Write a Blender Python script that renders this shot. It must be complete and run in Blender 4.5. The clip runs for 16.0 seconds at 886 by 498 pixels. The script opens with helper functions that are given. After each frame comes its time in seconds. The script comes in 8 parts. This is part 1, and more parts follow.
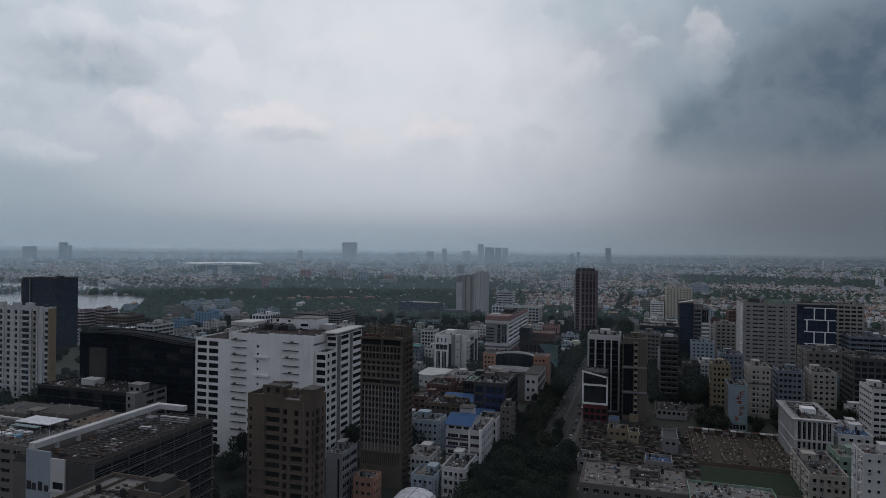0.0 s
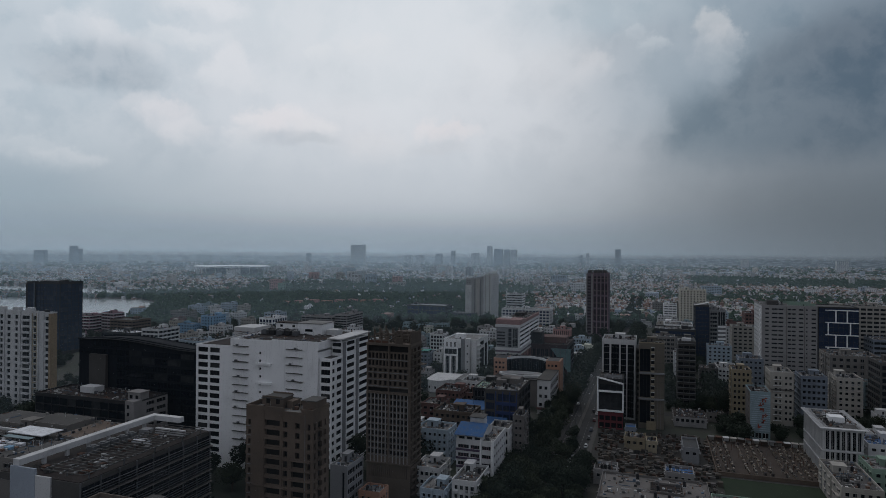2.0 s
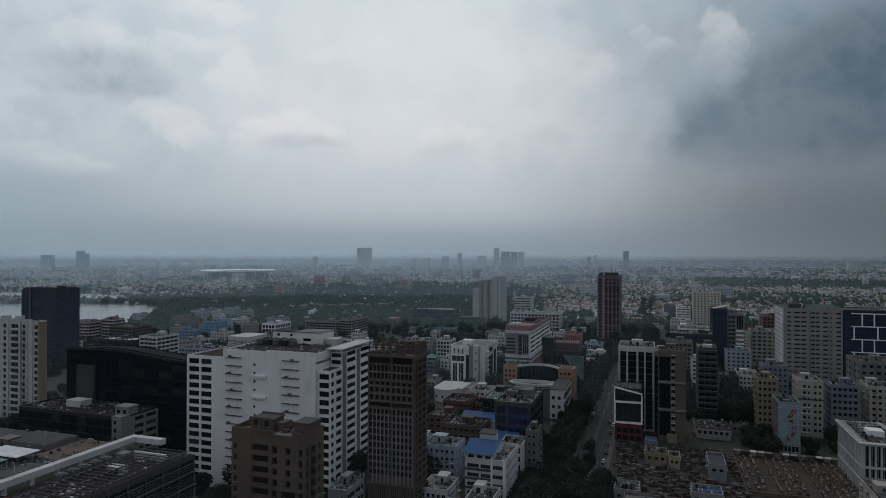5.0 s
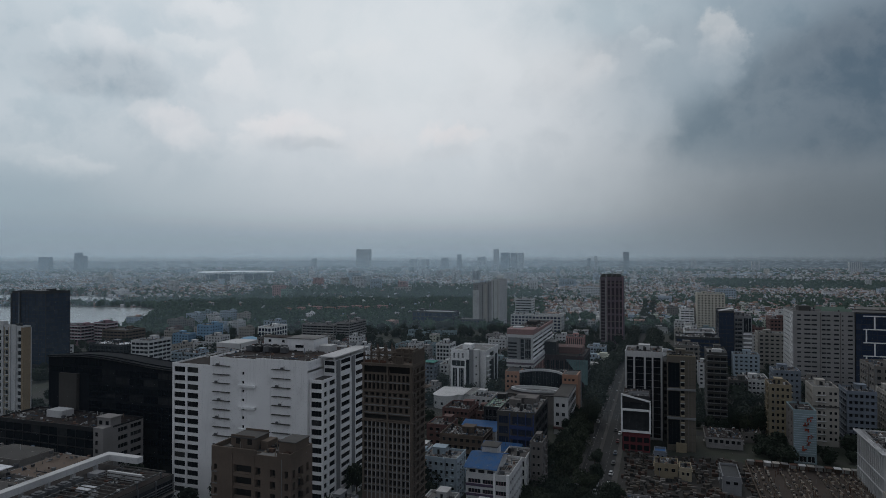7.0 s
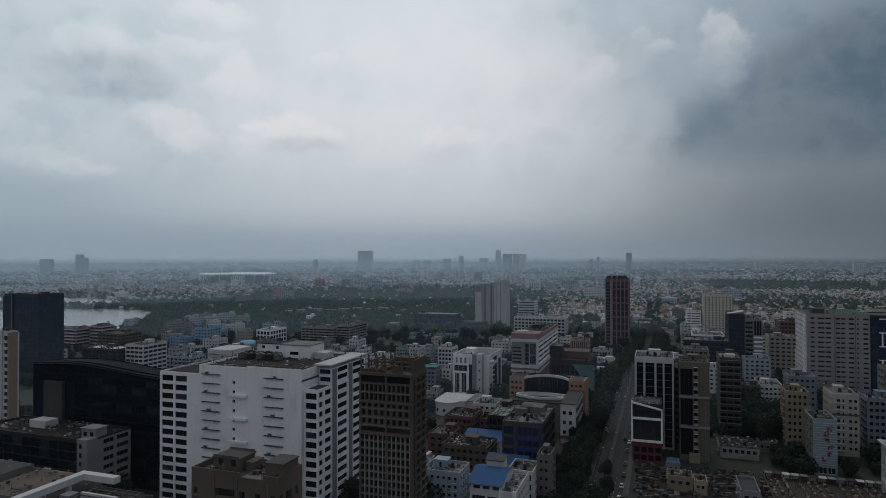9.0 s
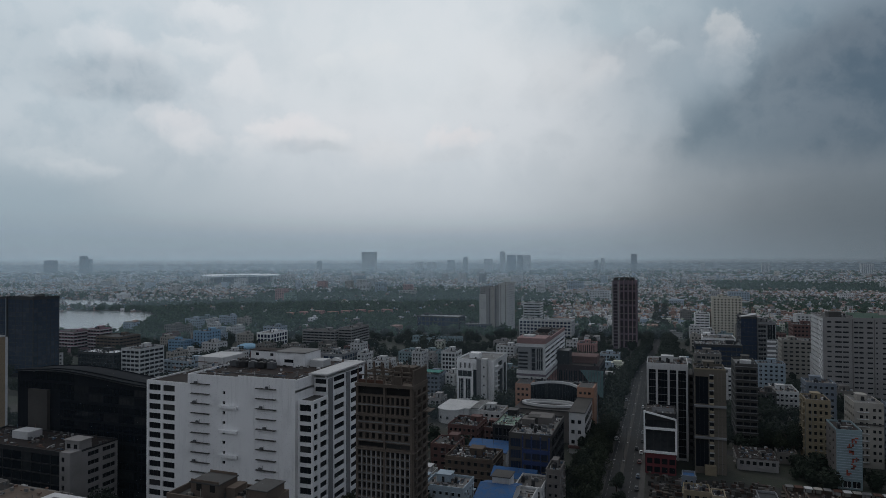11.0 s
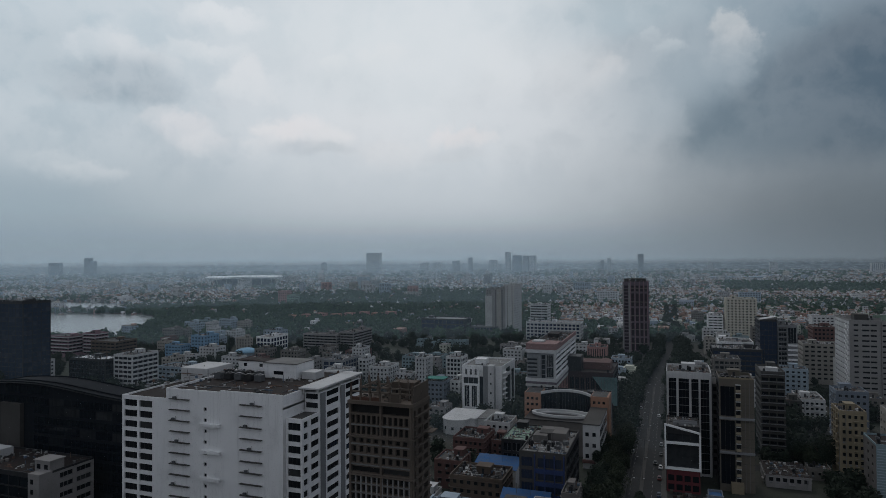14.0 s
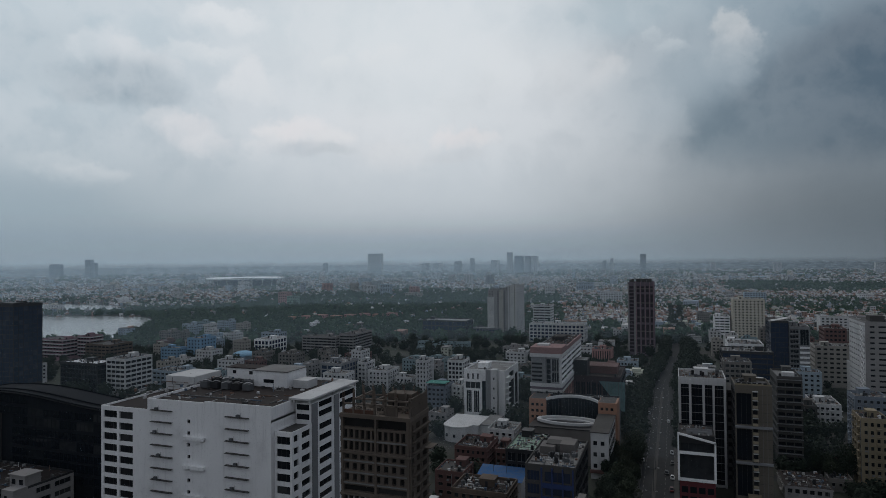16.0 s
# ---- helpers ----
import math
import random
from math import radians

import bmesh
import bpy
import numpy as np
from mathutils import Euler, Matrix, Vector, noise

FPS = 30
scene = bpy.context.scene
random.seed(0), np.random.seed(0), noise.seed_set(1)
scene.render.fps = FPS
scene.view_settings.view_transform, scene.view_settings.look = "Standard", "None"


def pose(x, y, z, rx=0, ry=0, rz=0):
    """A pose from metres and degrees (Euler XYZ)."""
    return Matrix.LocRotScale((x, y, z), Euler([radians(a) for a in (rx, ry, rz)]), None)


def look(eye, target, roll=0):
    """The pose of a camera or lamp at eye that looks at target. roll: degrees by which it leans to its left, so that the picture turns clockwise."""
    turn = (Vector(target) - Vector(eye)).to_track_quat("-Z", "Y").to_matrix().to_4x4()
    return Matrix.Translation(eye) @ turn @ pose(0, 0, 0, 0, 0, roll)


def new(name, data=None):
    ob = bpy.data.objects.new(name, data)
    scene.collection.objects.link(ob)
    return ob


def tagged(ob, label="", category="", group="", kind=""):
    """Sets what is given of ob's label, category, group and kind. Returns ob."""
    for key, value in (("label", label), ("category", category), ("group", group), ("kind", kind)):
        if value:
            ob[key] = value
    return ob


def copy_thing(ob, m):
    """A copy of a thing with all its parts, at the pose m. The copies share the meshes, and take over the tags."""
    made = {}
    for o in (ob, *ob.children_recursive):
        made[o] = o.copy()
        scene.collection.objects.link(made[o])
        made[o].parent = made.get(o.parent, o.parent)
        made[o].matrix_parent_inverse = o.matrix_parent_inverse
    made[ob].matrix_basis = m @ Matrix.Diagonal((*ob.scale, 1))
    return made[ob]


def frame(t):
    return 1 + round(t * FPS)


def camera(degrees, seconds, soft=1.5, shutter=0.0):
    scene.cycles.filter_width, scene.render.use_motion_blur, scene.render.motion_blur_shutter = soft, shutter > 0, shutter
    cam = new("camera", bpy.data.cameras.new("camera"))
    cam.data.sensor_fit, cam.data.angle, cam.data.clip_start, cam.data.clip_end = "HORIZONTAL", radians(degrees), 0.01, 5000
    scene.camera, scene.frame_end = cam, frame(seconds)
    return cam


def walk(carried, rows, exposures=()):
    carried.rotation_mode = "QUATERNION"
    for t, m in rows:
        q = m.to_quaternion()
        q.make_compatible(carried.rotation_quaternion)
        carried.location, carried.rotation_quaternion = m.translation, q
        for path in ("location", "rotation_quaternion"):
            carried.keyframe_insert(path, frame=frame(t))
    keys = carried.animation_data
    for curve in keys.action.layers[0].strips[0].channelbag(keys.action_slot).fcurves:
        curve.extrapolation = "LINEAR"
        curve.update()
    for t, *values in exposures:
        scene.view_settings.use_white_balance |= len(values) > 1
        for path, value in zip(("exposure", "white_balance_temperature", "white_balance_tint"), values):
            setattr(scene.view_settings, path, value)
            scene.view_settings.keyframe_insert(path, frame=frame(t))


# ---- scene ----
cam = camera(70, 16.0, soft=0.45)
def fly(x, y, z, pitch, yaw, roll):
    return pose(x, y, z, 90 + pitch, 0, yaw) @ pose(0, 0, 0, 0, 0, roll)

walk(cam, [
    (0.0, fly(0.000, 0.000, 97.000, 0.000, 17.500, 0.679)),
    (0.5, fly(-0.915, 2.696, 96.993, 0.046, 17.721, 0.621)),
    (1.0, fly(-1.835, 5.409, 96.989, 0.093, 17.933, 0.563)),
    (1.5, fly(-2.763, 8.149, 96.986, 0.136, 18.122, 0.505)),
    (2.0, fly(-3.700, 10.934, 96.990, 0.177, 18.283, 0.447)),
    (2.5, fly(-4.649, 13.777, 97.004, 0.217, 18.420, 0.388)),
    (3.0, fly(-5.608, 16.673, 97.028, 0.257, 18.537, 0.327)),
    (3.5, fly(-6.579, 19.609, 97.064, 0.300, 18.647, 0.265)),
    (4.0, fly(-7.557, 22.571, 97.104, 0.342, 18.753, 0.202)),
    (6.5, fly(-12.803, 38.681, 97.464, 0.502, 18.890, -0.008)),
    (7.0, fly(-13.860, 41.842, 97.537, 0.525, 18.837, -0.029)),
    (7.5, fly(-14.921, 44.991, 97.608, 0.548, 18.808, -0.050)),
    (8.0, fly(-15.990, 48.124, 97.682, 0.574, 18.829, -0.071)),
    (8.5, fly(-17.067, 51.238, 97.759, 0.603, 18.907, -0.092)),
    (9.0, fly(-18.144, 54.348, 97.839, 0.633, 19.006, -0.113)),
    (11.5, fly(-23.128, 70.635, 98.371, 0.753, 19.463, -0.179)),
    (12.0, fly(-24.199, 73.970, 98.425, 0.766, 19.553, -0.219)),
    (12.5, fly(-25.269, 77.297, 98.472, 0.778, 19.638, -0.260)),
    (13.0, fly(-26.334, 80.604, 98.508, 0.788, 19.712, -0.301)),
    (13.5, fly(-27.395, 83.888, 98.533, 0.797, 19.779, -0.344)),
    (14.0, fly(-28.448, 87.137, 98.539, 0.803, 19.841, -0.386)),
    (14.5, fly(-29.492, 90.352, 98.535, 0.810, 19.901, -0.427)),
    (15.0, fly(-30.520, 93.535, 98.529, 0.821, 19.948, -0.466)),
    (15.5, fly(-31.532, 96.692, 98.531, 0.837, 19.972, -0.501)),
    (16.0, fly(-32.537, 99.837, 98.536, 0.854, 19.993, -0.535)),
], exposures=[(0.0, 0.0, 6500, 14.0), (4.0, 0.0, 6500, 10.0), (16.0, 0.0, 6500, 10.0)])

OVERHEAD, BEHIND = (0.262, 0.293, 0.355), (0.238, 0.262, 0.315)

# ---- world: overcast monsoon sky with cloud masses, weak wide sun ----
AXIS = 18.8          # heading of the sky's coordinates, degrees left of +y


class Graph:
    """Small helper to write node arithmetic."""

    def __init__(self, tree):
        self.t = tree

    def put(self, kind, **values):
        n = self.t.nodes.new(kind)
        for k, v in values.items():
            n.inputs[k.replace("_", " ")].default_value = v
        return n

    def wire(self, a, b):
        self.t.links.new(a, b)

    def m(self, op, a, b=None, c=None):
        n = self.t.nodes.new("ShaderNodeMath")
        n.operation = op
        for i, v in enumerate((a, b, c)):
            if v is None:
                continue
            if isinstance(v, (int, float)):
                n.inputs[i].default_value = v
            else:
                self.wire(v, n.inputs[i])
        return n.outputs[0]

    def ramp(self, v, lo, hi, out0=0.0, out1=1.0, smooth=True):
        n = self.t.nodes.new("ShaderNodeMapRange")
        n.interpolation_type = "SMOOTHSTEP" if smooth else "LINEAR"
        self.wire(v, n.inputs[0])
        for i, x in enumerate((lo, hi, out0, out1)):
            n.inputs[i + 1].default_value = x
        return n.outputs[0]

    def mix(self, fac, a, b):
        n = self.t.nodes.new("ShaderNodeMix")
        n.data_type = "RGBA"
        for v, s in ((fac, n.inputs[0]), (a, n.inputs[6]), (b, n.inputs[7])):
            if isinstance(v, (int, float)):
                s.default_value = v
            elif isinstance(v, tuple):
                s.default_value = (*v, 1.0)
            else:
                self.wire(v, s)
        return n.outputs[2]

    def noise(self, vec, scale, detail=6.0, rough=0.55, dist=0.0):
        n = self.t.nodes.new("ShaderNodeTexNoise")
        n.inputs["Scale"].default_value = scale
        n.inputs["Detail"].default_value = detail
        n.inputs["Roughness"].default_value = rough
        n.inputs["Distortion"].default_value = dist
        self.wire(vec, n.inputs["Vector"])
        return n


def srgb(r, g, b):
    """A colour of 0..255 display values as linear light."""
    return tuple(((c / 255 + 0.055) / 1.055) ** 2.4 if c > 10 else c / 255 / 12.92 for c in (r, g, b))


world = bpy.data.worlds.new("overcast_sky")
scene.world = world
world.use_nodes = True
wt = world.node_tree
wt.nodes.clear()
G = Graph(wt)
coord = wt.nodes.new("ShaderNodeTexCoord")
spin = wt.nodes.new("ShaderNodeMapping")
spin.vector_type = "POINT"
spin.inputs["Rotation"].default_value = (0, 0, radians(-AXIS))
G.wire(coord.outputs["Generated"], spin.inputs["Vector"])
# soft warp of the direction, so that every cloud edge is ragged
warp = G.noise(spin.outputs[0], 5.0, 7.0, 0.6)
shift = wt.nodes.new("ShaderNodeVectorMath")
shift.operation = "MULTIPLY_ADD"
G.wire(warp.outputs["Color"], shift.inputs[0])
shift.inputs[1].default_value = (0.08, 0.08, 0.06)
shift.inputs[2].default_value = (-0.04, -0.04, -0.03)
bent = wt.nodes.new("ShaderNodeVectorMath")
bent.operation = "ADD"
G.wire(spin.outputs[0], bent.inputs[0])
G.wire(shift.outputs[0], bent.inputs[1])


def polar(vec):
    s = wt.nodes.new("ShaderNodeSeparateXYZ")
    G.wire(vec, s.inputs[0])
    flat = G.m("SQRT", G.m("ADD", G.m("MULTIPLY", s.outputs[0], s.outputs[0]), G.m("MULTIPLY", s.outputs[1], s.outputs[1])))
    return G.m("ARCTAN2", s.outputs[0], s.outputs[1]), G.m("ARCTAN2", s.outputs[2], flat)


# finer curling for the small cumulus
warp2 = G.noise(spin.outputs[0], 26.0, 6.0, 0.62)
shift2 = wt.nodes.new("ShaderNodeVectorMath")
shift2.operation = "MULTIPLY_ADD"
G.wire(warp2.outputs["Color"], shift2.inputs[0])
shift2.inputs[1].default_value = (0.05, 0.05, 0.05)
G.wire(bent.outputs[0], shift2.inputs[2])
curled = wt.nodes.new("ShaderNodeVectorMath")
curled.operation = "ADD"
G.wire(shift2.outputs[0], curled.inputs[0])
curled.inputs[1].default_value = (-0.025, -0.025, -0.025)
az, el = polar(spin.outputs[0])
baz, bel = polar(bent.outputs[0])
caz, cel = polar(curled.outputs[0])


def mass(a0, e0, sa, se, baz=baz, bel=bel):
    """A soft mass of cloud round (azimuth, elevation), in radians."""
    da = G.m("DIVIDE", G.m("SUBTRACT", baz, a0), sa)
    de = G.m("DIVIDE", G.m("SUBTRACT", bel, e0), se)
    return G.m("EXPONENT", G.m("MULTIPLY", G.m("ADD", G.m("MULTIPLY", da, da), G.m("MULTIPLY", de, de)), -1.0))


sky = wt.nodes.new("ShaderNodeTexSky")
sky.sky_type = "NISHITA"
sky.sun_disc = False
sky.sun_elevation = radians(52)
sky.sun_rotation = radians(-14)
sky.dust_density = 4.0
clear = wt.nodes.new("ShaderNodeVectorMath")
clear.operation = "SCALE"
G.wire(sky.outputs[0], clear.inputs[0])
clear.inputs["Scale"].default_value = 0.1

fine = G.noise(spin.outputs[0], 8.0, 5.0, 0.5, 0.3)
curl = G.noise(spin.outputs[0], 20.0, 4.0, 0.5)
broad = G.noise(spin.outputs[0], 2.2, 4.0, 0.5)
ragged = G.m("ADD", G.m("MULTIPLY", G.m("SUBTRACT", fine.outputs[0], 0.5), 3.0), G.m("MULTIPLY", G.m("SUBTRACT", curl.outputs[0], 0.5), 1.6))
# veil from the hazy horizon up to the bright cloud deck
col = G.mix(G.ramp(el, -0.01, 0.11), srgb(148, 162, 174), srgb(186, 195, 203))
col = G.mix(G.ramp(el, 0.09, 0.22), col, srgb(203, 210, 216))
col = G.mix(G.ramp(el, 0.20, 0.38), col, srgb(205, 214, 220))
# bluer air to the west, the rain cloud to the north-east
col = G.mix(G.ramp(az, -0.15, -0.62, 0.0, 0.72), col, G.mix(G.ramp(el, 0.02, 0.3), srgb(136, 155, 168), srgb(176, 193, 203)))
curtain = G.mix(G.ramp(el, 0.02, 0.15), srgb(84, 97, 108), srgb(94, 107, 118))
col = G.mix(G.ramp(G.m("ADD", baz, G.m("MULTIPLY", ragged, 0.02)), 0.00, 0.60, 0.0, 0.97), col, curtain)
high = G.m("MULTIPLY", G.ramp(bel, 0.14, 0.23), G.ramp(baz, 0.14, 0.38))
col = G.mix(G.m("MULTIPLY", high, 0.85), col, srgb(122, 143, 157))
# heavier cloud overhead and behind, out of which this light comes
col = G.mix(G.ramp(el, 0.42, 0.85), col, OVERHEAD)
col = G.mix(G.ramp(G.m("ABSOLUTE", az), 0.75, 1.5), col, BEHIND)
# general unevenness of the deck
col = G.mix(G.m("MULTIPLY", G.ramp(broad.outputs[0], 0.42, 0.68), 0.12), col, srgb(140, 153, 164))
# clouds: azimuth, elevation, half width, half height, strength, colour
SOFT = (
    (0.292, 0.253, 0.128, 0.081, 0.40, (172, 183, 191)),
    (0.317, 0.352, 0.127, 0.038, 0.45, (160, 177, 187)),
    (-0.060, 0.289, 0.230, 0.098, 0.40, (214, 220, 223)),
    (0.190, 0.345, 0.105, 0.040, 0.45, (180, 194, 203)),
    (0.110, 0.215, 0.140, 0.070, 0.35, (190, 196, 202)),
    (-0.610, 0.085, 0.090, 0.055, 0.45, (148, 167, 180)),
    (-0.588, 0.264, 0.071, 0.056, 0.60, (160, 178, 189)),
    (-0.556, 0.153, 0.091, 0.038, 0.45, (178, 191, 200)),
    (-0.575, 0.062, 0.127, 0.045, 0.35, (152, 169, 181)),
    (-0.386, 0.101, 0.124, 0.041, 0.25, (172, 185, 194)),
    (0.268, 0.353, 0.103, 0.033, 0.60, (166, 182, 191)),
    (0.341, 0.293, 0.059, 0.051, 0.40, (150, 165, 175)),
    (-0.128, 0.191, 0.080, 0.044, 0.35, (211, 213, 217)),
    (0.100, 0.300, 0.080, 0.052, 0.22, (211, 213, 215)),
    (0.190, 0.275, 0.052, 0.040, 0.30, (200, 203, 206)),
    (-0.198, 0.348, 0.131, 0.044, 0.25, (212, 221, 225)),
)
UNDER = (
    (-0.493, 0.244, 0.085, 0.036, 0.80, (146, 163, 175)),
    (-0.457, 0.231, 0.050, 0.016, 0.45, (143, 160, 172)),
    (-0.537, 0.222, 0.040, 0.012, 0.40, (150, 166, 177)),
    (-0.240, 0.168, 0.050, 0.014, 0.50, (180, 188, 196)),
    (-0.196, 0.166, 0.032, 0.008, 0.50, (184, 192, 198)),
    (0.014, 0.157, 0.057, 0.013, 0.30, (192, 196, 201)),
    (-0.335, 0.228, 0.038, 0.010, 0.30, (190, 198, 205)),
    (0.422, 0.257, 0.028, 0.011, 0.40, (140, 155, 166)),
)
CRISP = (
    (-0.524, 0.289, 0.037, 0.022, 0.55, (203, 211, 217)),
    (-0.482, 0.286, 0.036, 0.021, 0.60, (207, 213, 218)),
    (-0.443, 0.275, 0.032, 0.018, 0.50, (206, 212, 217)),
    (-0.344, 0.347, 0.044, 0.017, 0.60, (216, 221, 225)),
    (-0.379, 0.350, 0.035, 0.015, 0.50, (214, 220, 224)),
    (-0.402, 0.298, 0.041, 0.015, 0.45, (212, 218, 222)),
    (-0.355, 0.297, 0.032, 0.013, 0.40, (212, 218, 222)),
    (-0.319, 0.269, 0.031, 0.024, 0.65, (214, 218, 222)),
    (-0.343, 0.253, 0.027, 0.017, 0.50, (211, 216, 220)),
    (-0.294, 0.249, 0.027, 0.019, 0.40, (210, 215, 219)),
    (-0.409, 0.193, 0.039, 0.021, 0.55, (213, 214, 218)),
    (-0.377, 0.174, 0.032, 0.018, 0.45, (212, 214, 218)),
    (-0.446, 0.205, 0.031, 0.015, 0.40, (210, 213, 217)),
    (-0.268, 0.193, 0.033, 0.023, 0.85, (217, 218, 221)),
    (-0.231, 0.198, 0.033, 0.022, 0.80, (218, 218, 221)),
    (-0.196, 0.184, 0.030, 0.018, 0.80, (215, 217, 220)),
    (-0.301, 0.170, 0.020, 0.010, 0.40, (210, 213, 217)),
    (-0.084, 0.168, 0.053, 0.027, 0.30, (210, 212, 215)),
    (-0.015, 0.191, 0.023, 0.019, 0.75, (214, 214, 217)),
    (0.027, 0.185, 0.037, 0.017, 0.70, (213, 213, 216)),
    (0.060, 0.187, 0.020, 0.013, 0.50, (211, 212, 215)),
    (-0.109, 0.311, 0.037, 0.023, 0.50, (214, 219, 222)),
    (-0.185, 0.305, 0.019, 0.011, 0.50, (213, 219, 222)),
    (-0.530, 0.129, 0.045, 0.014, 0.45, (197, 204, 210)),
    (-0.569, 0.141, 0.033, 0.012, 0.30, (196, 204, 210)),
    (0.234, 0.273, 0.031, 0.023, 0.50, (196, 200, 204)),
    (0.301, 0.320, 0.014, 0.010, 0.40, (178, 189, 196)),
    (0.326, 0.301, 0.019, 0.015, 0.40, (182, 192, 198)),
    (0.412, 0.322, 0.022, 0.020, 0.50, (190, 195, 198)),
    (0.428, 0.304, 0.020, 0.020, 0.46, (188, 193, 197)),
    (0.404, 0.292, 0.021, 0.018, 0.34, (178, 186, 192)),
    (0.424, 0.275, 0.023, 0.016, 0.28, (168, 178, 185)),
)
# the rain cloud: a slate mass with a flat base
SLATE = (
    (0.595, 0.191, 0.144, 0.075),
    (0.500, 0.180, 0.121, 0.052),
    (0.420, 0.190, 0.080, 0.045),
    (0.613, 0.279, 0.114, 0.094),
    (0.524, 0.251, 0.084, 0.051),
    (0.460, 0.150, 0.120, 0.034),
    (0.580, 0.145, 0.137, 0.050),
)
for a0, e0, sa, se, k, tint in SOFT:
    body = G.ramp(G.m("ADD", mass(a0, e0, sa, se), G.m("MULTIPLY", ragged, 0.13)), 0.06, 0.85)
    col = G.mix(G.m("MULTIPLY", body, k), col, srgb(*tint))
slate = None
for a0, e0, sa, se in SLATE:
    one = mass(a0, e0, sa, se)
    slate = one if slate is None else G.m("ADD", slate, one)
slate = G.m("MULTIPLY", G.ramp(G.m("ADD", slate, G.m("MULTIPLY", ragged, 0.05)), 0.08, 1.40), G.ramp(bel, 0.108, 0.170))
col = G.mix(G.m("MULTIPLY", slate, 0.94), col, G.mix(G.ramp(az, 0.30, 0.62), srgb(100, 119, 132), srgb(62, 84, 101)))
for a0, e0, sa, se, k, tint in CRISP:
    # heaped top with a firm edge, base that melts away
    da = G.m("DIVIDE", G.m("SUBTRACT", caz, a0), sa * 1.15)
    dz = G.m("SUBTRACT", cel, e0 - se * 0.2)
    up, down = G.m("DIVIDE", G.m("MAXIMUM", dz, 0.0), se * 1.1), G.m("DIVIDE", G.m("MINIMUM", dz, 0.0), se * 1.7)
    dist = G.m("ADD", G.m("MULTIPLY", da, da), G.m("ADD", G.m("MULTIPLY", up, up), G.m("MULTIPLY", down, down)))
    puff = G.m("EXPONENT", G.m("MULTIPLY", dist, -1.0))
    body = G.ramp(G.m("ADD", puff, G.m("MULTIPLY", ragged, 0.11)), 0.20, 0.70)
    base = G.ramp(dz, -se * 1.5, se * 0.6)
    col = G.mix(G.m("MULTIPLY", G.m("MULTIPLY", body, base), min(1.0, k * 1.3)), col, srgb(*tint))
for a0, e0, sa, se, k, tint in UNDER:
    body = G.ramp(G.m("ADD", mass(a0, e0, sa, se), G.m("MULTIPLY", ragged, 0.14)), 0.15, 0.8)
    col = G.mix(G.m("MULTIPLY", body, k), col, srgb(*tint))
# billows and wisps in the whole deck, least in the rain cloud
deck = G.m("MULTIPLY", G.ramp(el, 0.07, 0.2), G.ramp(az, 0.42, 0.05, 0.25, 1.0))
heap = G.noise(bent.outputs[0], 6.5, 6.0, 0.5)
heap2 = G.noise(curled.outputs[0], 15.0, 5.0, 0.5)
puffy = G.m("SUBTRACT", 1.0, G.m("ADD", G.m("ABSOLUTE", G.m("MULTIPLY", G.m("SUBTRACT", heap.outputs[0], 0.5), 2.6)), G.m("ABSOLUTE", G.m("MULTIPLY", G.m("SUBTRACT", heap2.outputs[0], 0.5), 1.3))))
col = G.mix(G.m("MULTIPLY", G.m("MULTIPLY", G.ramp(puffy, 0.45, 0.95), 0.32), deck), col, srgb(219, 223, 227))
col = G.mix(G.m("MULTIPLY", G.m("MULTIPLY", G.ramp(puffy, 0.55, 0.05), 0.28), deck), col, srgb(158, 172, 183))
# the haze at the horizon lies before the clouds
rim = G.mix(G.ramp(az, -0.1, 0.62, smooth=False), srgb(152, 166, 176), srgb(98, 107, 114))
col = G.mix(G.ramp(el, 0.06, -0.01, 0.0, 0.75), col, rim)
col = G.mix(0.94, clear.outputs[0], col)
back = G.put("ShaderNodeBackground", Strength=1.0)
G.wire(col, back.inputs["Color"])
out = wt.nodes.new("ShaderNodeOutputWorld")
G.wire(back.outputs[0], out.inputs["Surface"])

sun = new("sun", bpy.data.lights.new("sun", "SUN"))
sun.data.energy, sun.data.angle, sun.data.color = 0.35, radians(20), (1.0, 0.96, 0.9)
sun.matrix_world = look((0, 0, 500), (0 + 120, 0 - 480, 500 - 640))

# ---- materials ----
def material(name):
    mat = bpy.data.materials.new(name)
    mat.use_nodes = True
    nt = mat.node_tree
    return mat, Graph(nt), nt.nodes["Principled BSDF"]


def stretched(g, vec, sx, sy, sz):
    n = g.t.nodes.new("ShaderNodeMapping")
    n.inputs["Scale"].default_value = (sx, sy, sz)
    g.wire(vec, n.inputs["Vector"])
    return n.outputs[0]


def bump(g, height, bsdf, strength, distance):
    b = g.put("ShaderNodeBump", Strength=strength, Distance=distance)
    g.wire(height, b.inputs["Height"])
    g.wire(b.outputs[0], bsdf.inputs["Normal"])


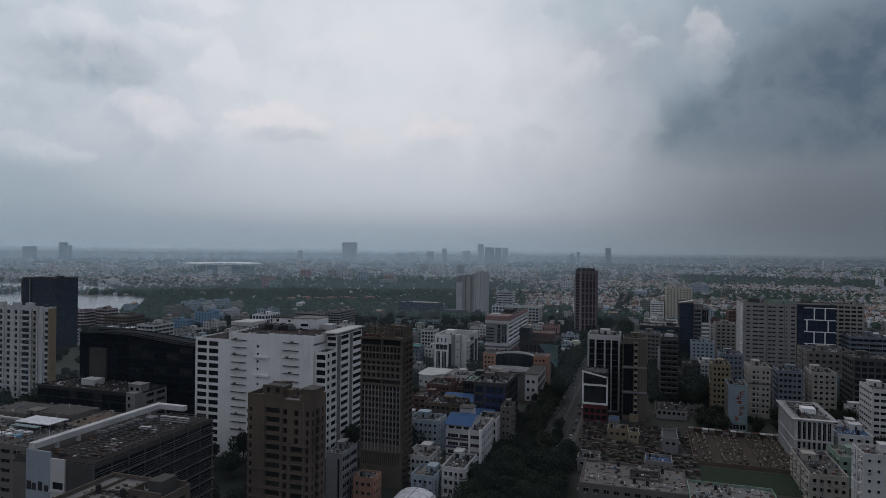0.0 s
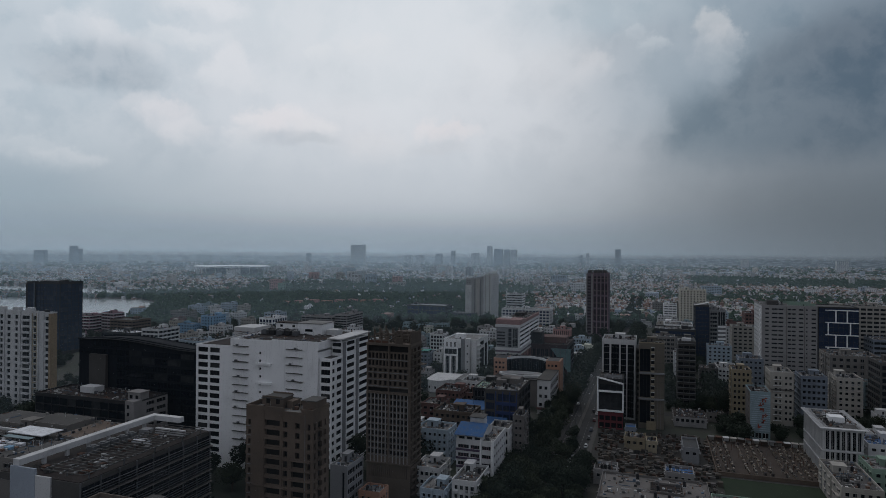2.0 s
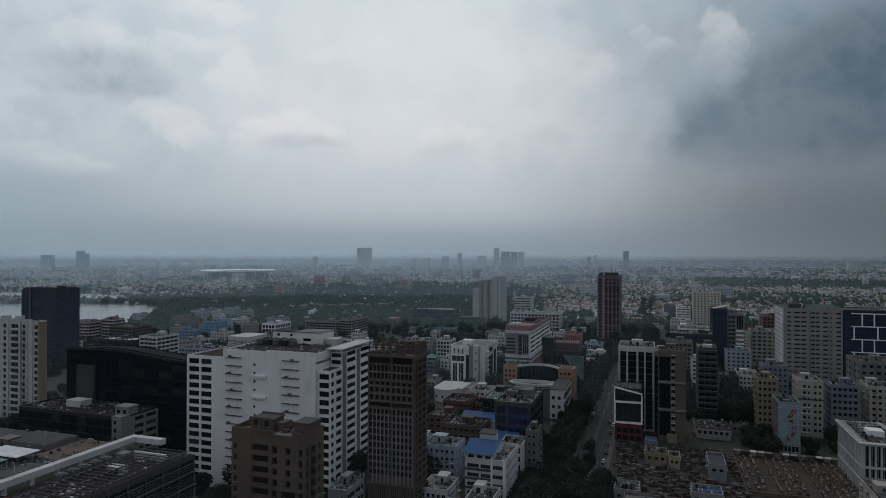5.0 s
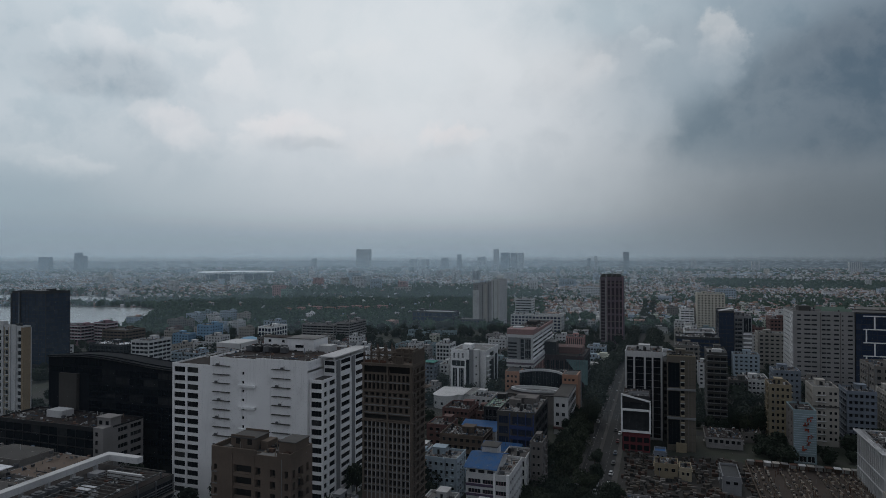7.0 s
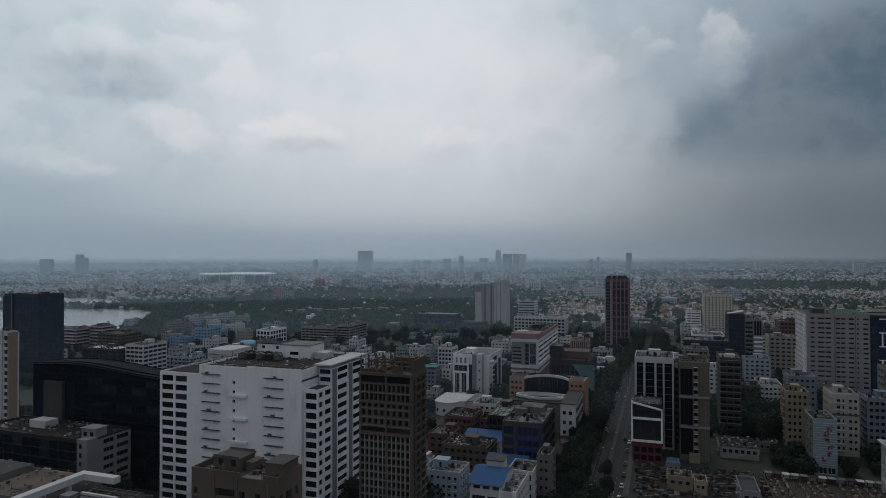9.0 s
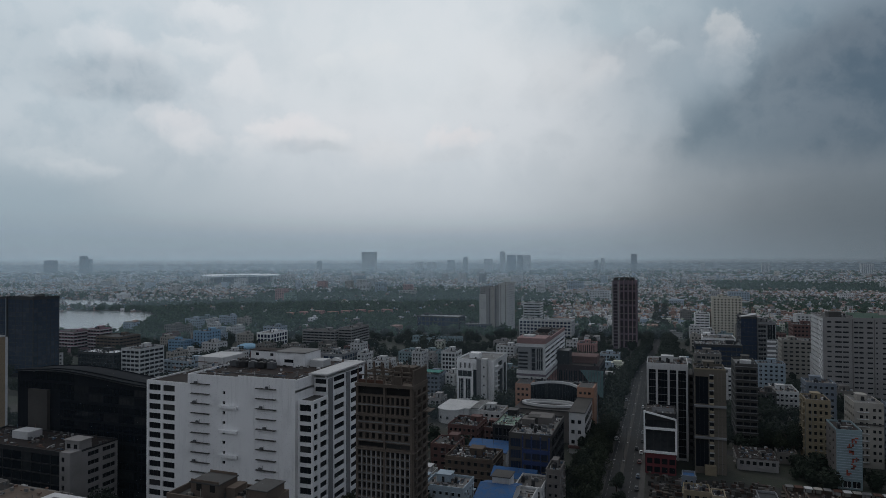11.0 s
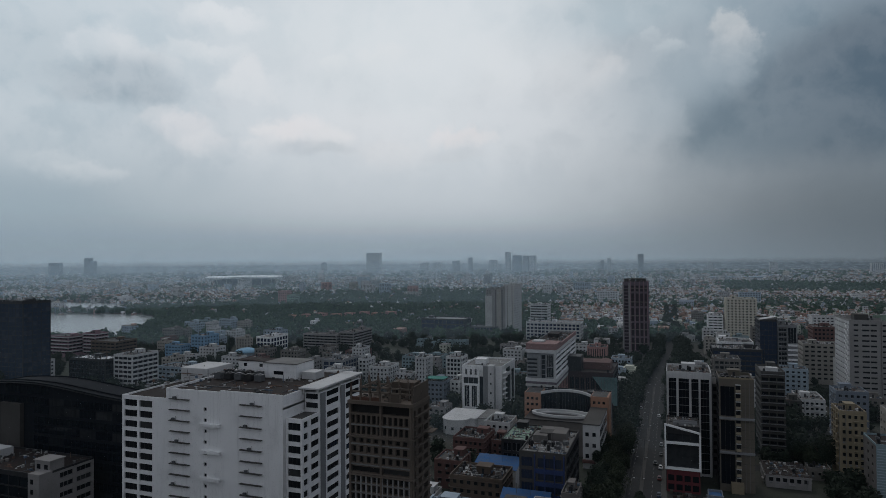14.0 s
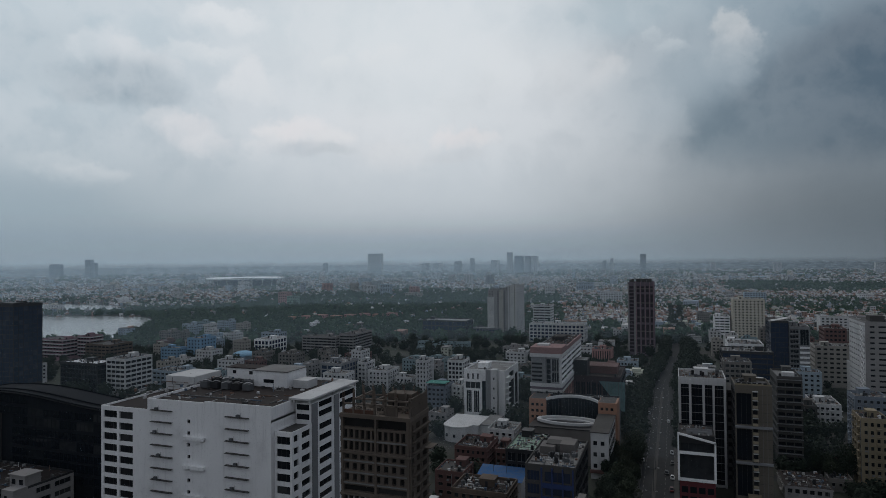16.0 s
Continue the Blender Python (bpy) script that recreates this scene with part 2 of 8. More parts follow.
def plaster(name, rgb, dirt=(0.09, 0.085, 0.075), amount=0.55, rough=0.85, spread=0.12):
    """Painted or bare render with rain streaks, patches and grain."""
    mat, g, bsdf = material(name)
    geo = g.t.nodes.new("ShaderNodeNewGeometry")
    p = geo.outputs["Position"]
    patch = g.noise(p, 0.11, 5.0, 0.6)
    streak = g.noise(stretched(g, p, 0.9, 0.9, 0.06), 1.0, 5.0, 0.65)
    grain = g.noise(p, 2.4, 4.0, 0.6)
    c = g.mix(g.ramp(patch.outputs[0], 0.35, 0.7, 0.0, 0.6), rgb, tuple(v * (1 - spread * 2) for v in rgb))
    c = g.mix(g.m("MULTIPLY", g.ramp(streak.outputs[0], 0.5, 0.78), amount), c, tuple((v * 2 + d) / 3 for v, d in zip(rgb, dirt)))
    c = g.mix(g.m("MULTIPLY", g.ramp(patch.outputs[0], 0.56, 0.75), amount * 0.7), c, tuple((v + d) / 2 for v, d in zip(rgb, dirt)))
    c = g.mix(g.m("MULTIPLY", g.ramp(grain.outputs[0], 0.35, 0.7), 0.18), c, tuple(v * 0.6 for v in rgb))
    g.wire(c, bsdf.inputs["Base Color"])
    bsdf.inputs["Roughness"].default_value = rough
    bsdf.inputs["Specular IOR Level"].default_value = 0.25
    bump(g, grain.outputs[0], bsdf, 0.3, 0.03)
    return mat


def glazing(name, rgb, rough=0.08, vary=0.5):
    """Dark tinted window glass; each pane differs a little (blinds, rooms)."""
    mat, g, bsdf = material(name)
    info = g.t.nodes.new("ShaderNodeObjectInfo")
    geo = g.t.nodes.new("ShaderNodeNewGeometry")
    rnd = g.m("FRACT", g.m("ADD", info.outputs["Random"], geo.outputs["Random Per Island"]))
    n = g.noise(geo.outputs["Position"], 0.35, 3.0, 0.5)
    c = g.mix(g.m("MULTIPLY", g.ramp(rnd, 0.72, 1.0), vary), rgb, (0.20, 0.20, 0.19))
    c = g.mix(g.ramp(n.outputs[0], 0.4, 0.7, 0.0, 0.4), c, tuple(v * 0.5 for v in rgb))
    g.wire(c, bsdf.inputs["Base Color"])
    bsdf.inputs["Roughness"].default_value = rough
    bsdf.inputs["IOR"].default_value = 1.33
    wob = g.noise(geo.outputs["Position"], 0.5, 2.0, 0.5)
    bump(g, wob.outputs[0], bsdf, 0.05, 0.05)
    return mat


def sheet(name, rgb, rough=0.55, ribs=2.2, axis=0):
    """Profiled metal roofing, faded and streaked."""
    mat, g, bsdf = material(name)
    geo = g.t.nodes.new("ShaderNodeNewGeometry")
    n = g.noise(geo.outputs["Position"], 0.5, 5.0, 0.6)
    c = g.mix(g.ramp(n.outputs[0], 0.35, 0.75), rgb, tuple(0.55 * v + 0.06 for v in rgb))
    g.wire(c, bsdf.inputs["Base Color"])
    bsdf.inputs["Roughness"].default_value = rough
    bsdf.inputs["Specular IOR Level"].default_value = 0.2 if rough > 0.7 else 0.5
    wave = g.t.nodes.new("ShaderNodeTexWave")
    wave.bands_direction = "XY"[axis]
    wave.inputs["Scale"].default_value = ribs
    g.wire(geo.outputs["Position"], wave.inputs["Vector"])
    bump(g, wave.outputs[0], bsdf, 0.5, 0.05)
    return mat


def varied(name, colours, rough=0.85, dirt=0.4, scale=0.15):
    """A paint that differs from island to island, for far houses and heaps."""
    mat, g, bsdf = material(name)
    geo = g.t.nodes.new("ShaderNodeNewGeometry")
    r = g.t.nodes.new("ShaderNodeValToRGB")
    r.color_ramp.interpolation = "CONSTANT"
    for i, c in enumerate(colours):
        e = r.color_ramp.elements[i] if i < 2 else r.color_ramp.elements.new(i / len(colours))
        e.position, e.color = i / len(colours), (*c, 1)
    g.wire(geo.outputs["Random Per Island"], r.inputs[0])
    n = g.noise(geo.outputs["Position"], scale, 5.0, 0.65)
    c = g.mix(g.ramp(n.outputs[0], 0.42, 0.72, 0.0, dirt), r.outputs[0], (0.08, 0.08, 0.075))
    g.wire(c, bsdf.inputs["Base Color"])
    bsdf.inputs["Roughness"].default_value = rough
    bsdf.inputs["Specular IOR Level"].default_value = 0.2
    return mat


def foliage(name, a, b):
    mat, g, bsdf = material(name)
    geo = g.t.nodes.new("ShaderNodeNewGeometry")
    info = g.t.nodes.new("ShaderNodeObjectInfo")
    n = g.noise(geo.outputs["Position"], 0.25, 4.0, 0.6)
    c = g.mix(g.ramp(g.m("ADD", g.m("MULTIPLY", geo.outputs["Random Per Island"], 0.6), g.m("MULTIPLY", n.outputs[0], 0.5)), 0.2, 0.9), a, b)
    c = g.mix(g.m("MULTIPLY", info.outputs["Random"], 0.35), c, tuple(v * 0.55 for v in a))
    g.wire(c, bsdf.inputs["Base Color"])
    # a leaf is a spray of many leaflets, most of them turned to the sky
    up = g.t.nodes.new("ShaderNodeVectorMath")
    up.operation = "MULTIPLY_ADD"
    g.wire(geo.outputs["Normal"], up.inputs[0])
    up.inputs[1].default_value = (0.55, 0.55, 0.55)
    up.inputs[2].default_value = (0.0, 0.0, 0.6)
    unit = g.t.nodes.new("ShaderNodeVectorMath")
    unit.operation = "NORMALIZE"
    g.wire(up.outputs[0], unit.inputs[0])
    g.wire(unit.outputs[0], bsdf.inputs["Normal"])
    bsdf.inputs["Roughness"].default_value = 0.8
    bsdf.inputs["Specular IOR Level"].default_value = 0.2
    return mat


WHITE = plaster("white_paint", (0.84, 0.84, 0.83), dirt=(0.05, 0.05, 0.05), amount=0.6, spread=0.06)
OFFWHITE = plaster("weathered_white", (0.554, 0.554, 0.546), amount=0.65)
CREAM = plaster("cream_paint", (0.367, 0.345, 0.306), amount=0.55)
YELLOW = plaster("ochre_paint", (0.270, 0.225, 0.150), amount=0.5)
TAN = plaster("tan_render", (0.34, 0.295, 0.21), amount=0.5)
BEIGE = plaster("beige_render", (0.183, 0.169, 0.152), amount=0.6)
BROWN = plaster("raw_brown_render", (0.138, 0.103, 0.079), amount=0.8, spread=0.28)
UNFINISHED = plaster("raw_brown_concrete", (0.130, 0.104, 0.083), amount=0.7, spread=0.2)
# the same raw concrete about a quarter darker, for east side and top walls
UNFINDARK = plaster("darker_raw_concrete", (0.100, 0.079, 0.062), amount=0.7, spread=0.2)
GREIGE = plaster("greige_panel", (0.279, 0.268, 0.260), amount=0.45)
CONCRETE = plaster("raw_concrete", (0.156, 0.144, 0.134), amount=0.7, spread=0.2)
DARKCON = plaster("dark_concrete", (0.075, 0.071, 0.066), amount=0.6, spread=0.2)
ROOF = plaster("roof_screed", (0.084, 0.080, 0.076), amount=0.8, spread=0.25)
ROOFLIGHT = plaster("pale_roof_screed", (0.196, 0.193, 0.185), amount=0.8, spread=0.22)
ROOFRED = plaster("red_brown_roof", (0.022, 0.0145, 0.0125), amount=0.6, spread=0.25)
GREYPANEL = plaster("grey_panel", (0.221, 0.225, 0.230), amount=0.35, spread=0.08)
DARKPANEL = plaster("charcoal_panel", (0.026, 0.026, 0.028), amount=0.4, rough=0.5)
BLUEGREY = plaster("blue_grey_paint", (0.172, 0.200, 0.236), amount=0.55)
SKYBLUE = plaster("sky_blue_paint", (0.213, 0.361, 0.499), amount=0.5)
LIGHTBLUE = plaster("pale_blue_paint", (0.349, 0.422, 0.477), amount=0.6)
TEAL = plaster("pale_teal_paint", (0.216, 0.288, 0.304), amount=0.5)
PINK = plaster("pink_paint", (0.416, 0.240, 0.216), amount=0.4)
FADEDPINK = plaster("faded_pink_paint", (0.27, 0.165, 0.155), amount=0.4)
ORANGE = plaster("orange_paint", (0.374, 0.212, 0.145), amount=0.45)
REDBROWN = plaster("red_brown_paint", (0.136, 0.076, 0.068), amount=0.45)
MAROON = plaster("maroon_panel", (0.15, 0.122, 0.142), amount=0.35)
PURPLE = plaster("mauve_paint", (0.30, 0.19, 0.215), amount=0.5)
BLUEPANEL = plaster("blue_panel", (0.028, 0.05, 0.14), amount=0.3, rough=0.45)
GREENPAINT = plaster("pale_green_paint", (0.225, 0.315, 0.247), amount=0.5)
SIGNRED = plaster("red_panel", (0.15, 0.035, 0.04), amount=0.3)
GLASS = glazing("dark_window_glass", (0.010, 0.012, 0.015), 0.08, 0.2)
BLUEGLASS = glazing("blue_black_glass", (0.018, 0.030, 0.062), 0.14, 0.07)
BLACKGLASS = glazing("black_facade_glass", (0.006, 0.009, 0.014), 0.1, 0.15)
GREENGLASS = glazing("green_glass", (0.15, 0.24, 0.24), 0.12, 0.3)
# no glass: matt black sheet painted as the shade inside empty openings
VOIDSHADE = glazing("painted_opening_shade", (0.012, 0.010, 0.009), 0.9, 0.15)
BLUESHEET = sheet("blue_metal_roofing", (0.03, 0.11, 0.265), 0.8)
WHITESHEET = sheet("white_metal_roofing", (0.72, 0.74, 0.76))
METAL = plaster("grey_metal", (0.104, 0.108, 0.112), amount=0.5, rough=0.45)
BLACKTANK = plaster("black_plastic_tank", (0.02, 0.02, 0.022), amount=0.2, rough=0.5)
RUST = plaster("rusty_steel", (0.09, 0.045, 0.03), amount=0.6)
BARK = plaster("bark", (0.08, 0.06, 0.045), amount=0.5)
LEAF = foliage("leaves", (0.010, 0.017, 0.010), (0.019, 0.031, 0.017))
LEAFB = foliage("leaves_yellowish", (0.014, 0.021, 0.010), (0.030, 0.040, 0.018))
# far leaves paler and bluer than near ones: distance haze put into the colour
HAZEWOODS = foliage("hazed_far_leaves", (0.018, 0.044, 0.026), (0.046, 0.088, 0.046))
DEEPMAUVE = plaster("deep_mauve_paint", (0.085, 0.062, 0.10), amount=0.4)
MAUVEGLASS = glazing("mauve_tinted_glass", (0.045, 0.035, 0.042), 0.15, 0.15)
PALE = plaster("pale_greige_paint", (0.48, 0.475, 0.45), amount=0.45)
WARM = plaster("warm_cream_paint", (0.55, 0.50, 0.40), amount=0.4)
OLIVE = plaster("olive_beige_render", (0.135, 0.120, 0.097), amount=0.5)
REDMARK = plaster("faded_red_sign_paint", (0.30, 0.075, 0.05), amount=0.3)
HOUSES = varied("house_paints", [(0.66, 0.66, 0.66), (0.26, 0.25, 0.24), (0.52, 0.53, 0.44), (0.30, 0.19, 0.15), (0.60, 0.60, 0.61), (0.48, 0.47, 0.45),
                                 (0.30, 0.30, 0.30), (0.40, 0.26, 0.20), (0.34, 0.42, 0.50), (0.66, 0.65, 0.62), (0.80, 0.80, 0.80), (0.15, 0.14, 0.13)])
BLOCKS = varied("far_block_paints", [(0.62, 0.62, 0.62), (0.5, 0.5, 0.48), (0.36, 0.36, 0.36), (0.56, 0.52, 0.45), (0.40, 0.46, 0.52), (0.66, 0.66, 0.66)])
TILED = varied("terracotta_roofs", [(0.32, 0.17, 0.12), (0.27, 0.15, 0.11), (0.40, 0.24, 0.17), (0.48, 0.44, 0.40), (0.22, 0.10, 0.07), (0.5, 0.5, 0.48)])
SCRAP = varied("roof_scrap", [(0.10, 0.10, 0.10), (0.36, 0.36, 0.35), (0.05, 0.05, 0.05), (0.20, 0.19, 0.175), (0.16, 0.10, 0.075), (0.55, 0.55, 0.54), (0.10, 0.14, 0.19), (0.14, 0.14, 0.14)], scale=0.6)
RUBBLE = varied("rubble_and_timber", [(0.12, 0.095, 0.075), (0.07, 0.06, 0.05), (0.18, 0.145, 0.11), (0.045, 0.04, 0.038), (0.24, 0.22, 0.19), (0.10, 0.06, 0.042)], scale=0.6)


# ---- geometry helpers ----
class Geo:
    """Vertices and faces of one mesh, gathered before it is made."""

    def __init__(self):
        self.v, self.f, self.m = [], [], []

    def quad(self, a, b, c, d, mi=0):
        n = len(self.v)
        self.v += [a, b, c, d]
        self.f.append((n, n + 1, n + 2, n + 3))
        self.m.append(mi)

    def box(self, x0, y0, z0, x1, y1, z1, mi=0, bottom=True):
        n = len(self.v)
        self.v += [(x0, y0, z0), (x1, y0, z0), (x1, y1, z0), (x0, y1, z0), (x0, y0, z1), (x1, y0, z1), (x1, y1, z1), (x0, y1, z1)]
        fs = [(4, 5, 6, 7), (0, 1, 5, 4), (1, 2, 6, 5), (2, 3, 7, 6), (3, 0, 4, 7)] + ([(3, 2, 1, 0)] if bottom else [])
        self.f += [tuple(n + i for i in q) for q in fs]
        self.m += [mi] * len(fs)

    def prism(self, ring, z0, z1, mi=0, top=None):
        """A closed upright prism over a ring of (x, y)."""
        n, k = len(self.v), len(ring)
        self.v += [(x, y, z0) for x, y in ring] + [(x, y, z1) for x, y in ring]
        for i in range(k):
            j = (i + 1) % k
            self.f.append((n + i, n + j, n + k + j, n + k + i))
            self.m.append(mi)
        self.f.append(tuple(range(n + k, n + 2 * k)))
        self.f.append(tuple(range(n + k - 1, n - 1, -1)))
        self.m += [mi if top is None else top, mi]

    def tube(self, a, b, r, r2=None, sides=6, mi=0):
        a, b = Vector(a), Vector(b)
        d = (b - a).normalized()
        e = d.orthogonal().normalized()
        g = d.cross(e)
        n, r2 = len(self.v), r if r2 is None else r2
        for p, q in ((a, r), (b, r2)):
            for i in range(sides):
                w = 2 * math.pi * i / sides
                self.v.append(tuple(p + q * (math.cos(w) * e + math.sin(w) * g)))
        for i in range(sides):
            j = (i + 1) % sides
            self.f.append((n + i, n + j, n + sides + j, n + sides + i))
            self.m.append(mi)
        self.f.append(tuple(range(n + sides, n + 2 * sides)))
        self.m.append(mi)

    def mesh(self, name, mats):
        me = bpy.data.meshes.new(name)
        me.from_pydata(self.v, [], self.f)
        for mt in mats:
            me.materials.append(mt)
        if len(mats) > 1:
            me.polygons.foreach_set("material_index", self.m)
        me.update()
        return me


def part(name, geo, mats, parent=None, label="", at=(0, 0, 0), turn=0.0):
    """Link a mesh as one object, under a thing or a part."""
    data = geo.mesh(name, mats if isinstance(mats, list) else [mats]) if isinstance(geo, Geo) else geo
    ob = new(name, data)
    ob.matrix_basis = pose(*at, 0, 0, turn)
    if parent is not None:
        ob.parent = parent
    if label:
        tagged(ob, label)
    return ob


def boxpart(name, dims, mat, parent, label=""):
    g = Geo()
    g.box(*dims)
    return part(name, g, mat, parent, label)


PANES = {}


def pane_mesh(w, h, glass, trim, bars):
    """One window: a glass sheet with a frame and bars, standing in the x-z plane, looking to -y."""
    key = (round(w, 2), round(h, 2), glass.name, trim.name, bars)
    if key not in PANES:
        g = Geo()
        g.quad((0, 0, 0), (w, 0, 0), (w, 0, h), (0, 0, h), 0)
        t, d = min(0.09, w * 0.05), -0.07
        if bars is not None:
            g.box(0, d, 0, w, 0, t, 1, False)
            g.box(0, d, h - t, w, 0, h, 1, False)
            for i in range(1, bars + 1):
                x = w * i / (bars + 1)
                g.box(x - t / 2, d, t, x + t / 2, 0, h - t, 1, False)
        PANES[key] = g.mesh("window", [glass, trim])
    return PANES[key]


def even(n, width, fill=0.6, margin=0.6):
    """n equal openings along a wall: spans of it."""
    pitch = (width - 2 * margin) / n
    return [(margin + pitch * (i + 0.5 - fill / 2), margin + pitch * (i + 0.5 + fill / 2)) for i in range(n)]


def floors(top, pitch, n, high, drop=1.0):
    """n rows of openings from under a roof line: (low, high) of each."""
    return [(top - drop - i * pitch - high, top - drop - i * pitch) for i in range(n) if top - drop - i * pitch - high > 0.3]


def grid(us, vs):
    return [(u0, u1, v0, v1) for v0, v1 in vs for u0, u1 in us]


class Building:
    """A block with real openings. Local origin: its south-west corner on the ground; faces S, E, N, W."""

    def __init__(self, name, label, x0, x1, y0, y1, h, wall, category="building", group="", turn=0.0):
        self.w, self.d, self.h, self.wall = x1 - x0, y1 - y0, h, wall
        self.root = tagged(new(name), label, category, group)
        self.root.matrix_basis = pose(x0, y0, 0, 0, 0, turn)
        self.shell, self.mats, self.panes = Geo(), [wall], 0
        self.done, self.rows = set(), {}
        # on blocks past this distance the small panes are one sheet of many
        self.far = math.hypot((x0 + x1) / 2 + 32, (y0 + y1) / 2 - 100)

    def slot(self, mat):
        if mat not in self.mats:
            self.mats.append(mat)
        return self.mats.index(mat)

    def face(self, side, rects=(), glass=None, trim=None, bars=1, deep=0.3, base=0.0, top=None, wall=None, shift=0.0):
        """The wall of one side, with openings cut through and a window in each."""
        glass, trim = glass or GLASS, trim or GREYPANEL
        top, mi = self.h if top is None else top, self.slot(wall or self.wall)
        width = self.w if side in "SN" else self.d
        if side not in self.done:
            self.done.add(side)

        def at(u, v, k=0.0):
            if side == "S":
                return (u, shift + k, v)
            if side == "N":
                return (u, self.d - k, v)
            if side == "E":
                return (self.w - k - shift, u, v)
            return (k + shift, u, v)

        rects = [r for r in rects if r[0] >= -0.01 and r[1] <= width + 0.01 and r[2] >= base and r[3] <= top]
        vs = sorted({base, top, *(r[2] for r in rects), *(r[3] for r in rects)})
        for v0, v1 in zip(vs, vs[1:]):
            mid, u = (v0 + v1) / 2, 0.0
            for r in sorted((r for r in rects if r[2] < mid < r[3])):
                if r[0] - u > 0.01:
                    self.shell.quad(at(u, v0), at(r[0], v0), at(r[0], v1), at(u, v1), mi)
                u = max(u, r[1])
            if width - u > 0.01:
                self.shell.quad(at(u, v0), at(width, v0), at(width, v1), at(u, v1), mi)
        for u0, u1, v0, v1 in rects:
            self.shell.quad(at(u0, v0), at(u1, v0), at(u1, v0, deep), at(u0, v0, deep), mi)
            self.shell.quad(at(u0, v1), at(u1, v1), at(u1, v1, deep), at(u0, v1, deep), mi)
            self.shell.quad(at(u0, v0), at(u0, v1), at(u0, v1, deep), at(u0, v0, deep), mi)
            self.shell.quad(at(u1, v0), at(u1, v1), at(u1, v1, deep), at(u1, v0, deep), mi)
            if self.far and max(u1 - u0, v1 - v0) < self.far / 112:
                self.rows.setdefault(glass, Geo()).quad(at(u0, v0, deep), at(u1, v0, deep), at(u1, v1, deep), at(u0, v1, deep))
                continue
            big = bars is not None and (u1 - u0) * (v1 - v0) > 14
            me = pane_mesh(u1 - u0, v1 - v0, glass, trim, None if big else bars)
            spot = {"S": (at(u0, v0, deep), 0), "E": (at(u0, v0, deep), 90), "W": (at(u1, v0, deep), -90), "N": (at(u1, v0, deep), 180)}[side]
            pane = part("window", me, [], self.root, "", spot[0], spot[1])
            if big:
                for i in range(bars + 2):
                    x, g = (u1 - u0 - 0.12) * i / (bars + 1), Geo()
                    g.box(x, -0.1, 0, x + 0.12, -0.01, v1 - v0)
                    part("mullion", g, trim, pane)
            self.panes += 1
        return self

    def finish(self, roof=None, parapet=0.9, thick=0.3, roofname="roof"):
        """Close the open sides and lay the roof with its parapet."""
        for side in "SENW":
            if side not in self.done:
                self.face(side)
        part("wall", self.shell, self.mats, self.root)
        for glass, geo in self.rows.items():
            tagged(part("window_glazing", geo, glass, self.root), kind="stuff")
        g, t, w, d, h = Geo(), thick, self.w, self.d, self.h
        g.box(0.02, 0.02, h - 0.3, w - 0.02, d - 0.02, h + 0.02, 0)
        part(roofname, g, roof or ROOF, self.root)
        if parapet:
            g = Geo()
            g.box(0, 0, h, w, t, h + parapet)
            g.box(0, d - t, h, w, d, h + parapet)
            g.box(0, t, h, t, d - t, h + parapet)
            g.box(w - t, t, h, w, d - t, h + parapet)
            part("parapet", g, self.wall, self.root)
        return self

    def box(self, name, x0, y0, z0, x1, y1, z1, mat=None, label=""):
        boxpart(name, (x0, y0, z0, x1, y1, z1), mat or self.wall, self.root, label)
        return self

    def clutter(self, seed, n=6, room=True, z=None, mat=None):
        """Stair head, tanks, air handlers and pipes on the roof."""
        r, z = random.Random(seed), self.h + 0.02 if z is None else z
        w, d = self.w, self.d
        if room:
            a, b = min(5.5, w * 0.35), min(5.0, d * 0.35)
            x, y = r.uniform(0.8, max(0.9, w - a - 0.8)), r.uniform(d * 0.35, max(d * 0.36, d - b - 0.8))
            g = Geo()
            g.box(x, y, z, x + a, y + b, z + 2.7)
            g.box(x - 0.25, y - 0.25, z + 2.7, x + a + 0.25, y + b + 0.25, z + 2.9)
            head = part("stair_head", g, mat or self.wall, self.root)
            g = Geo()
            g.box(x + a * 0.4, y - 0.06, z, x + a * 0.4 + 0.9, y + 0.02, z + 2.0)
            part("door", g, DARKPANEL, head)
        for i in range(n):
            x, y = r.uniform(0.8, max(0.9, w - 2.4)), r.uniform(0.8, max(0.9, d - 2.4))
            g = Geo()
            if i % 3 == 0:
                g.tube((x + 0.6, y + 0.6, z + 0.5), (x + 0.6, y + 0.6, z + 1.9), 0.6, 0.6, 10)
                g.tube((x + 0.6, y + 0.6, z + 1.9), (x + 0.6, y + 0.6, z + 2.15), 0.5, 0.2, 10)
                g.box(x, y, z, x + 1.2, y + 1.2, z + 0.5)
                part("water_tank", g, BLACKTANK, self.root)
            elif i % 3 == 1:
                g.box(x, y, z + 0.15, x + 1.5, y + 1.0, z + 1.2)
                g.tube((x + 0.75, y + 0.5, z + 1.2), (x + 0.75, y + 0.5, z + 1.32), 0.4, 0.4, 10)
                g.box(x + 0.1, y + 0.1, z, x + 0.3, y + 0.9, z + 0.15)
                g.box(x + 1.2, y + 0.1, z, x + 1.4, y + 0.9, z + 0.15)
                part("air_handler", g, METAL, self.root)
            else:
                ln = min(r.uniform(2, 5), w - x - 0.5)
                g.box(x, y, z, x + ln, y + 0.25, z + 0.3)
                g.box(x, y, z + 0.3, x + 0.25, y + 0.25, z + 1.0)
                part("pipe_run", g, OFFWHITE, self.root)
        return self

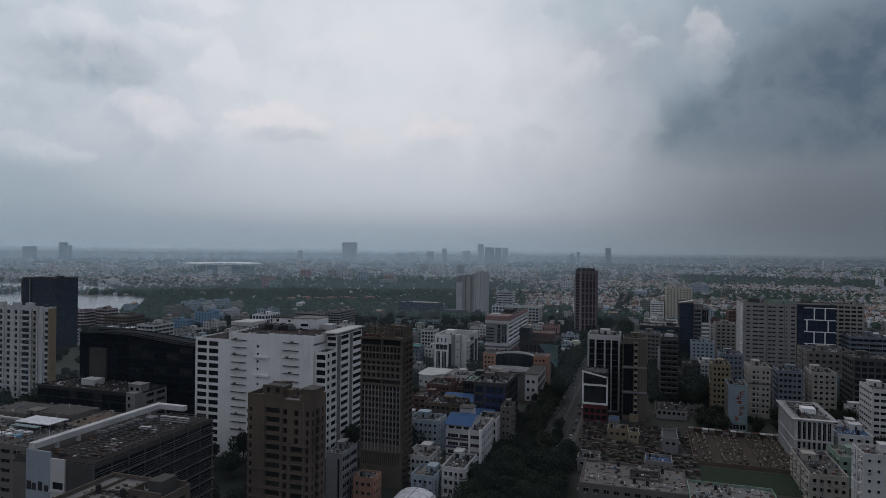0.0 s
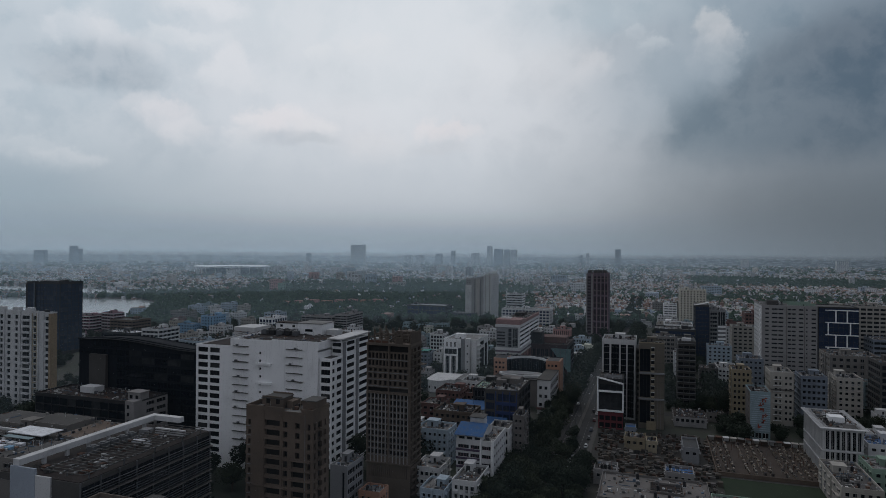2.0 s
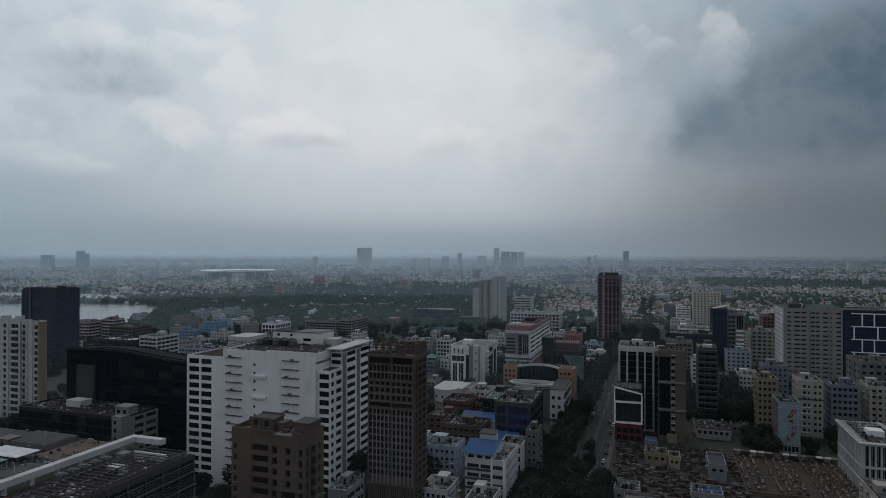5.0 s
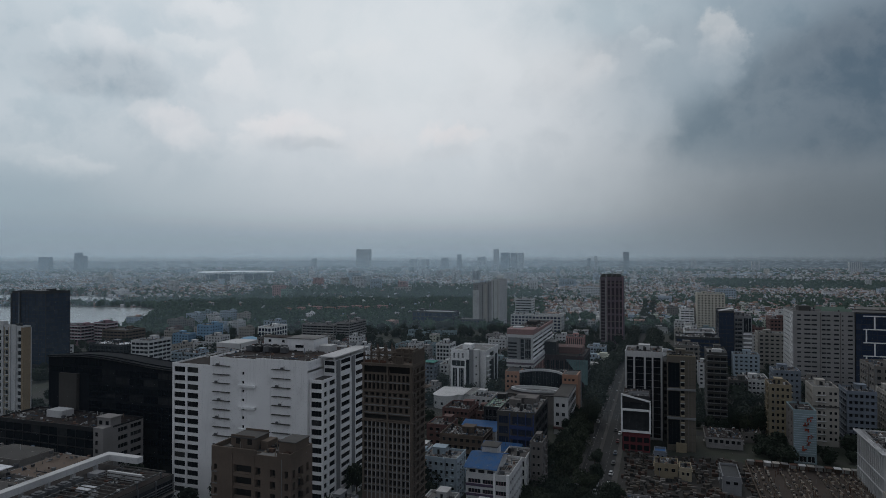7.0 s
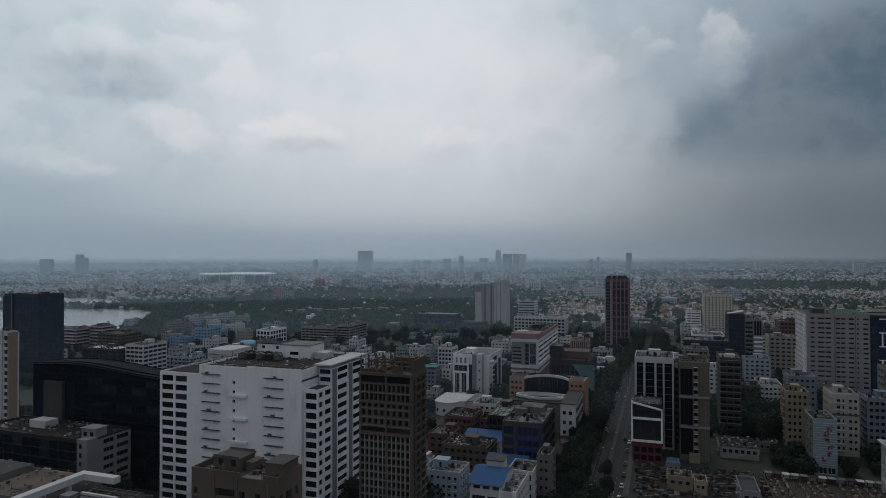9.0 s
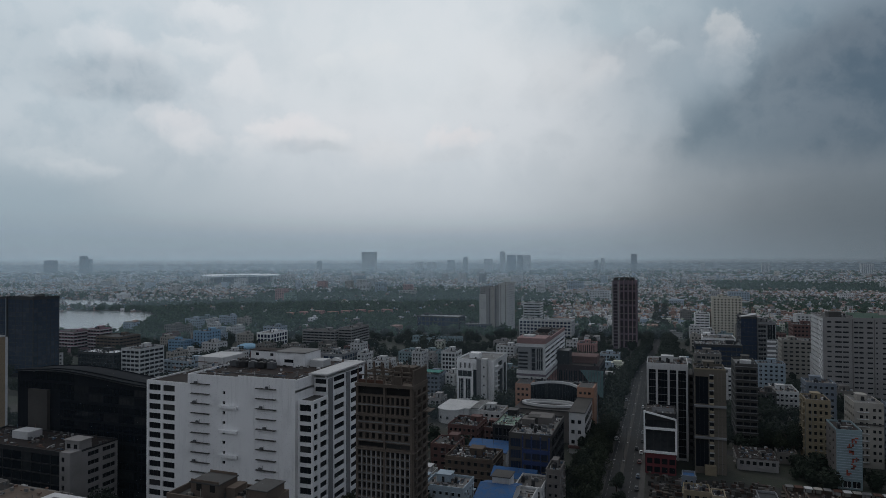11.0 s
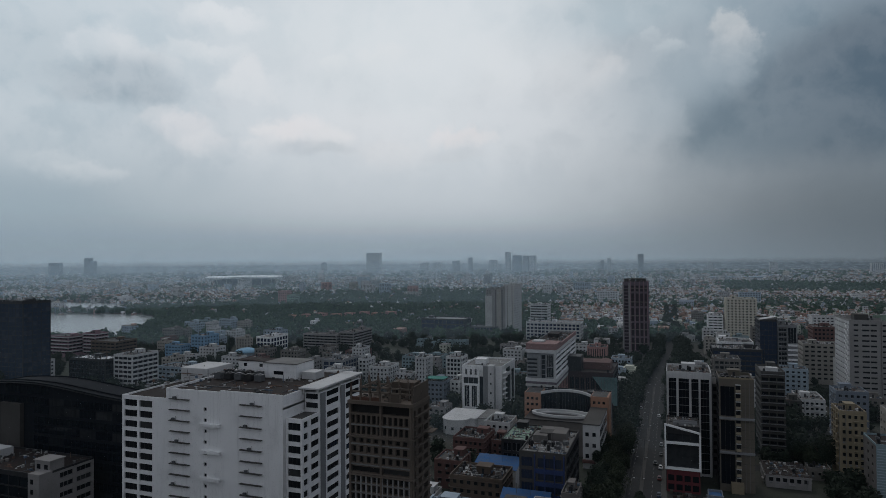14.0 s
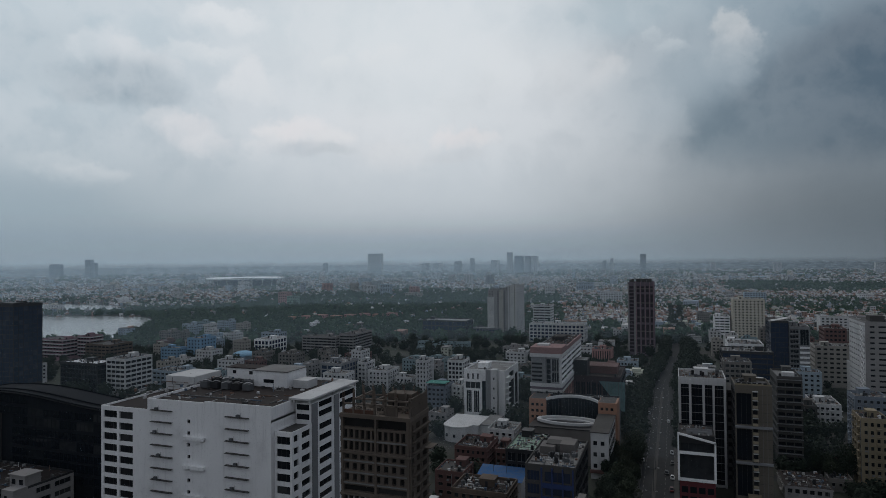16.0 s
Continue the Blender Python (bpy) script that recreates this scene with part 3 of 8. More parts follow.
    def litter(self, seed, n, z=None, mat=None):
        """Small scrap, ducts, pipes and drying frames strewn on the roof, too small to tell apart."""
        r, z, g = random.Random(seed * 7 + 1), self.h + 0.02 if z is None else z, Geo()
        for i in range(n):
            x, y = r.uniform(0.5, self.w - 0.8), r.uniform(0.5, self.d - 0.8)
            k = r.random()
            if k < 0.55:
                a, b, c = r.uniform(0.25, 1.3), r.uniform(0.25, 1.1), r.uniform(0.15, 1.0)
            elif k < 0.75:
                a, b, c = r.uniform(1.5, 5), r.uniform(0.1, 0.25), r.uniform(0.1, 0.35)
            elif k < 0.9:
                a, b, c = r.uniform(0.1, 0.25), r.uniform(1.5, 5), r.uniform(0.1, 0.35)
            else:
                a, b, c = 0.12, 0.12, r.uniform(1.2, 2.8)
            g.box(x, y, z, min(x + a, self.w - 0.4), min(y + b, self.d - 0.4), z + c, 0, False)
        tagged(part("roof_clutter", g, mat or SCRAP, self.root), "small ducts, pipes and scrap on the roof", kind="stuff")
        return self

    def shades(self, side, rects, seed, mat=None):
        """Thin sunshades over the openings, air conditioners under some of them, and drain pipes."""
        r, g, a = random.Random(seed), Geo(), Geo()
        width = self.w if side in "SN" else self.d

        def bx(geo, u0, u1, v0, v1, deep):
            if side == "S":
                geo.box(u0, -deep, v0, u1, 0, v1)
            elif side == "E":
                geo.box(self.w, u0, v0, self.w + deep, u1, v1)
            elif side == "W":
                geo.box(-deep, u0, v0, 0, u1, v1)
        for u0, u1, v0, v1 in rects:
            bx(g, max(0, u0 - 0.2), min(width, u1 + 0.2), v1 + 0.05, v1 + 0.16, 0.5)
            if r.random() < 0.25:
                u = r.uniform(u0, max(u0 + 0.01, u1 - 0.9))
                bx(a, u, u + 0.85, v0 - 0.75, v0 - 0.15, 0.4)
        cols = sorted({(u0, u1) for u0, u1, _, _ in rects})
        if len(cols) > 3:
            # one column of balconies, now and then a stair bay
            u0, u1 = r.choice(cols)
            for a0, a1, v0, v1 in rects:
                if (a0, a1) == (u0, u1):
                    bx(g, max(0, u0 - 0.4), min(width, u1 + 0.4), v0 - 0.9, v0 - 0.72, 1.1)
                    bx(g, max(0, u0 - 0.4), min(width, u1 + 0.4), v0 - 0.72, v0 - 0.1, 1.1 if r.random() < 0.3 else 0.12)
            if r.random() < 0.5:
                i = r.randrange(len(cols) - 1)
                u = (cols[i][1] + cols[i + 1][0]) / 2
                bx(g, u - 0.35, u + 0.35, 0.1, self.h + 0.6, 0.55)
        for u in [r.uniform(0.2, width - 0.3) for _ in range(max(1, int(width / 7)))]:
            bx(a, u, u + 0.13, 0.2, self.h - 0.2, 0.14)
        tagged(part("sunshade", g, mat or self.wall, self.root), kind="stuff")
        tagged(part("air_conditioner", a, GREYPANEL, self.root), "grey wall air conditioners and drain pipes", kind="stuff")

    def ledges(self, side, us, zs, deep=0.7, thick=0.15, mat=None, name="ledge"):
        """A slab standing out over openings (or under them) at each height."""
        for u0, u1 in us:
            for z in zs:
                g = Geo()
                if side == "S":
                    g.box(u0, -deep, z, u1, 0.0, z + thick)
                elif side == "E":
                    g.box(self.w, u0, z, self.w + deep, u1, z + thick)
                else:
                    g.box(-deep, u0, z, 0.0, u1, z + thick)
                part(name, g, mat or self.wall, self.root)
        return self


def simple(name, label, x0, x1, y0, y1, h, wall, n=5, m=4, pitch=3.2, high=1.4, fill=0.5, glass=None, roof=None, seed=1, clut=5,
           parapet=0.9, bars=1, room=True, sides="SEW", trim=None, category="building", hoods=False, turn=0.0, bands=None):
    """An ordinary block: rows of windows on its seen sides."""
    b = Building(name, label, x0, x1, y0, y1, h, wall, category, turn=turn)
    rows = floors(h, pitch, int(h / pitch), high)
    for s in sides:
        k = n if s in "SN" else m
        us = even(k, b.w if s in "SN" else b.d, fill)
        b.face(s, grid(us, rows), glass, trim, bars)
        if not hoods and 30 < b.far < 560 and bars is not None and high < 2.2 and s in "SEW" and fill < 0.8:
            b.shades(s, grid(us, rows), seed + ord(s))
        if hoods:
            b.ledges(s, [(0.0, b.w if s in "SN" else b.d)], [v1 + 0.25 for v0, v1 in rows], 0.45, 0.12 if bands is None else 0.8, bands, "string_course")
    b.finish(roof, parapet)
    b.clutter(seed, clut, room)
    if b.far < 650 and clut:
        b.litter(seed, int(min(160, b.w * b.d / (3.5 if b.far < 350 else 6.0))))
    return b


# ---- ground, road, water, haze, distance ----
def ground_material():
    mat, g, bsdf = material("soil_and_grass")
    geo = g.t.nodes.new("ShaderNodeNewGeometry")
    p = geo.outputs["Position"]
    a, b, c2 = g.noise(p, 0.006, 6.0, 0.6), g.noise(p, 0.05, 6.0, 0.65), g.noise(p, 0.6, 4.0, 0.6)
    c = g.mix(g.ramp(a.outputs[0], 0.44, 0.58), (0.020, 0.028, 0.015), (0.040, 0.037, 0.031))
    c = g.mix(g.ramp(b.outputs[0], 0.45, 0.66), c, (0.032, 0.031, 0.028))
    c = g.mix(g.ramp(c2.outputs[0], 0.4, 0.75, 0.0, 0.6), c, (0.028, 0.034, 0.018))
    g.wire(c, bsdf.inputs["Base Color"])
    bsdf.inputs["Roughness"].default_value = 0.95
    bump(g, c2.outputs[0], bsdf, 0.5, 0.3)
    return mat


SOIL = ground_material()
ASPHALT = plaster("asphalt", (0.027, 0.028, 0.029), amount=0.5, spread=0.2)
PAVING = plaster("pavement_slabs", (0.07, 0.067, 0.063), amount=0.6, spread=0.2)
LINEPAINT = plaster("road_paint", (0.2, 0.2, 0.19), amount=0.8)
LAWN = plaster("lawn_grass", (0.014, 0.029, 0.011), dirt=(0.05, 0.05, 0.02), amount=0.5, spread=0.25)

g = Geo()
rings = [0, 60, 140, 300, 600, 1200, 2400, 4990]
SEG = 48
g.v.append((0, 0, 0))
for r in rings[1:]:
    g.v += [(r * math.cos(2 * math.pi * i / SEG), r * math.sin(2 * math.pi * i / SEG), 0) for i in range(SEG)]
for i in range(SEG):
    g.f.append((0, 1 + i, 1 + (i + 1) % SEG))
    for k in range(len(rings) - 2):
        a, b = 1 + k * SEG, 1 + (k + 1) * SEG
        g.f.append((a + i, b + i, b + (i + 1) % SEG, a + (i + 1) % SEG))
tagged(part("ground", g, SOIL), "flat dark soil and rough grass of the city plain", "ground", kind="structure")

ROAD_X0, ROAD_X1 = -49.6, -33.6


def strip(name, label, cat, x0, y0, x1, y1, z0, z1, mat):
    g = Geo()
    g.box(x0, y0, z0, x1, y1, z1)
    return tagged(part(name, g, mat), label, cat, kind="structure")


strip("road", "straight dark asphalt road between the blocks", "road", ROAD_X0, -100, ROAD_X1, 600, -0.2, 0.06, ASPHALT)
strip("pavement", "worn grey pavement along the road", "pavement", ROAD_X0 - 3.5, -100, ROAD_X0, 600, -0.2, 0.2, PAVING)
strip("pavement", "worn grey pavement along the road", "pavement", ROAD_X1, -100, ROAD_X1 + 2.4, 600, -0.2, 0.2, PAVING)
strip("verge", "pale dusty earth verge beside the road", "verge", ROAD_X0, 296, ROAD_X0 + 2.2, 600, -0.2, 0.16, PAVING)
strip("median", "planted kerbed strip between the lanes", "median", -42.4, -100, -40.8, 590, -0.2, 0.28, PAVING)
# farther on it narrows and swings to the east
g = Geo()
line = [(-41.6, 600, 8.0), (-39.8, 640, 6.6), (-35.4, 690, 5.6), (-31.4, 750, 5.2), (-30.2, 820, 5.0), (-31.0, 1000, 5.0), (-32.0, 1500, 5.0)]
for (x0, y0, h0), (x1, y1, h1) in zip(line, line[1:]):
    g.quad((x0 - h0, y0, 0.06), (x0 + h0, y0, 0.06), (x1 + h1, y1, 0.06), (x1 - h1, y1, 0.06))
    for e in (-1, 1):
        g.quad((x0 + e * h0, y0, -0.2), (x1 + e * h1, y1, -0.2), (x1 + e * h1, y1, 0.06), (x0 + e * h0, y0, 0.06))
tagged(part("road", g, ASPHALT), "narrower far stretch of the asphalt road", "road", kind="structure")
for yy in (410.0, 560.0, 690.0):
    strip("road", "side road of dark asphalt", "road", ROAD_X1 + 3, yy, 260, yy + 9, -0.2, 0.04, ASPHALT)
strip("road", "side road of dark asphalt", "road", -330, 345, ROAD_X0 - 4, 353, -0.2, 0.04, ASPHALT)
g = Geo()
for k in range(74):
    yy = 150 + k * 6.0
    for xx in (-46.0, -37.2):
        g.box(xx - 0.08, yy, 0.06, xx + 0.08, yy + 3.0, 0.064)
tagged(part("road_marking", g, LINEPAINT), "broken white lane lines on the asphalt", "road marking", kind="stuff")


# the lake
def water_material():
    mat, g, bsdf = material("lake_water")
    geo = g.t.nodes.new("ShaderNodeNewGeometry")
    n = g.noise(stretched(g, geo.outputs["Position"], 0.04, 0.12, 1), 1.0, 6.0, 0.6)
    bsdf.inputs["Base Color"].default_value = (0.20, 0.215, 0.22, 1)
    bsdf.inputs["Roughness"].default_value = 0.22
    bsdf.inputs["IOR"].default_value = 1.6
    bump(g, n.outputs[0], bsdf, 0.06, 0.3)
    return mat


def curve(points, wob=9.0, steps=6):
    """A smooth closed shore through a few points, a little uneven."""
    ring, n = [], len(points)
    for i in range(n):
        p0, p1, p2, p3 = (Vector(points[(i + k) % n]) for k in (-1, 0, 1, 2))
        for j in range(steps):
            u = j / steps
            p = 0.5 * (2 * p1 + (p2 - p0) * u + (2 * p0 - 5 * p1 + 4 * p2 - p3) * u * u + (3 * p1 - p0 - 3 * p2 + p3) * u ** 3)
            k = noise.noise(Vector((p.x / 40, p.y / 40, 1.0))) * wob
            ring.append((p.x + k, p.y - k))
    return ring


# the near basin and the arm behind the wooded causeway
BASIN = curve([(-800, 880), (-900, 962), (-985, 972), (-1073, 938), (-1203, 905), (-1330, 850), (-1250, 660), (-900, 560), (-780, 640), (-712, 712), (-738, 785)])
ARM = curve([(-1168, 1190), (-1104, 1118), (-1062, 1040), (-1098, 1010), (-1163, 1004), (-1240, 995), (-1420, 960), (-1560, 930), (-1800, 1060), (-1560, 1172), (-1348, 1190), (-1231, 1182)])
water = water_material()
for ring in (BASIN, ARM):
    g = Geo()
    g.prism(ring, -0.5, 0.12)
    tagged(part("lake", g, water), "still grey lake reflecting the overcast sky", "water", kind="structure")


def in_lake(x, y, grow=1.06, land=True):
    if not (-1850 < x < -690 and 540 < y < 1230):
        return False
    for ring in (BASIN, ARM):
        inside = False
        for (x0, y0), (x1, y1) in zip(ring, ring[1:] + ring[:1]):
            if (y0 > y) != (y1 > y) and x < x0 + (y - y0) * (x1 - x0) / (y1 - y0):
                inside = not inside
        if inside:
            return True
    return False


# banks of humid haze, thin veils that scatter the sky's light
def haze_material(alpha, top):
    mat, g, bsdf = material("humid_haze")
    nt = mat.node_tree
    nt.nodes.remove(bsdf)
    geo = nt.nodes.new("ShaderNodeNewGeometry")
    s = nt.nodes.new("ShaderNodeSeparateXYZ")
    g.wire(geo.outputs["Position"], s.inputs[0])
    n = g.noise(stretched(g, geo.outputs["Position"], 0.0015, 0.0015, 0.006), 1.0, 4.0, 0.5)
    fade = g.m("MULTIPLY", g.ramp(s.outputs[2], top, 0.0), g.ramp(n.outputs[0], 0.2, 0.8, alpha * 0.88, alpha * 1.12))
    # thinner to the north-east, imitating haze darkened under the rain cloud
    side = g.ramp(g.m("ARCTAN2", s.outputs[0], s.outputs[1]), -0.35, 0.30, 1.0, 0.28)
    fade = g.m("MULTIPLY", fade, side)
    # droplets take light from the whole sky and pass it on mostly forwards
    up = nt.nodes.new("ShaderNodeCombineXYZ")
    for i, v in enumerate((0.15, -0.72, -0.68)):
        up.inputs[i].default_value = v
    a, b = g.put("ShaderNodeBsdfDiffuse", Color=(0.66, 0.86, 1.0, 1)), g.put("ShaderNodeBsdfTranslucent", Color=(0.66, 0.86, 1.0, 1))
    g.wire(up.outputs[0], b.inputs["Normal"])
    both = nt.nodes.new("ShaderNodeMixShader")
    both.inputs[0].default_value = 0.8
    g.wire(a.outputs[0], both.inputs[1])
    g.wire(b.outputs[0], both.inputs[2])
    clear = nt.nodes.new("ShaderNodeBsdfTransparent")
    m2 = nt.nodes.new("ShaderNodeMixShader")
    g.wire(fade, m2.inputs[0])
    g.wire(clear.outputs[0], m2.inputs[1])
    g.wire(both.outputs[0], m2.inputs[2])
    g.wire(m2.outputs[0], nt.nodes["Material Output"].inputs["Surface"])
    return mat


for radius, alpha, top in ((150, 0.016, 120), (430, 0.034, 150), (850, 0.075, 160), (1400, 0.11, 200), (2000, 0.17, 260), (2750, 0.22, 320), (3700, 0.24, 380)):
    g = Geo()
    k = 40
    for i in range(k):
        w0, w1 = radians(20 + 175 * i / k), radians(20 + 175 * (i + 1) / k)
        p0, p1 = (radius * math.cos(w0), radius * math.sin(w0)), (radius * math.cos(w1), radius * math.sin(w1))
        g.quad((*p0, 0.3), (*p1, 0.3), (*p1, top), (*p0, top))
    tagged(part("haze_backdrop", g, haze_material(alpha, top)), "thin bluish bank of humid haze over the plain", "haze", kind="structure")

# backdrop of the far plain, haze painted into its blue-grey and its fade
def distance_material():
    mat, g, bsdf = material("far_plain_in_haze")
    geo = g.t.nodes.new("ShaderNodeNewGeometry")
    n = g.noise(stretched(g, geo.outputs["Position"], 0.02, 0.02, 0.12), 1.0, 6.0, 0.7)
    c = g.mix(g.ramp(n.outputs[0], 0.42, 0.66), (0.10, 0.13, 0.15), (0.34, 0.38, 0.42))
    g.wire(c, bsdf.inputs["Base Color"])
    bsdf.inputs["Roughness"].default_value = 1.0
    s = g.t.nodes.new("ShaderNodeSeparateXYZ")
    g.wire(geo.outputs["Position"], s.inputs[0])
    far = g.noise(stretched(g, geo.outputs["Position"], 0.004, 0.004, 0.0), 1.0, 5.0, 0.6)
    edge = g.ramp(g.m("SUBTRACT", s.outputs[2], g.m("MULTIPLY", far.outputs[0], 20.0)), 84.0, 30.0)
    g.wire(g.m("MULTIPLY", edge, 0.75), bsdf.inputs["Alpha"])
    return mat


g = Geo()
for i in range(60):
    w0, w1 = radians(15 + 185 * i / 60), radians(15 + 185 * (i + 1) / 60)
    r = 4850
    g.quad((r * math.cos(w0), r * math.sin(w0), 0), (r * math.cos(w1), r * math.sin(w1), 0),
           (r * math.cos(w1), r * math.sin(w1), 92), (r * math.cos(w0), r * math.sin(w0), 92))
tagged(part("distance_backdrop", g, distance_material()), "backdrop strip of farthest city with haze painted into its grey", "distance", kind="structure")


# ---- the large white office block ----
def white_office():
    fh = 3.46
    b = Building("office_building", "tall white office block with blank front and ribbon windows", -202.1, -139.2, 251.1, 296.0, 53.0, WHITE)
    rows = floors(53.2, fh, 15, 2.2)
    b.face("S", grid([(1.0, 6.4), (7.4, 12.8)], rows) + grid([(33.6, 34.7)], [(v0 + 0.6, v0 + 1.7) for v0, v1 in rows]), GLASS, DARKPANEL, 2, 0.45)
    b.face("E")
    b.finish(ROOFRED, 0.6)
    b.box("plinth", 0, 0, -1.8, 62.9, 44.9, 0)
    b.root.matrix_basis = pose(-198.75, 247.45, 1.76) @ Matrix.Scale(0.982, 4)
    # the main part stands a storey higher than the western bays
    b.box("upper_storey", 18.6, -0.02, 53.0, 62.9, 44.9, 56.2)
    b.box("upper_roof", 19.0, 0.4, 56.2, 62.5, 44.5, 56.26, ROOFRED)
    for d in ((18.6, -0.02, 40.0, 0.3, 57.0), (40.0, -0.02, 62.9, 0.3, 57.5), (18.6, 44.6, 62.9, 44.9, 57.0), (18.6, 0.3, 18.9, 44.6, 57.0), (62.6, 0.3, 62.9, 44.6, 57.2)):
        b.box("parapet", d[0], d[1], 56.2, d[2], d[3], d[4])
    zs = [53.6 - fh * i for i in range(15)]
    b.ledges("S", [(20.3, 28.2)], zs, 0.9, 0.2, DARKCON, "service_ledge")
    b.ledges("S", [(47.6, 55.6)], zs, 0.9, 0.2, DARKCON, "service_ledge")
    for z in (46.0, 37.5, 29.0):
        b.box("canopy_box", 32.6, -1.1, z, 40.2, 0, z + 0.9)
    r = random.Random(4)
    for u in (20.3, 47.6):
        for z in zs[::2]:
            x = u + r.uniform(0.5, 5)
            g = Geo()
            g.box(x, -0.8, z + 0.16, x + 1.0, -0.15, z + 0.95)
            g.tube((x + 1.6, -0.5, z + 0.16), (x + 1.6, -0.5, z + 1.6), 0.05)
            part("air_conditioner", g, METAL, b.root)
    for k in range(9):
        x, y = 21 + (k % 5) * 4.2, 20 + (k // 5) * 5.5
        g = Geo()
        g.box(x, y, 56.5, x + 2.8, y + 2.4, 58.6)
        g.tube((x + 1.4, y + 1.2, 58.6), (x + 1.4, y + 1.2, 58.9), 0.9, 0.9, 12)
        part("chiller", g, DARKPANEL if k % 2 else METAL, b.root)
    b.litter(14, 190, 56.28)
    b.box("penthouse", 17.5, 38.0, 56.2, 32.0, 44.5, 60.0)
    b.box("penthouse_roof", 17.1, 37.6, 60.0, 32.4, 44.8, 60.3, ROOFRED)
    b.box("window", 20.0, 37.94, 58.0, 21.4, 38.0, 59.2, GLASS)
    b.box("window", 27.0, 37.94, 58.0, 28.4, 38.0, 59.2, GLASS)
    b.box("penthouse", 36.0, 28.4, 56.2, 49.2, 40.0, 61.4)
    b.box("penthouse_roof", 35.7, 28.1, 61.4, 49.5, 40.3, 61.7, ROOFLIGHT)
    b.box("window", 40.0, 28.34, 57.6, 44.0, 28.4, 58.8, GLASS)
    b.box("penthouse", 1.0, 26, 53.6, 13, 40, 58.4, OFFWHITE)
    b.box("roof_hut", 50.5, 30, 56.2, 56.0, 36, 58.8, OFFWHITE)
    b.box("service_pipe", 22.0, 9.0, 56.25, 50.0, 9.3, 56.55, METAL)
    b.box("service_pipe", 30.0, 12.0, 56.25, 30.3, 27.0, 56.55, METAL)
    # the taller half of the stair and lift wing, with its canopy slab
    w = Building("office_wing", "white stair wing with ribbon windows beside the office block", -139.15, -133.4, 252.6, 291.0, 50.0, WHITE)
    east = floors(50.0, fh, 14, 1.9, 0.8)
    w.face("S", grid([(0.7, 5.1)], floors(50.0, fh, 14, 2.2, 1.0)), GLASS, DARKPANEL, 2, 0.4)
    cols = [(0.9, 3.3), (5.0, 9.6), (14.6, 22.0), (27.2, 36.6)]
    w.face("E", grid(cols, east), GLASS, DARKPANEL, 2, 0.4)
    w.finish(ROOF, 0.4)
    w.box("plinth", 0, 0, -1.8, 5.75, 38.4, 0)
    w.root.matrix_basis = pose(-136.93, 248.92, 1.76) @ Matrix.Scale(0.982, 4)
    for u0, u1 in ((10.4, 13.4), (23.4, 26.2)):
        w.box("grey_fin", 5.75, u0, 0, 5.95, u1, 56.0, GREYPANEL)
    w.box("upper_wall", 0.3, 10.2, 50.0, 5.6, 38.2, 56.2, WHITE)
    for z in (51.4, 54.2):
        w.box("window", 5.62, 14.6, z, 5.68, 22.0, z + 1.6, GLASS)
        w.box("window", 5.62, 27.2, z, 5.68, 36.6, z + 1.6, GLASS)
        w.box("window", 0.8, 10.1, z, 5.0, 10.18, z + 1.6, GLASS)
    g = Geo()
    g.box(-0.8, 8.4, 57.4, 6.4, 38.6, 57.9)
    for yy in (9.0, 23.0, 37.4):
        g.box(5.2, yy, 56.2, 5.8, yy + 0.6, 57.4)
        g.box(0.2, yy, 56.2, 0.8, yy + 0.6, 57.4)
    part("canopy_slab", g, OFFWHITE, w.root)


white_office()


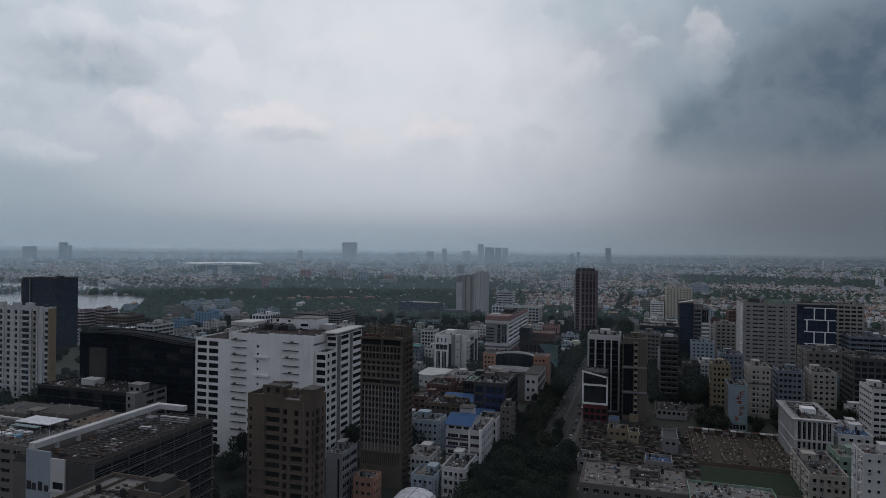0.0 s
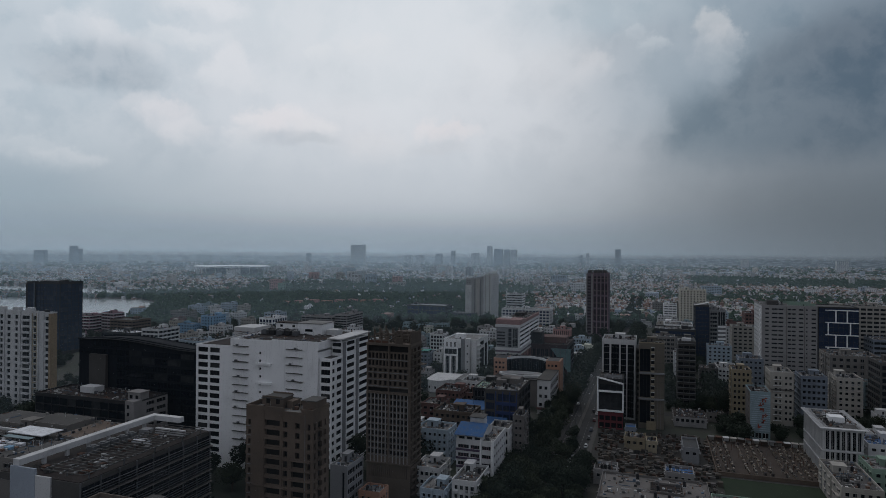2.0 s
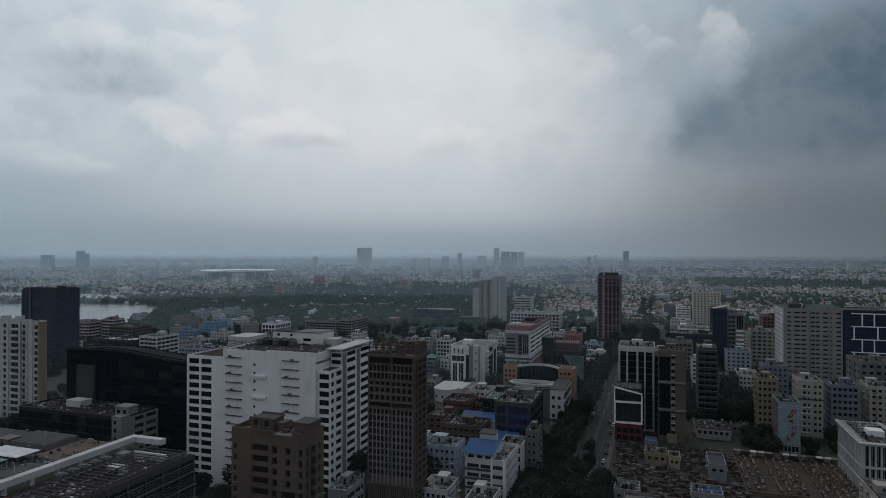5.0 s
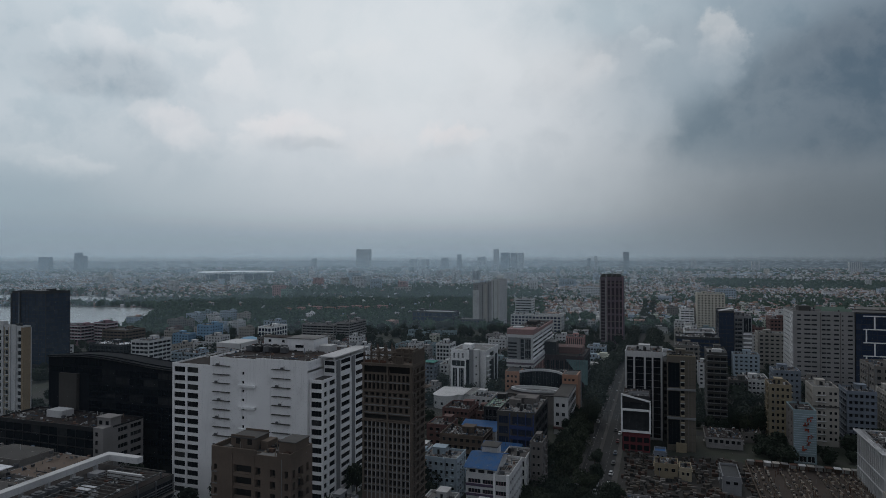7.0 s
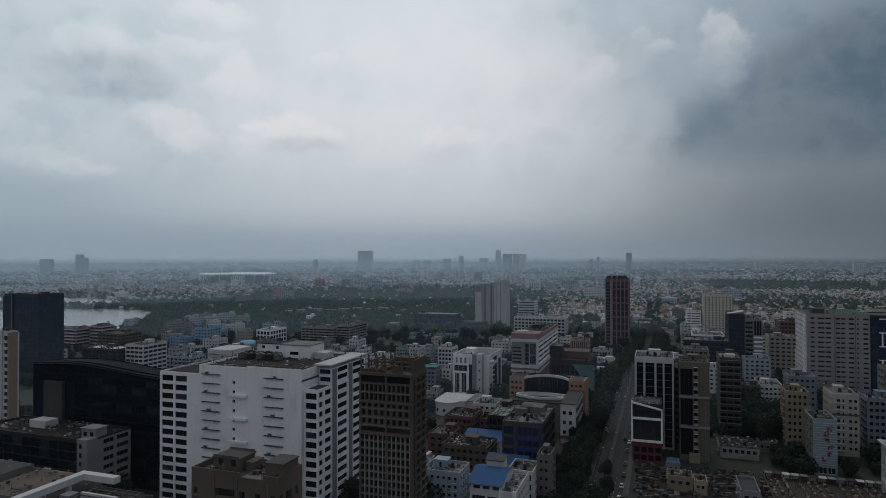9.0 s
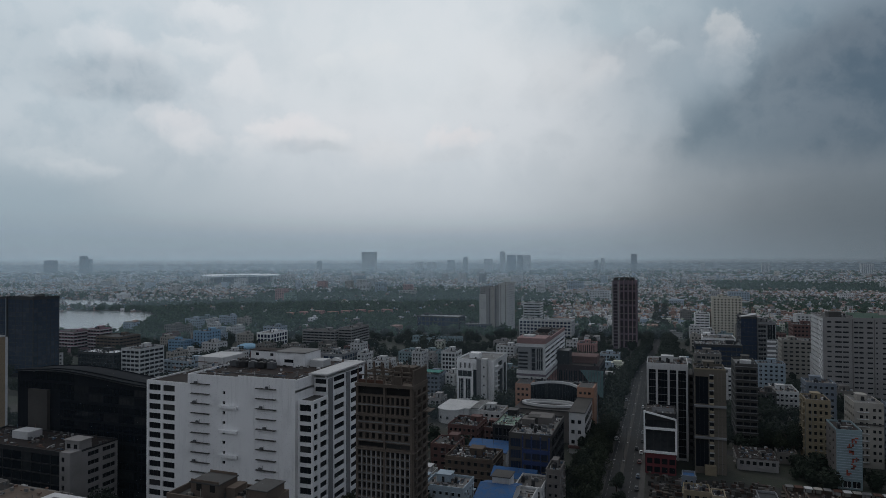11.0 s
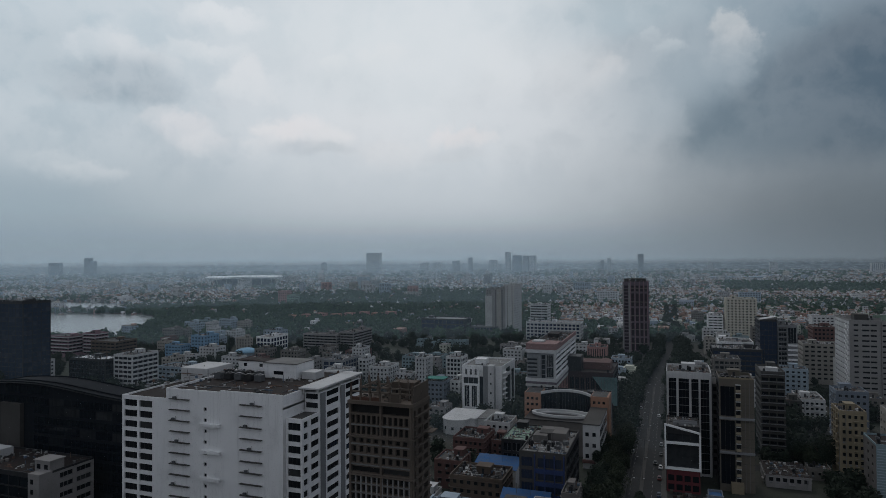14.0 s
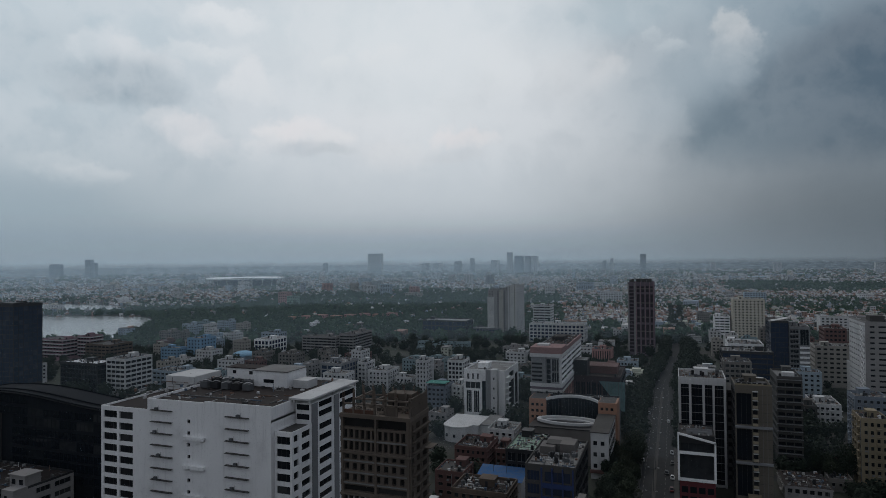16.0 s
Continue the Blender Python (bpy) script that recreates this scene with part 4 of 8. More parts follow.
# ---- unfinished concrete tower ----
def unfinished_tower():
    b = Building("unfinished_tower", "bare brown concrete tower under construction with empty window openings", -109.7, -91.3, 238.0, 249.5, 60.8, UNFINISHED)
    W, D, F, T = b.w, b.d, b.w - 1.0, 60.8
    rects = [(0.4, 9.0, 57.6, 59.9), (9.5, F - 0.2, 57.6, 59.9), (0.4, 9.0, 42.0, 43.5), (9.5, F - 0.2, 42.0, 43.5)]
    for z, z1 in ((54.8, 57.0), (52.0, 54.1)):
        rects += [(u0, u1, z, z1) for u0, u1 in even(11, F, 0.66, 0.2)]
    rects += [(u0, u1, 49.8, 50.9) for u0, u1 in even(8, F, 0.6, 0.3)]
    for z in (47.2, 44.5):
        rects += [(u0, u1, z, z + 1.65) for u0, u1 in even(8, F, 0.56, 0.3)]
    for i in range(10):
        z = 39.4 - 2.42 * i
        rects += [(u0, u1, z, z + 1.7) for u0, u1 in even(11, F, 0.70, 0.2)]
    rects += [(u0, u1, 8.6, 13.6) for u0, u1 in even(20, F, 0.36, 0.2)]
    # black sheets set back in the openings stand for the dark rooms
    b.face("S", rects, VOIDSHADE, UNFINISHED, None, 0.9)
    b.face("E", grid([(0.6, 1.6), (3.4, 5.6), (7.4, 10.2)], floors(60.0, 2.6, 22, 1.8)), VOIDSHADE, UNFINDARK, None, 1.0, wall=UNFINDARK)
    b.finish(ROOF, 0)
    for z in (60.0, 51.3, 41.2, 14.2):
        b.box("floor_slab", -0.3, -0.7, z, W + 0.2, D - 0.2, z + (0.9 if z == 60.0 else 0.4))
    for i in range(10):
        b.box("slab_edge", 0.1, -0.22, 38.95 - 2.42 * i, F, 0, 39.2 - 2.42 * i, ROOFLIGHT)
    for z in (54.35, 49.3, 46.5, 43.9):
        b.box("slab_edge", 0.1, -0.26, z, F, 0, z + 0.3, ROOFLIGHT)
    b.litter(12, 60, T + 0.04, RUBBLE)
    bays = even(11, F, 0.70, 0.2)
    for (a0, a1), (c0, c1) in zip([(0.0, 0.12)] + bays, bays + [(F, F + 0.1)]):
        b.box("pier", a1 + 0.03, -0.13, 14.6, max(c0 - 0.03, a1 + 0.12), 0, 41.2, GREIGE)
    for u in (-0.1, 8.9, F):
        b.box("pier", u, -0.32, 14.6, u + 0.6, 0, 60.0)
    for i in range(22):
        z = 57.4 - i * 2.6
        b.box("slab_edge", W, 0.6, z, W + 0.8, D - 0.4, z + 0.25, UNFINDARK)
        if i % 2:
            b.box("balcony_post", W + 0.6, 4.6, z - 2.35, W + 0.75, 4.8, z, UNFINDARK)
    b.box("balcony", W, 6.5, 52.0, W + 2.6, D - 0.6, 52.25, UNFINISHED)
    # raw columns, hoops and part walls of the next storeys
    for x in (0.1, 2.9, 5.8, 8.6, 11.6, 14.4, W - 0.6):
        for y in (0.1, 5.6, D - 0.7):
            b.box("column", x, y, T, x + 0.45, y + 0.45, 65.4 if (x + y) % 3 > 1 else 64.4)
    for y in (0.1, 5.6, D - 0.7):
        b.box("beam", 0.1, y, 63.0, W, y + 0.4, 63.4)
    for x in (2.9, 8.6, W - 0.55):
        b.box("beam", x, 0.6, 64.0, x + 0.4, D - 0.7, 64.4)
    b.box("beam", 2.9, 0.1, 64.3, W, 0.45, 64.7)
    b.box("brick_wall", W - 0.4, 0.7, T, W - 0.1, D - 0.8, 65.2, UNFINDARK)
    b.box("brick_wall", 12.1, 0.2, T, 14.4, 0.5, 63.0, UNFINDARK)
    b.box("brick_wall", 0.6, 0.2, T, 8.6, 0.5, 61.8, RUST)
    b.box("lift_core", 9.6, 6.4, T, 16.0, 10.6, 65.0, UNFINDARK)
    # black panel painted as the shade inside the core's opening
    b.box("core_opening", 10.8, 6.34, 61.2, 12.4, 6.4, 63.4, VOIDSHADE)
    g = Geo()
    r = random.Random(11)
    for x in (0.32, 3.1, 6.0, 8.8, 11.8, 14.6, W - 0.38):
        for y in (0.32, 5.8, D - 0.48):
            for dx, dy in ((-0.15, -0.15), (0.15, 0.15), (0.15, -0.15)):
                g.tube((x + dx, y + dy, 64.4), (x + dx + r.uniform(-.1, .1), y + dy, 65.4 + r.uniform(0.4, 1.2)), 0.04, 0.04, 4)
    part("starter_bars", g, RUST, b.root)


unfinished_tower()


# ---- brown residential shell in front ----
def brown_tower():
    b = Building("residential_tower", "bare brown rendered apartment tower, unfinished, with dark empty openings", -114.4, -92.7, 166.5, 175.8, 51.2, BROWN)
    fh, W, D = 2.76, 21.7, 9.3
    rows = [(46.6 - fh * i, 48.5 - fh * i) for i in range(17)]
    rects = []
    for i, (v0, v1) in enumerate(rows):
        rects += [(6.2, 11.1, v0 - 0.1, v1 + 0.1), (12.2, 13.6, v0 + 0.1, v1)]
        rects += [(16.1, 17.5, v0 + 0.1, v1 - 0.1)] if i < 4 else [(14.9, 18.8, v0 - 0.1, v1)]
        rects += [(20.0, 20.9, v0 + 0.1, v1 - 0.1), (0.7, 1.5, v0 + 0.2, v1 - 0.3)]
    # the openings are backed with black, the shade of the rooms as colour
    b.face("S", rects, VOIDSHADE, BROWN, None, 1.1)
    b.face("E", grid([(0.7, 1.7), (3.0, 5.2), (6.6, 7.6)], rows), VOIDSHADE, BROWN, None, 0.8)
    b.finish(ROOF, 0)
    # parapet, left out where the pale terrace lies open to the front
    for d in ((0, 0, 12.4, 0.3), (18.0, 0, W, 0.3), (0, D - 0.3, W, D), (0, 0.3, 0.3, D - 0.3), (W - 0.3, 0.3, W, D - 0.3)):
        b.box("parapet", d[0], d[1], 51.2, d[2], d[3], 52.4)
    b.box("low_wall", 12.4, 0, 51.2, 18.0, 0.25, 51.45)
    b.box("pale_screed", 12.5, 0.4, 51.22, 17.9, 4.6, 51.32, ROOFLIGHT)
    r = random.Random(17)
    for i in range(17):
        z = 48.9 - i * fh
        # sills on the west corner, slabs and rails of the east balconies
        b.box("sill", 0.5, -0.35, z - 2.5, 1.7, 0, z - 2.35, ROOFLIGHT)
        b.box("balcony_slab", W, 2.6, z - 2.8, W + 1.1, 5.8, z - 2.62)
        b.box("balcony_wall", W + 0.98, 2.6, z - 2.62, W + 1.1, 5.8, z - 1.7)
        b.box("balcony_slab", -0.9, 1.0, z - 2.8, 0, 4.4, z - 2.62)
        b.box("balcony_wall", -0.9, 1.0, z - 2.62, -0.78, 4.4, z - 1.8)
        b.box("spandrel", 6.2, 0.25, z - 2.62, 11.1, 0.4, z - 1.9)
        if i >= 4:
            b.box("slab_edge", 14.2, -0.75, z, 21.0, 0, z + 0.2)
            b.box("spandrel", 14.9, 0.25, z - 2.62, 18.8, 0.4, z - 1.9)
        if i > 5 and i % 3 != 1:
            b.box("slab_edge", 0.4, -0.5, z - 2.75, 13.6, 0, z - 2.55)
    for u in (5.5, 11.4):
        b.box("pilaster", u, -0.18, 0, u + 0.5, 0, 51.2)
    b.box("drain_pipe", 19.2, -0.14, 0, 19.34, 0, 51.0, ROOFLIGHT)
    b.box("stair_head", 3.6, 2.6, 51.2, 10.2, 8.4, 54.0)
    b.box("stair_head_roof", 3.4, 2.4, 54.0, 10.4, 8.6, 54.25, ROOF)
    b.box("stair_parapet", 3.6, 2.6, 54.25, 10.2, 2.8, 54.7)
    b.box("stair_parapet", 3.6, 8.2, 54.25, 10.2, 8.4, 54.7)
    # flat black panels in place of the shade within two stair openings
    b.box("stair_window", 5.0, 2.54, 52.6, 6.2, 2.6, 54.0, VOIDSHADE)
    b.box("stair_window", 8.2, 2.54, 52.6, 9.4, 2.6, 54.0, VOIDSHADE)
    b.box("stair_room", 10.6, 4.4, 51.2, 12.6, 8.4, 53.2)
    b.box("lift_room", 17.0, 2.4, 51.2, 21.4, 8.2, 54.2)
    b.box("lift_room_roof", 16.8, 2.2, 54.2, 21.6, 8.4, 54.4, ROOF)
    # black panel for the shade in the lift room's doorway
    b.box("lift_room_door", 16.94, 4.0, 51.3, 17.0, 5.0, 53.3, VOIDSHADE)
    b.litter(13, 45, 51.23, RUBBLE)
    return b


brown_tower()


# ---- west side: dark offices, cream tower, near roofs ----
def cream_tower():
    b = Building("apartment_tower", "tall cream apartment tower with dark windows and tan flank", -400.0, -348.6, 300.0, 304.4, 57.2, OFFWHITE)
    rows = [(53.0 - 3.75 * i, 55.3 - 3.75 * i) for i in range(15)]
    cols = [(3.0, 5.4), (9.4, 11.8), (15.5, 18.3), (22.1, 24.4), (28.2, 34.2), (37.4, 39.7), (47.0, 49.7)]
    b.face("S", grid(cols, rows), GLASS, GREYPANEL, 1, 0.5)
    tan = plaster("deep_tan_render", (0.27, 0.195, 0.115), amount=0.5)
    b.face("E", [], GLASS, tan, 1, 0.4, wall=tan)
    b.box("tan_flank", 49.8, -0.14, 0, 51.4, 0, 57.2, tan)
    b.finish(ROOF, 0.8)
    for u in (0.4, 13.0, 26.2, 35.6, 41.0, 45.4):
        b.box("pilaster", u, -0.6, 0, u + 0.9, 0, 58.4, OFFWHITE)
    b.box("tan_strip", 36.6, -0.12, 0, 37.2, 0, 57.0, TAN)
    b.box("tan_strip", 39.9, -0.12, 0, 40.5, 0, 57.0, TAN)
    for v0, v1 in rows:
        b.box("balcony", 28.0, -0.9, v0 - 1.0, 34.4, 0, v0 - 0.3)
        b.box("balcony", 37.2, -0.7, v0 - 1.0, 39.9, 0, v0 - 0.4, TAN)
    b.box("rear_block", 0, 4.4, 0, 36.0, 17.0, 55.0)
    b.box("rear_roof", 0.3, 4.4, 55.0, 35.7, 16.7, 55.3, ROOF)
    for x in (6, 19, 30):
        b.box("lift_room", x, 1.0, 57.2, x + 4.5, 4.0, 60.0)
    b.box("water_tank", 44, 1.2, 57.2, 46.4, 3.4, 59.2, BLACKTANK)


def dark_tower():
    b = Building("glass_tower", "tall blue-black glass office tower beside the lake", -552, -512, 446, 470, 64.5, DARKPANEL)
    glass = glazing("lake_tower_glass", (0.030, 0.044, 0.072), 0.16, 0.12)
    for s, w in (("S", 40), ("E", 24)):
        b.face(s, grid(even(10 if s == "S" else 6, w, 0.93, 0.4), floors(64.5, 3.6, 18, 3.3, 0.5)), glass, DARKPANEL, None, 0.12)
    b.finish(ROOF, 1.5).clutter(5, 6)
    b.box("pale_strip", 8.4, -0.3, 0, 9.8, 0, 65.0, BLUEGREY)
    b.box("corner_fin", 10.0, -0.8, 0, 11.2, 0, 66.0, DARKPANEL)
    b.box("corner_fin", -3.0, 1.0, 0, 0, 10.0, 64.0, DARKPANEL)
    b.box("plant_room", 12, 6, 64.5, 30, 18, 66.4, DARKPANEL)


def curved_office():
    """Long black office with a roof that sweeps down in a curve."""
    root = tagged(new("black_office"), "long black glass office with a sweeping curved roof edge", "building")
    root.matrix_basis = pose(-288, 266, 0)
    L, D, n = 82.0, 16.0, 26

    def top(u):
        k = u / L
        e = min(1.0, max(0.0, (k - 0.28) / 0.65))
        return 49.3 + 1.1 * math.sin(min(k, 0.28) / 0.28 * math.pi / 2) - 3.7 * (3 * e * e - 2 * e ** 3)
    g, r = Geo(), Geo()
    for i in range(n):
        u0, u1 = L * i / n, L * (i + 1) / n
        z0, z1 = top(u0), top(u1)
        g.quad((u0, 0, 0), (u1, 0, 0), (u1, 0, z1), (u0, 0, z0))
        g.quad((u0, D, 0), (u1, D, 0), (u1, D, z1), (u0, D, z0))
        for y0, y1, dz in ((-0.8, 0.6, 0.9), (4.0, 5.0, 0.6)):
            r.quad((u0, y0, z0 + dz), (u1, y0, z1 + dz), (u1, y1, z1 + dz), (u0, y1, z0 + dz))
            r.quad((u0, y0, z0 + dz), (u1, y0, z1 + dz), (u1, y0, z1 + dz - 0.5), (u0, y0, z0 + dz - 0.5))
        r.quad((u0, -0.8, z0), (u1, -0.8, z1), (u1, D, z1 - 0.4), (u0, D, z0 - 0.4))
    for u in (0, L):
        g.quad((u, 0, 0), (u, D, 0), (u, D, top(u)), (u, 0, top(u)))
    black = plaster("black_glass_spandrel", (0.006, 0.009, 0.014), amount=0.2, rough=0.95)
    part("wall", g, black, root)
    part("roof", r, black, root)
    r2 = random.Random(3)
    for k in range(13):
        z0 = 2.0 + k * 3.7
        for j in range(10):
            u0 = 1.0 + j * 8.0
            if 4 < u0 + 4 < 23 and z0 < 42 or z0 + 2.9 > min(top(u0), top(u0 + 7.6)) - 0.3:
                continue
            me = pane_mesh(7.6, 2.7 if k % 2 else 3.1, BLACKGLASS, black, 3)
            part("window", me, [], root, "", (u0, -0.06 - 0.1 * (k % 2), z0))
    boxpart("service_tower", (8.3, -1.6, 0, 19.2, 1.0, 42.5), DARKCON, root, "grey rendered service tower")


def low_dark_office():
    b = Building("low_dark_office", "low black glass office with brown roof and white stairs", -287, -226.5, 240.5, 261, 26.5, DARKPANEL)
    b.face("S", grid(even(12, 60.5, 0.96, 0.3), floors(26.5, 3.7, 6, 3.2, 1.0)), BLACKGLASS, DARKPANEL, None, 0.12)
    b.face("E", grid([(7.0, 12.0), (13.5, 19.5)], floors(26.5, 3.4, 7, 1.8, 0.9)), GLASS, GREIGE, 2, 0.5, wall=GREIGE)
    b.finish(ROOFRED, 0.7)
    b.litter(9, 120)
    b.box("stair_tower", 56.0, -1.2, 0, 61.2, 3.6, 27.6, GREIGE)
    for z in (24.2, 20.8, 17.4, 14.0):
        b.box("window", 57.2, -1.26, z, 58.4, -1.2, z + 1.6, GLASS)
    b.box("stair_head", 53.0, 3.6, 26.5, 60.0, 9.0, 30.4, GREIGE)
    b.box("stair_head_roof", 52.6, 3.2, 30.4, 60.4, 9.4, 30.7, GREIGE)
    b.box("window", 54.0, 3.52, 27.6, 55.6, 3.6, 29.2, GLASS)
    b.box("window", 57.4, 3.52, 27.6, 59.0, 3.6, 29.2, GLASS)
    b.box("roof_hut", 18.0, 9.0, 26.5, 27.0, 15.0, 29.5, OFFWHITE)
    b.clutter(8, 5, False)


def near_complex():
    """Office nearest on the west: pale end wall, white roof beam on posts, pergolas, louvred flank."""
    root = tagged(new("louvred_office"), "grey office with a white roof beam, pergolas and glazed louvred flank", "building")
    X0, X1, Y0, Y1, Z = -163.0, -136.0, 130.0, 178.0, 39.6
    root.matrix_basis = pose(X0, Y0, 0)
    W, D = X1 - X0, Y1 - Y0
    g = Geo()
    g.box(0, 0, 0, W, D, Z - 0.2)
    part("wall", g, DARKCON, root)
    g = Geo()
    g.box(0.3, 0.3, Z - 0.2, W - 0.3, D - 0.3, Z)
    part("roof", g, ROOFRED, root)
    boxpart("end_wall", (4.6, -0.5, 0, 13, 0, Z + 2.0), plaster("pale_blue_grey_render", (0.33, 0.37, 0.42)), root, "pale blue-grey rendered end wall")
    boxpart("end_wall", (13, -0.4, 0, 18, 0, Z + 0.4), OFFWHITE, root)
    boxpart("end_wall", (0, -0.4, 0, 4.6, 0, Z - 2.0), CONCRETE, root)
    for z in range(4, 36, 4):
        boxpart("window", (14, -0.46, z, 17.4, -0.4, z + 1.8), GLASS, root)
        boxpart("floor_band", (13, -0.9, z - 0.9, 18, -0.4, z - 0.3), OFFWHITE, root)
    bars = ((3.0, 2.2), (4.8, 1.8), (7.0, 2.4), (9.2, 1.6))
    for x, h in ((x + 2.0, h) for x, h in bars):
        boxpart("sign_mark", (x, -0.6, 31, x + 1.4, -0.5, 31 + h), DARKPANEL, root)
    # glazed flank with louvres, floor by floor
    for k in range(10):
        z = 2.0 + 3.7 * k
        for j in range(8):
            y = 0.6 + j * 5.95
            part("window", pane_mesh(5.5, 3.0, BLACKGLASS, DARKPANEL, 2), [], root, "", (W + 0.05, y, z), 90)
        boxpart("floor_slab", (W, 0, z - 0.35, W + 1.1, D, z - 0.15), CONCRETE, root)
        for q in (0.7, 1.4, 2.1):
            boxpart("louvre", (W + 0.5, 0.2, z + q, W + 0.9, D - 0.2, z + q + 0.09), METAL, root)
    for j in range(9):
        boxpart("mullion", (W, j * 5.95, 0, W + 0.45, j * 5.95 + 0.2, Z), METAL, root)
    # the white beam on its posts along the roof
    g = Geo()
    g.box(5, 0.0, Z + 2.0, 7.2, D - 2, Z + 3.6)
    g.box(5, D - 2, Z + 2.0, 17, D, Z + 3.6)
    part("roof_beam", g, OFFWHITE, root, "long white concrete roof beam")
    for y in range(0, 46, 7):
        boxpart("post", (5.6, y + 0.4, Z, 6.5, y + 1.2, Z + 2.0), OFFWHITE, root)
    for j in range(24):
        y = 1.0 + j * 1.9
        boxpart("pergola_bar", (W - 14, y, Z + 1.5, W + 0.4, y + 0.22, Z + 1.7), DARKCON, root)
    for x in (W - 13.6, W - 7.6, W - 0.6):
        boxpart("pergola_rail", (x, 2, Z + 1.25, x + 0.3, D - 3, Z + 1.5), METAL, root)
        for y in (3, 14, 25, 36, 44):
            boxpart("pergola_post", (x, y, Z, x + 0.3, y + 0.3, Z + 1.25), METAL, root)
    for j in range(11):
        y = 2 + j * 4.6
        boxpart("pergola_bar", (1.0, y, Z + 1.2, 5.0, y + 0.25, Z + 1.45), METAL, root)
    for j in range(5):
        g = Geo()
        g.box(9.5, 18 + j * 3.4, Z, 11.8, 20.4 + j * 3.4, Z + 1.9)
        g.tube((10.6, 19.2 + j * 3.4, Z + 1.9), (10.6, 19.2 + j * 3.4, Z + 2.2), 0.8, 0.8, 12)
        part("air_handler", g, METAL, root)
    boxpart("roof_hut", (8.5, 38, Z, 11.5, 41, Z + 1.3), GREYPANEL, root)
    boxpart("roof_screen", (13, 40, Z, 24, 40.6, Z + 1.8), OFFWHITE, root)
    r = random.Random(6)
    for k in range(60):
        x, y = r.uniform(8, 24), r.uniform(2, 44)
        boxpart("roof_box", (x, y, Z, x + r.uniform(0.4, 1.6), y + r.uniform(0.4, 2.0), Z + r.uniform(0.2, 1.0)), r.choice((METAL, OFFWHITE, DARKCON, RUST)), root)
    boxpart("skylight", (13, 30, Z, 18, 33, Z + 0.6), WHITESHEET, root)


def raw_roof_block():
    """Unfinished concrete block below the start of the flight."""
    b = Building("unfinished_block", "unfinished concrete block with bare roof slab and upstands", -121, -99, 97, 122, 41.2, UNFINISHED)
    # black backing imitates the shade behind these unglazed openings
    b.face("S", grid(even(5, 22, 0.6), floors(41.2, 3.4, 11, 2.0)), VOIDSHADE, CONCRETE, None, 0.8)
    b.face("E", grid(even(5, 25, 0.6), floors(41.2, 3.4, 11, 2.0)), VOIDSHADE, CONCRETE, None, 0.8)
    b.finish(ROOFLIGHT, 1.0, 0.3)
    b.box("stair_head", 16.5, 18, 41.2, 20, 23, 44.6, DARKCON)
    for d in ((13, 16, 21.6, 16.3), (13, 24, 21.6, 24.3), (13, 16.3, 13.3, 24)):
        b.box("low_wall", d[0], d[1], 41.2, d[2], d[3], 43.0, UNFINISHED)
    b.box("beam", 4, 2, 41.2, 4.5, 24, 41.9)
    b.box("pale_slab", 1, 1.5, 41.25, 7, 6, 41.9, ROOFLIGHT)
    r, g = random.Random(9), Geo()
    for k in range(90):
        x, y = r.gauss(10, 3.5), r.gauss(14, 4.5)
        if 1 < x < 20 and 1 < y < 23:
            g.box(x, y, 41.2, x + r.uniform(0.2, 2.2), y + r.uniform(0.15, 0.7), 41.3 + r.uniform(0.1, 0.7))
    tagged(part("planks_and_rubble", g, RUBBLE, b.root), "loose planks and rubble on the slab", kind="stuff")
    b.clutter(33, 5, False)


for build in (cream_tower, dark_tower, curved_office, low_dark_office, near_complex, raw_roof_block):
    build()

b = simple("low_office", "low weathered office with stepped terraces and white canopies on its roof", -262, -192, 166, 212, 26, BEIGE, 12, 8, 3.4, 1.6, 0.7, seed=71, clut=24)
b.litter(72, 260)
for x0, y0, x1, y1, h, mt in ((1, 30, 22, 45, 1.6, ROOF), (24, 32, 44, 45, 2.4, DARKCON), (48, 24, 66, 45, 1.2, BROWN), (3, 6, 20, 20, 2.0, BEIGE), (22, 3, 30, 12, 3.0, BEIGE), (54, 4, 68, 18, 1.4, ROOF)):
    b.box("terrace", x0, y0, 26.02, x1, y1, 26.0 + h, BEIGE)
    b.box("terrace_roof", x0 + 0.4, y0 + 0.4, 26.0 + h, x1 - 0.4, y1 - 0.4, 26.06 + h, mt)
for i in range(6):
    b.box("skylight", 34.0 + (i % 3) * 4.2, 8.0 + (i // 3) * 4.0, 26.02, 36.8 + (i % 3) * 4.2, 10.2 + (i // 3) * 4.0, 27.0, WHITESHEET if i != 2 else SKYBLUE)
b.box("green_sheet", 33, 14.5, 28.0, 46, 17.0, 28.1, TEAL)
b.litter(73, 120, 27.6)
b.box("beam", 0.4, 22.6, 27.2, 46, 23.4, 28.0, OFFWHITE)
root = tagged(new("roof_canopy"), "angled white sheet canopy on the low office roof", "canopy")
root.matrix_basis = pose(-231, 184, 26.05)
g = Geo()
g.box(0, 0, 2.2, 17, 9, 2.45)
part("sheet", g, WHITESHEET, root)
for x, y in ((1, 1), (15.5, 1), (1, 8), (15.5, 8), (8, 1), (8, 8)):
    boxpart("post", (x, y, 0, x + 0.25, y + 0.25, 2.2), METAL, root)
b = Building("small_office", "narrow grey block with a blank front and banded glass flank", -111.1, -104.4, 211.0, 224.0, 20.6, GREYPANEL)
b.face("S", [(4.6, 5.6, 2.0, 19.0)], BLACKGLASS, GREYPANEL, 0, 0.3)
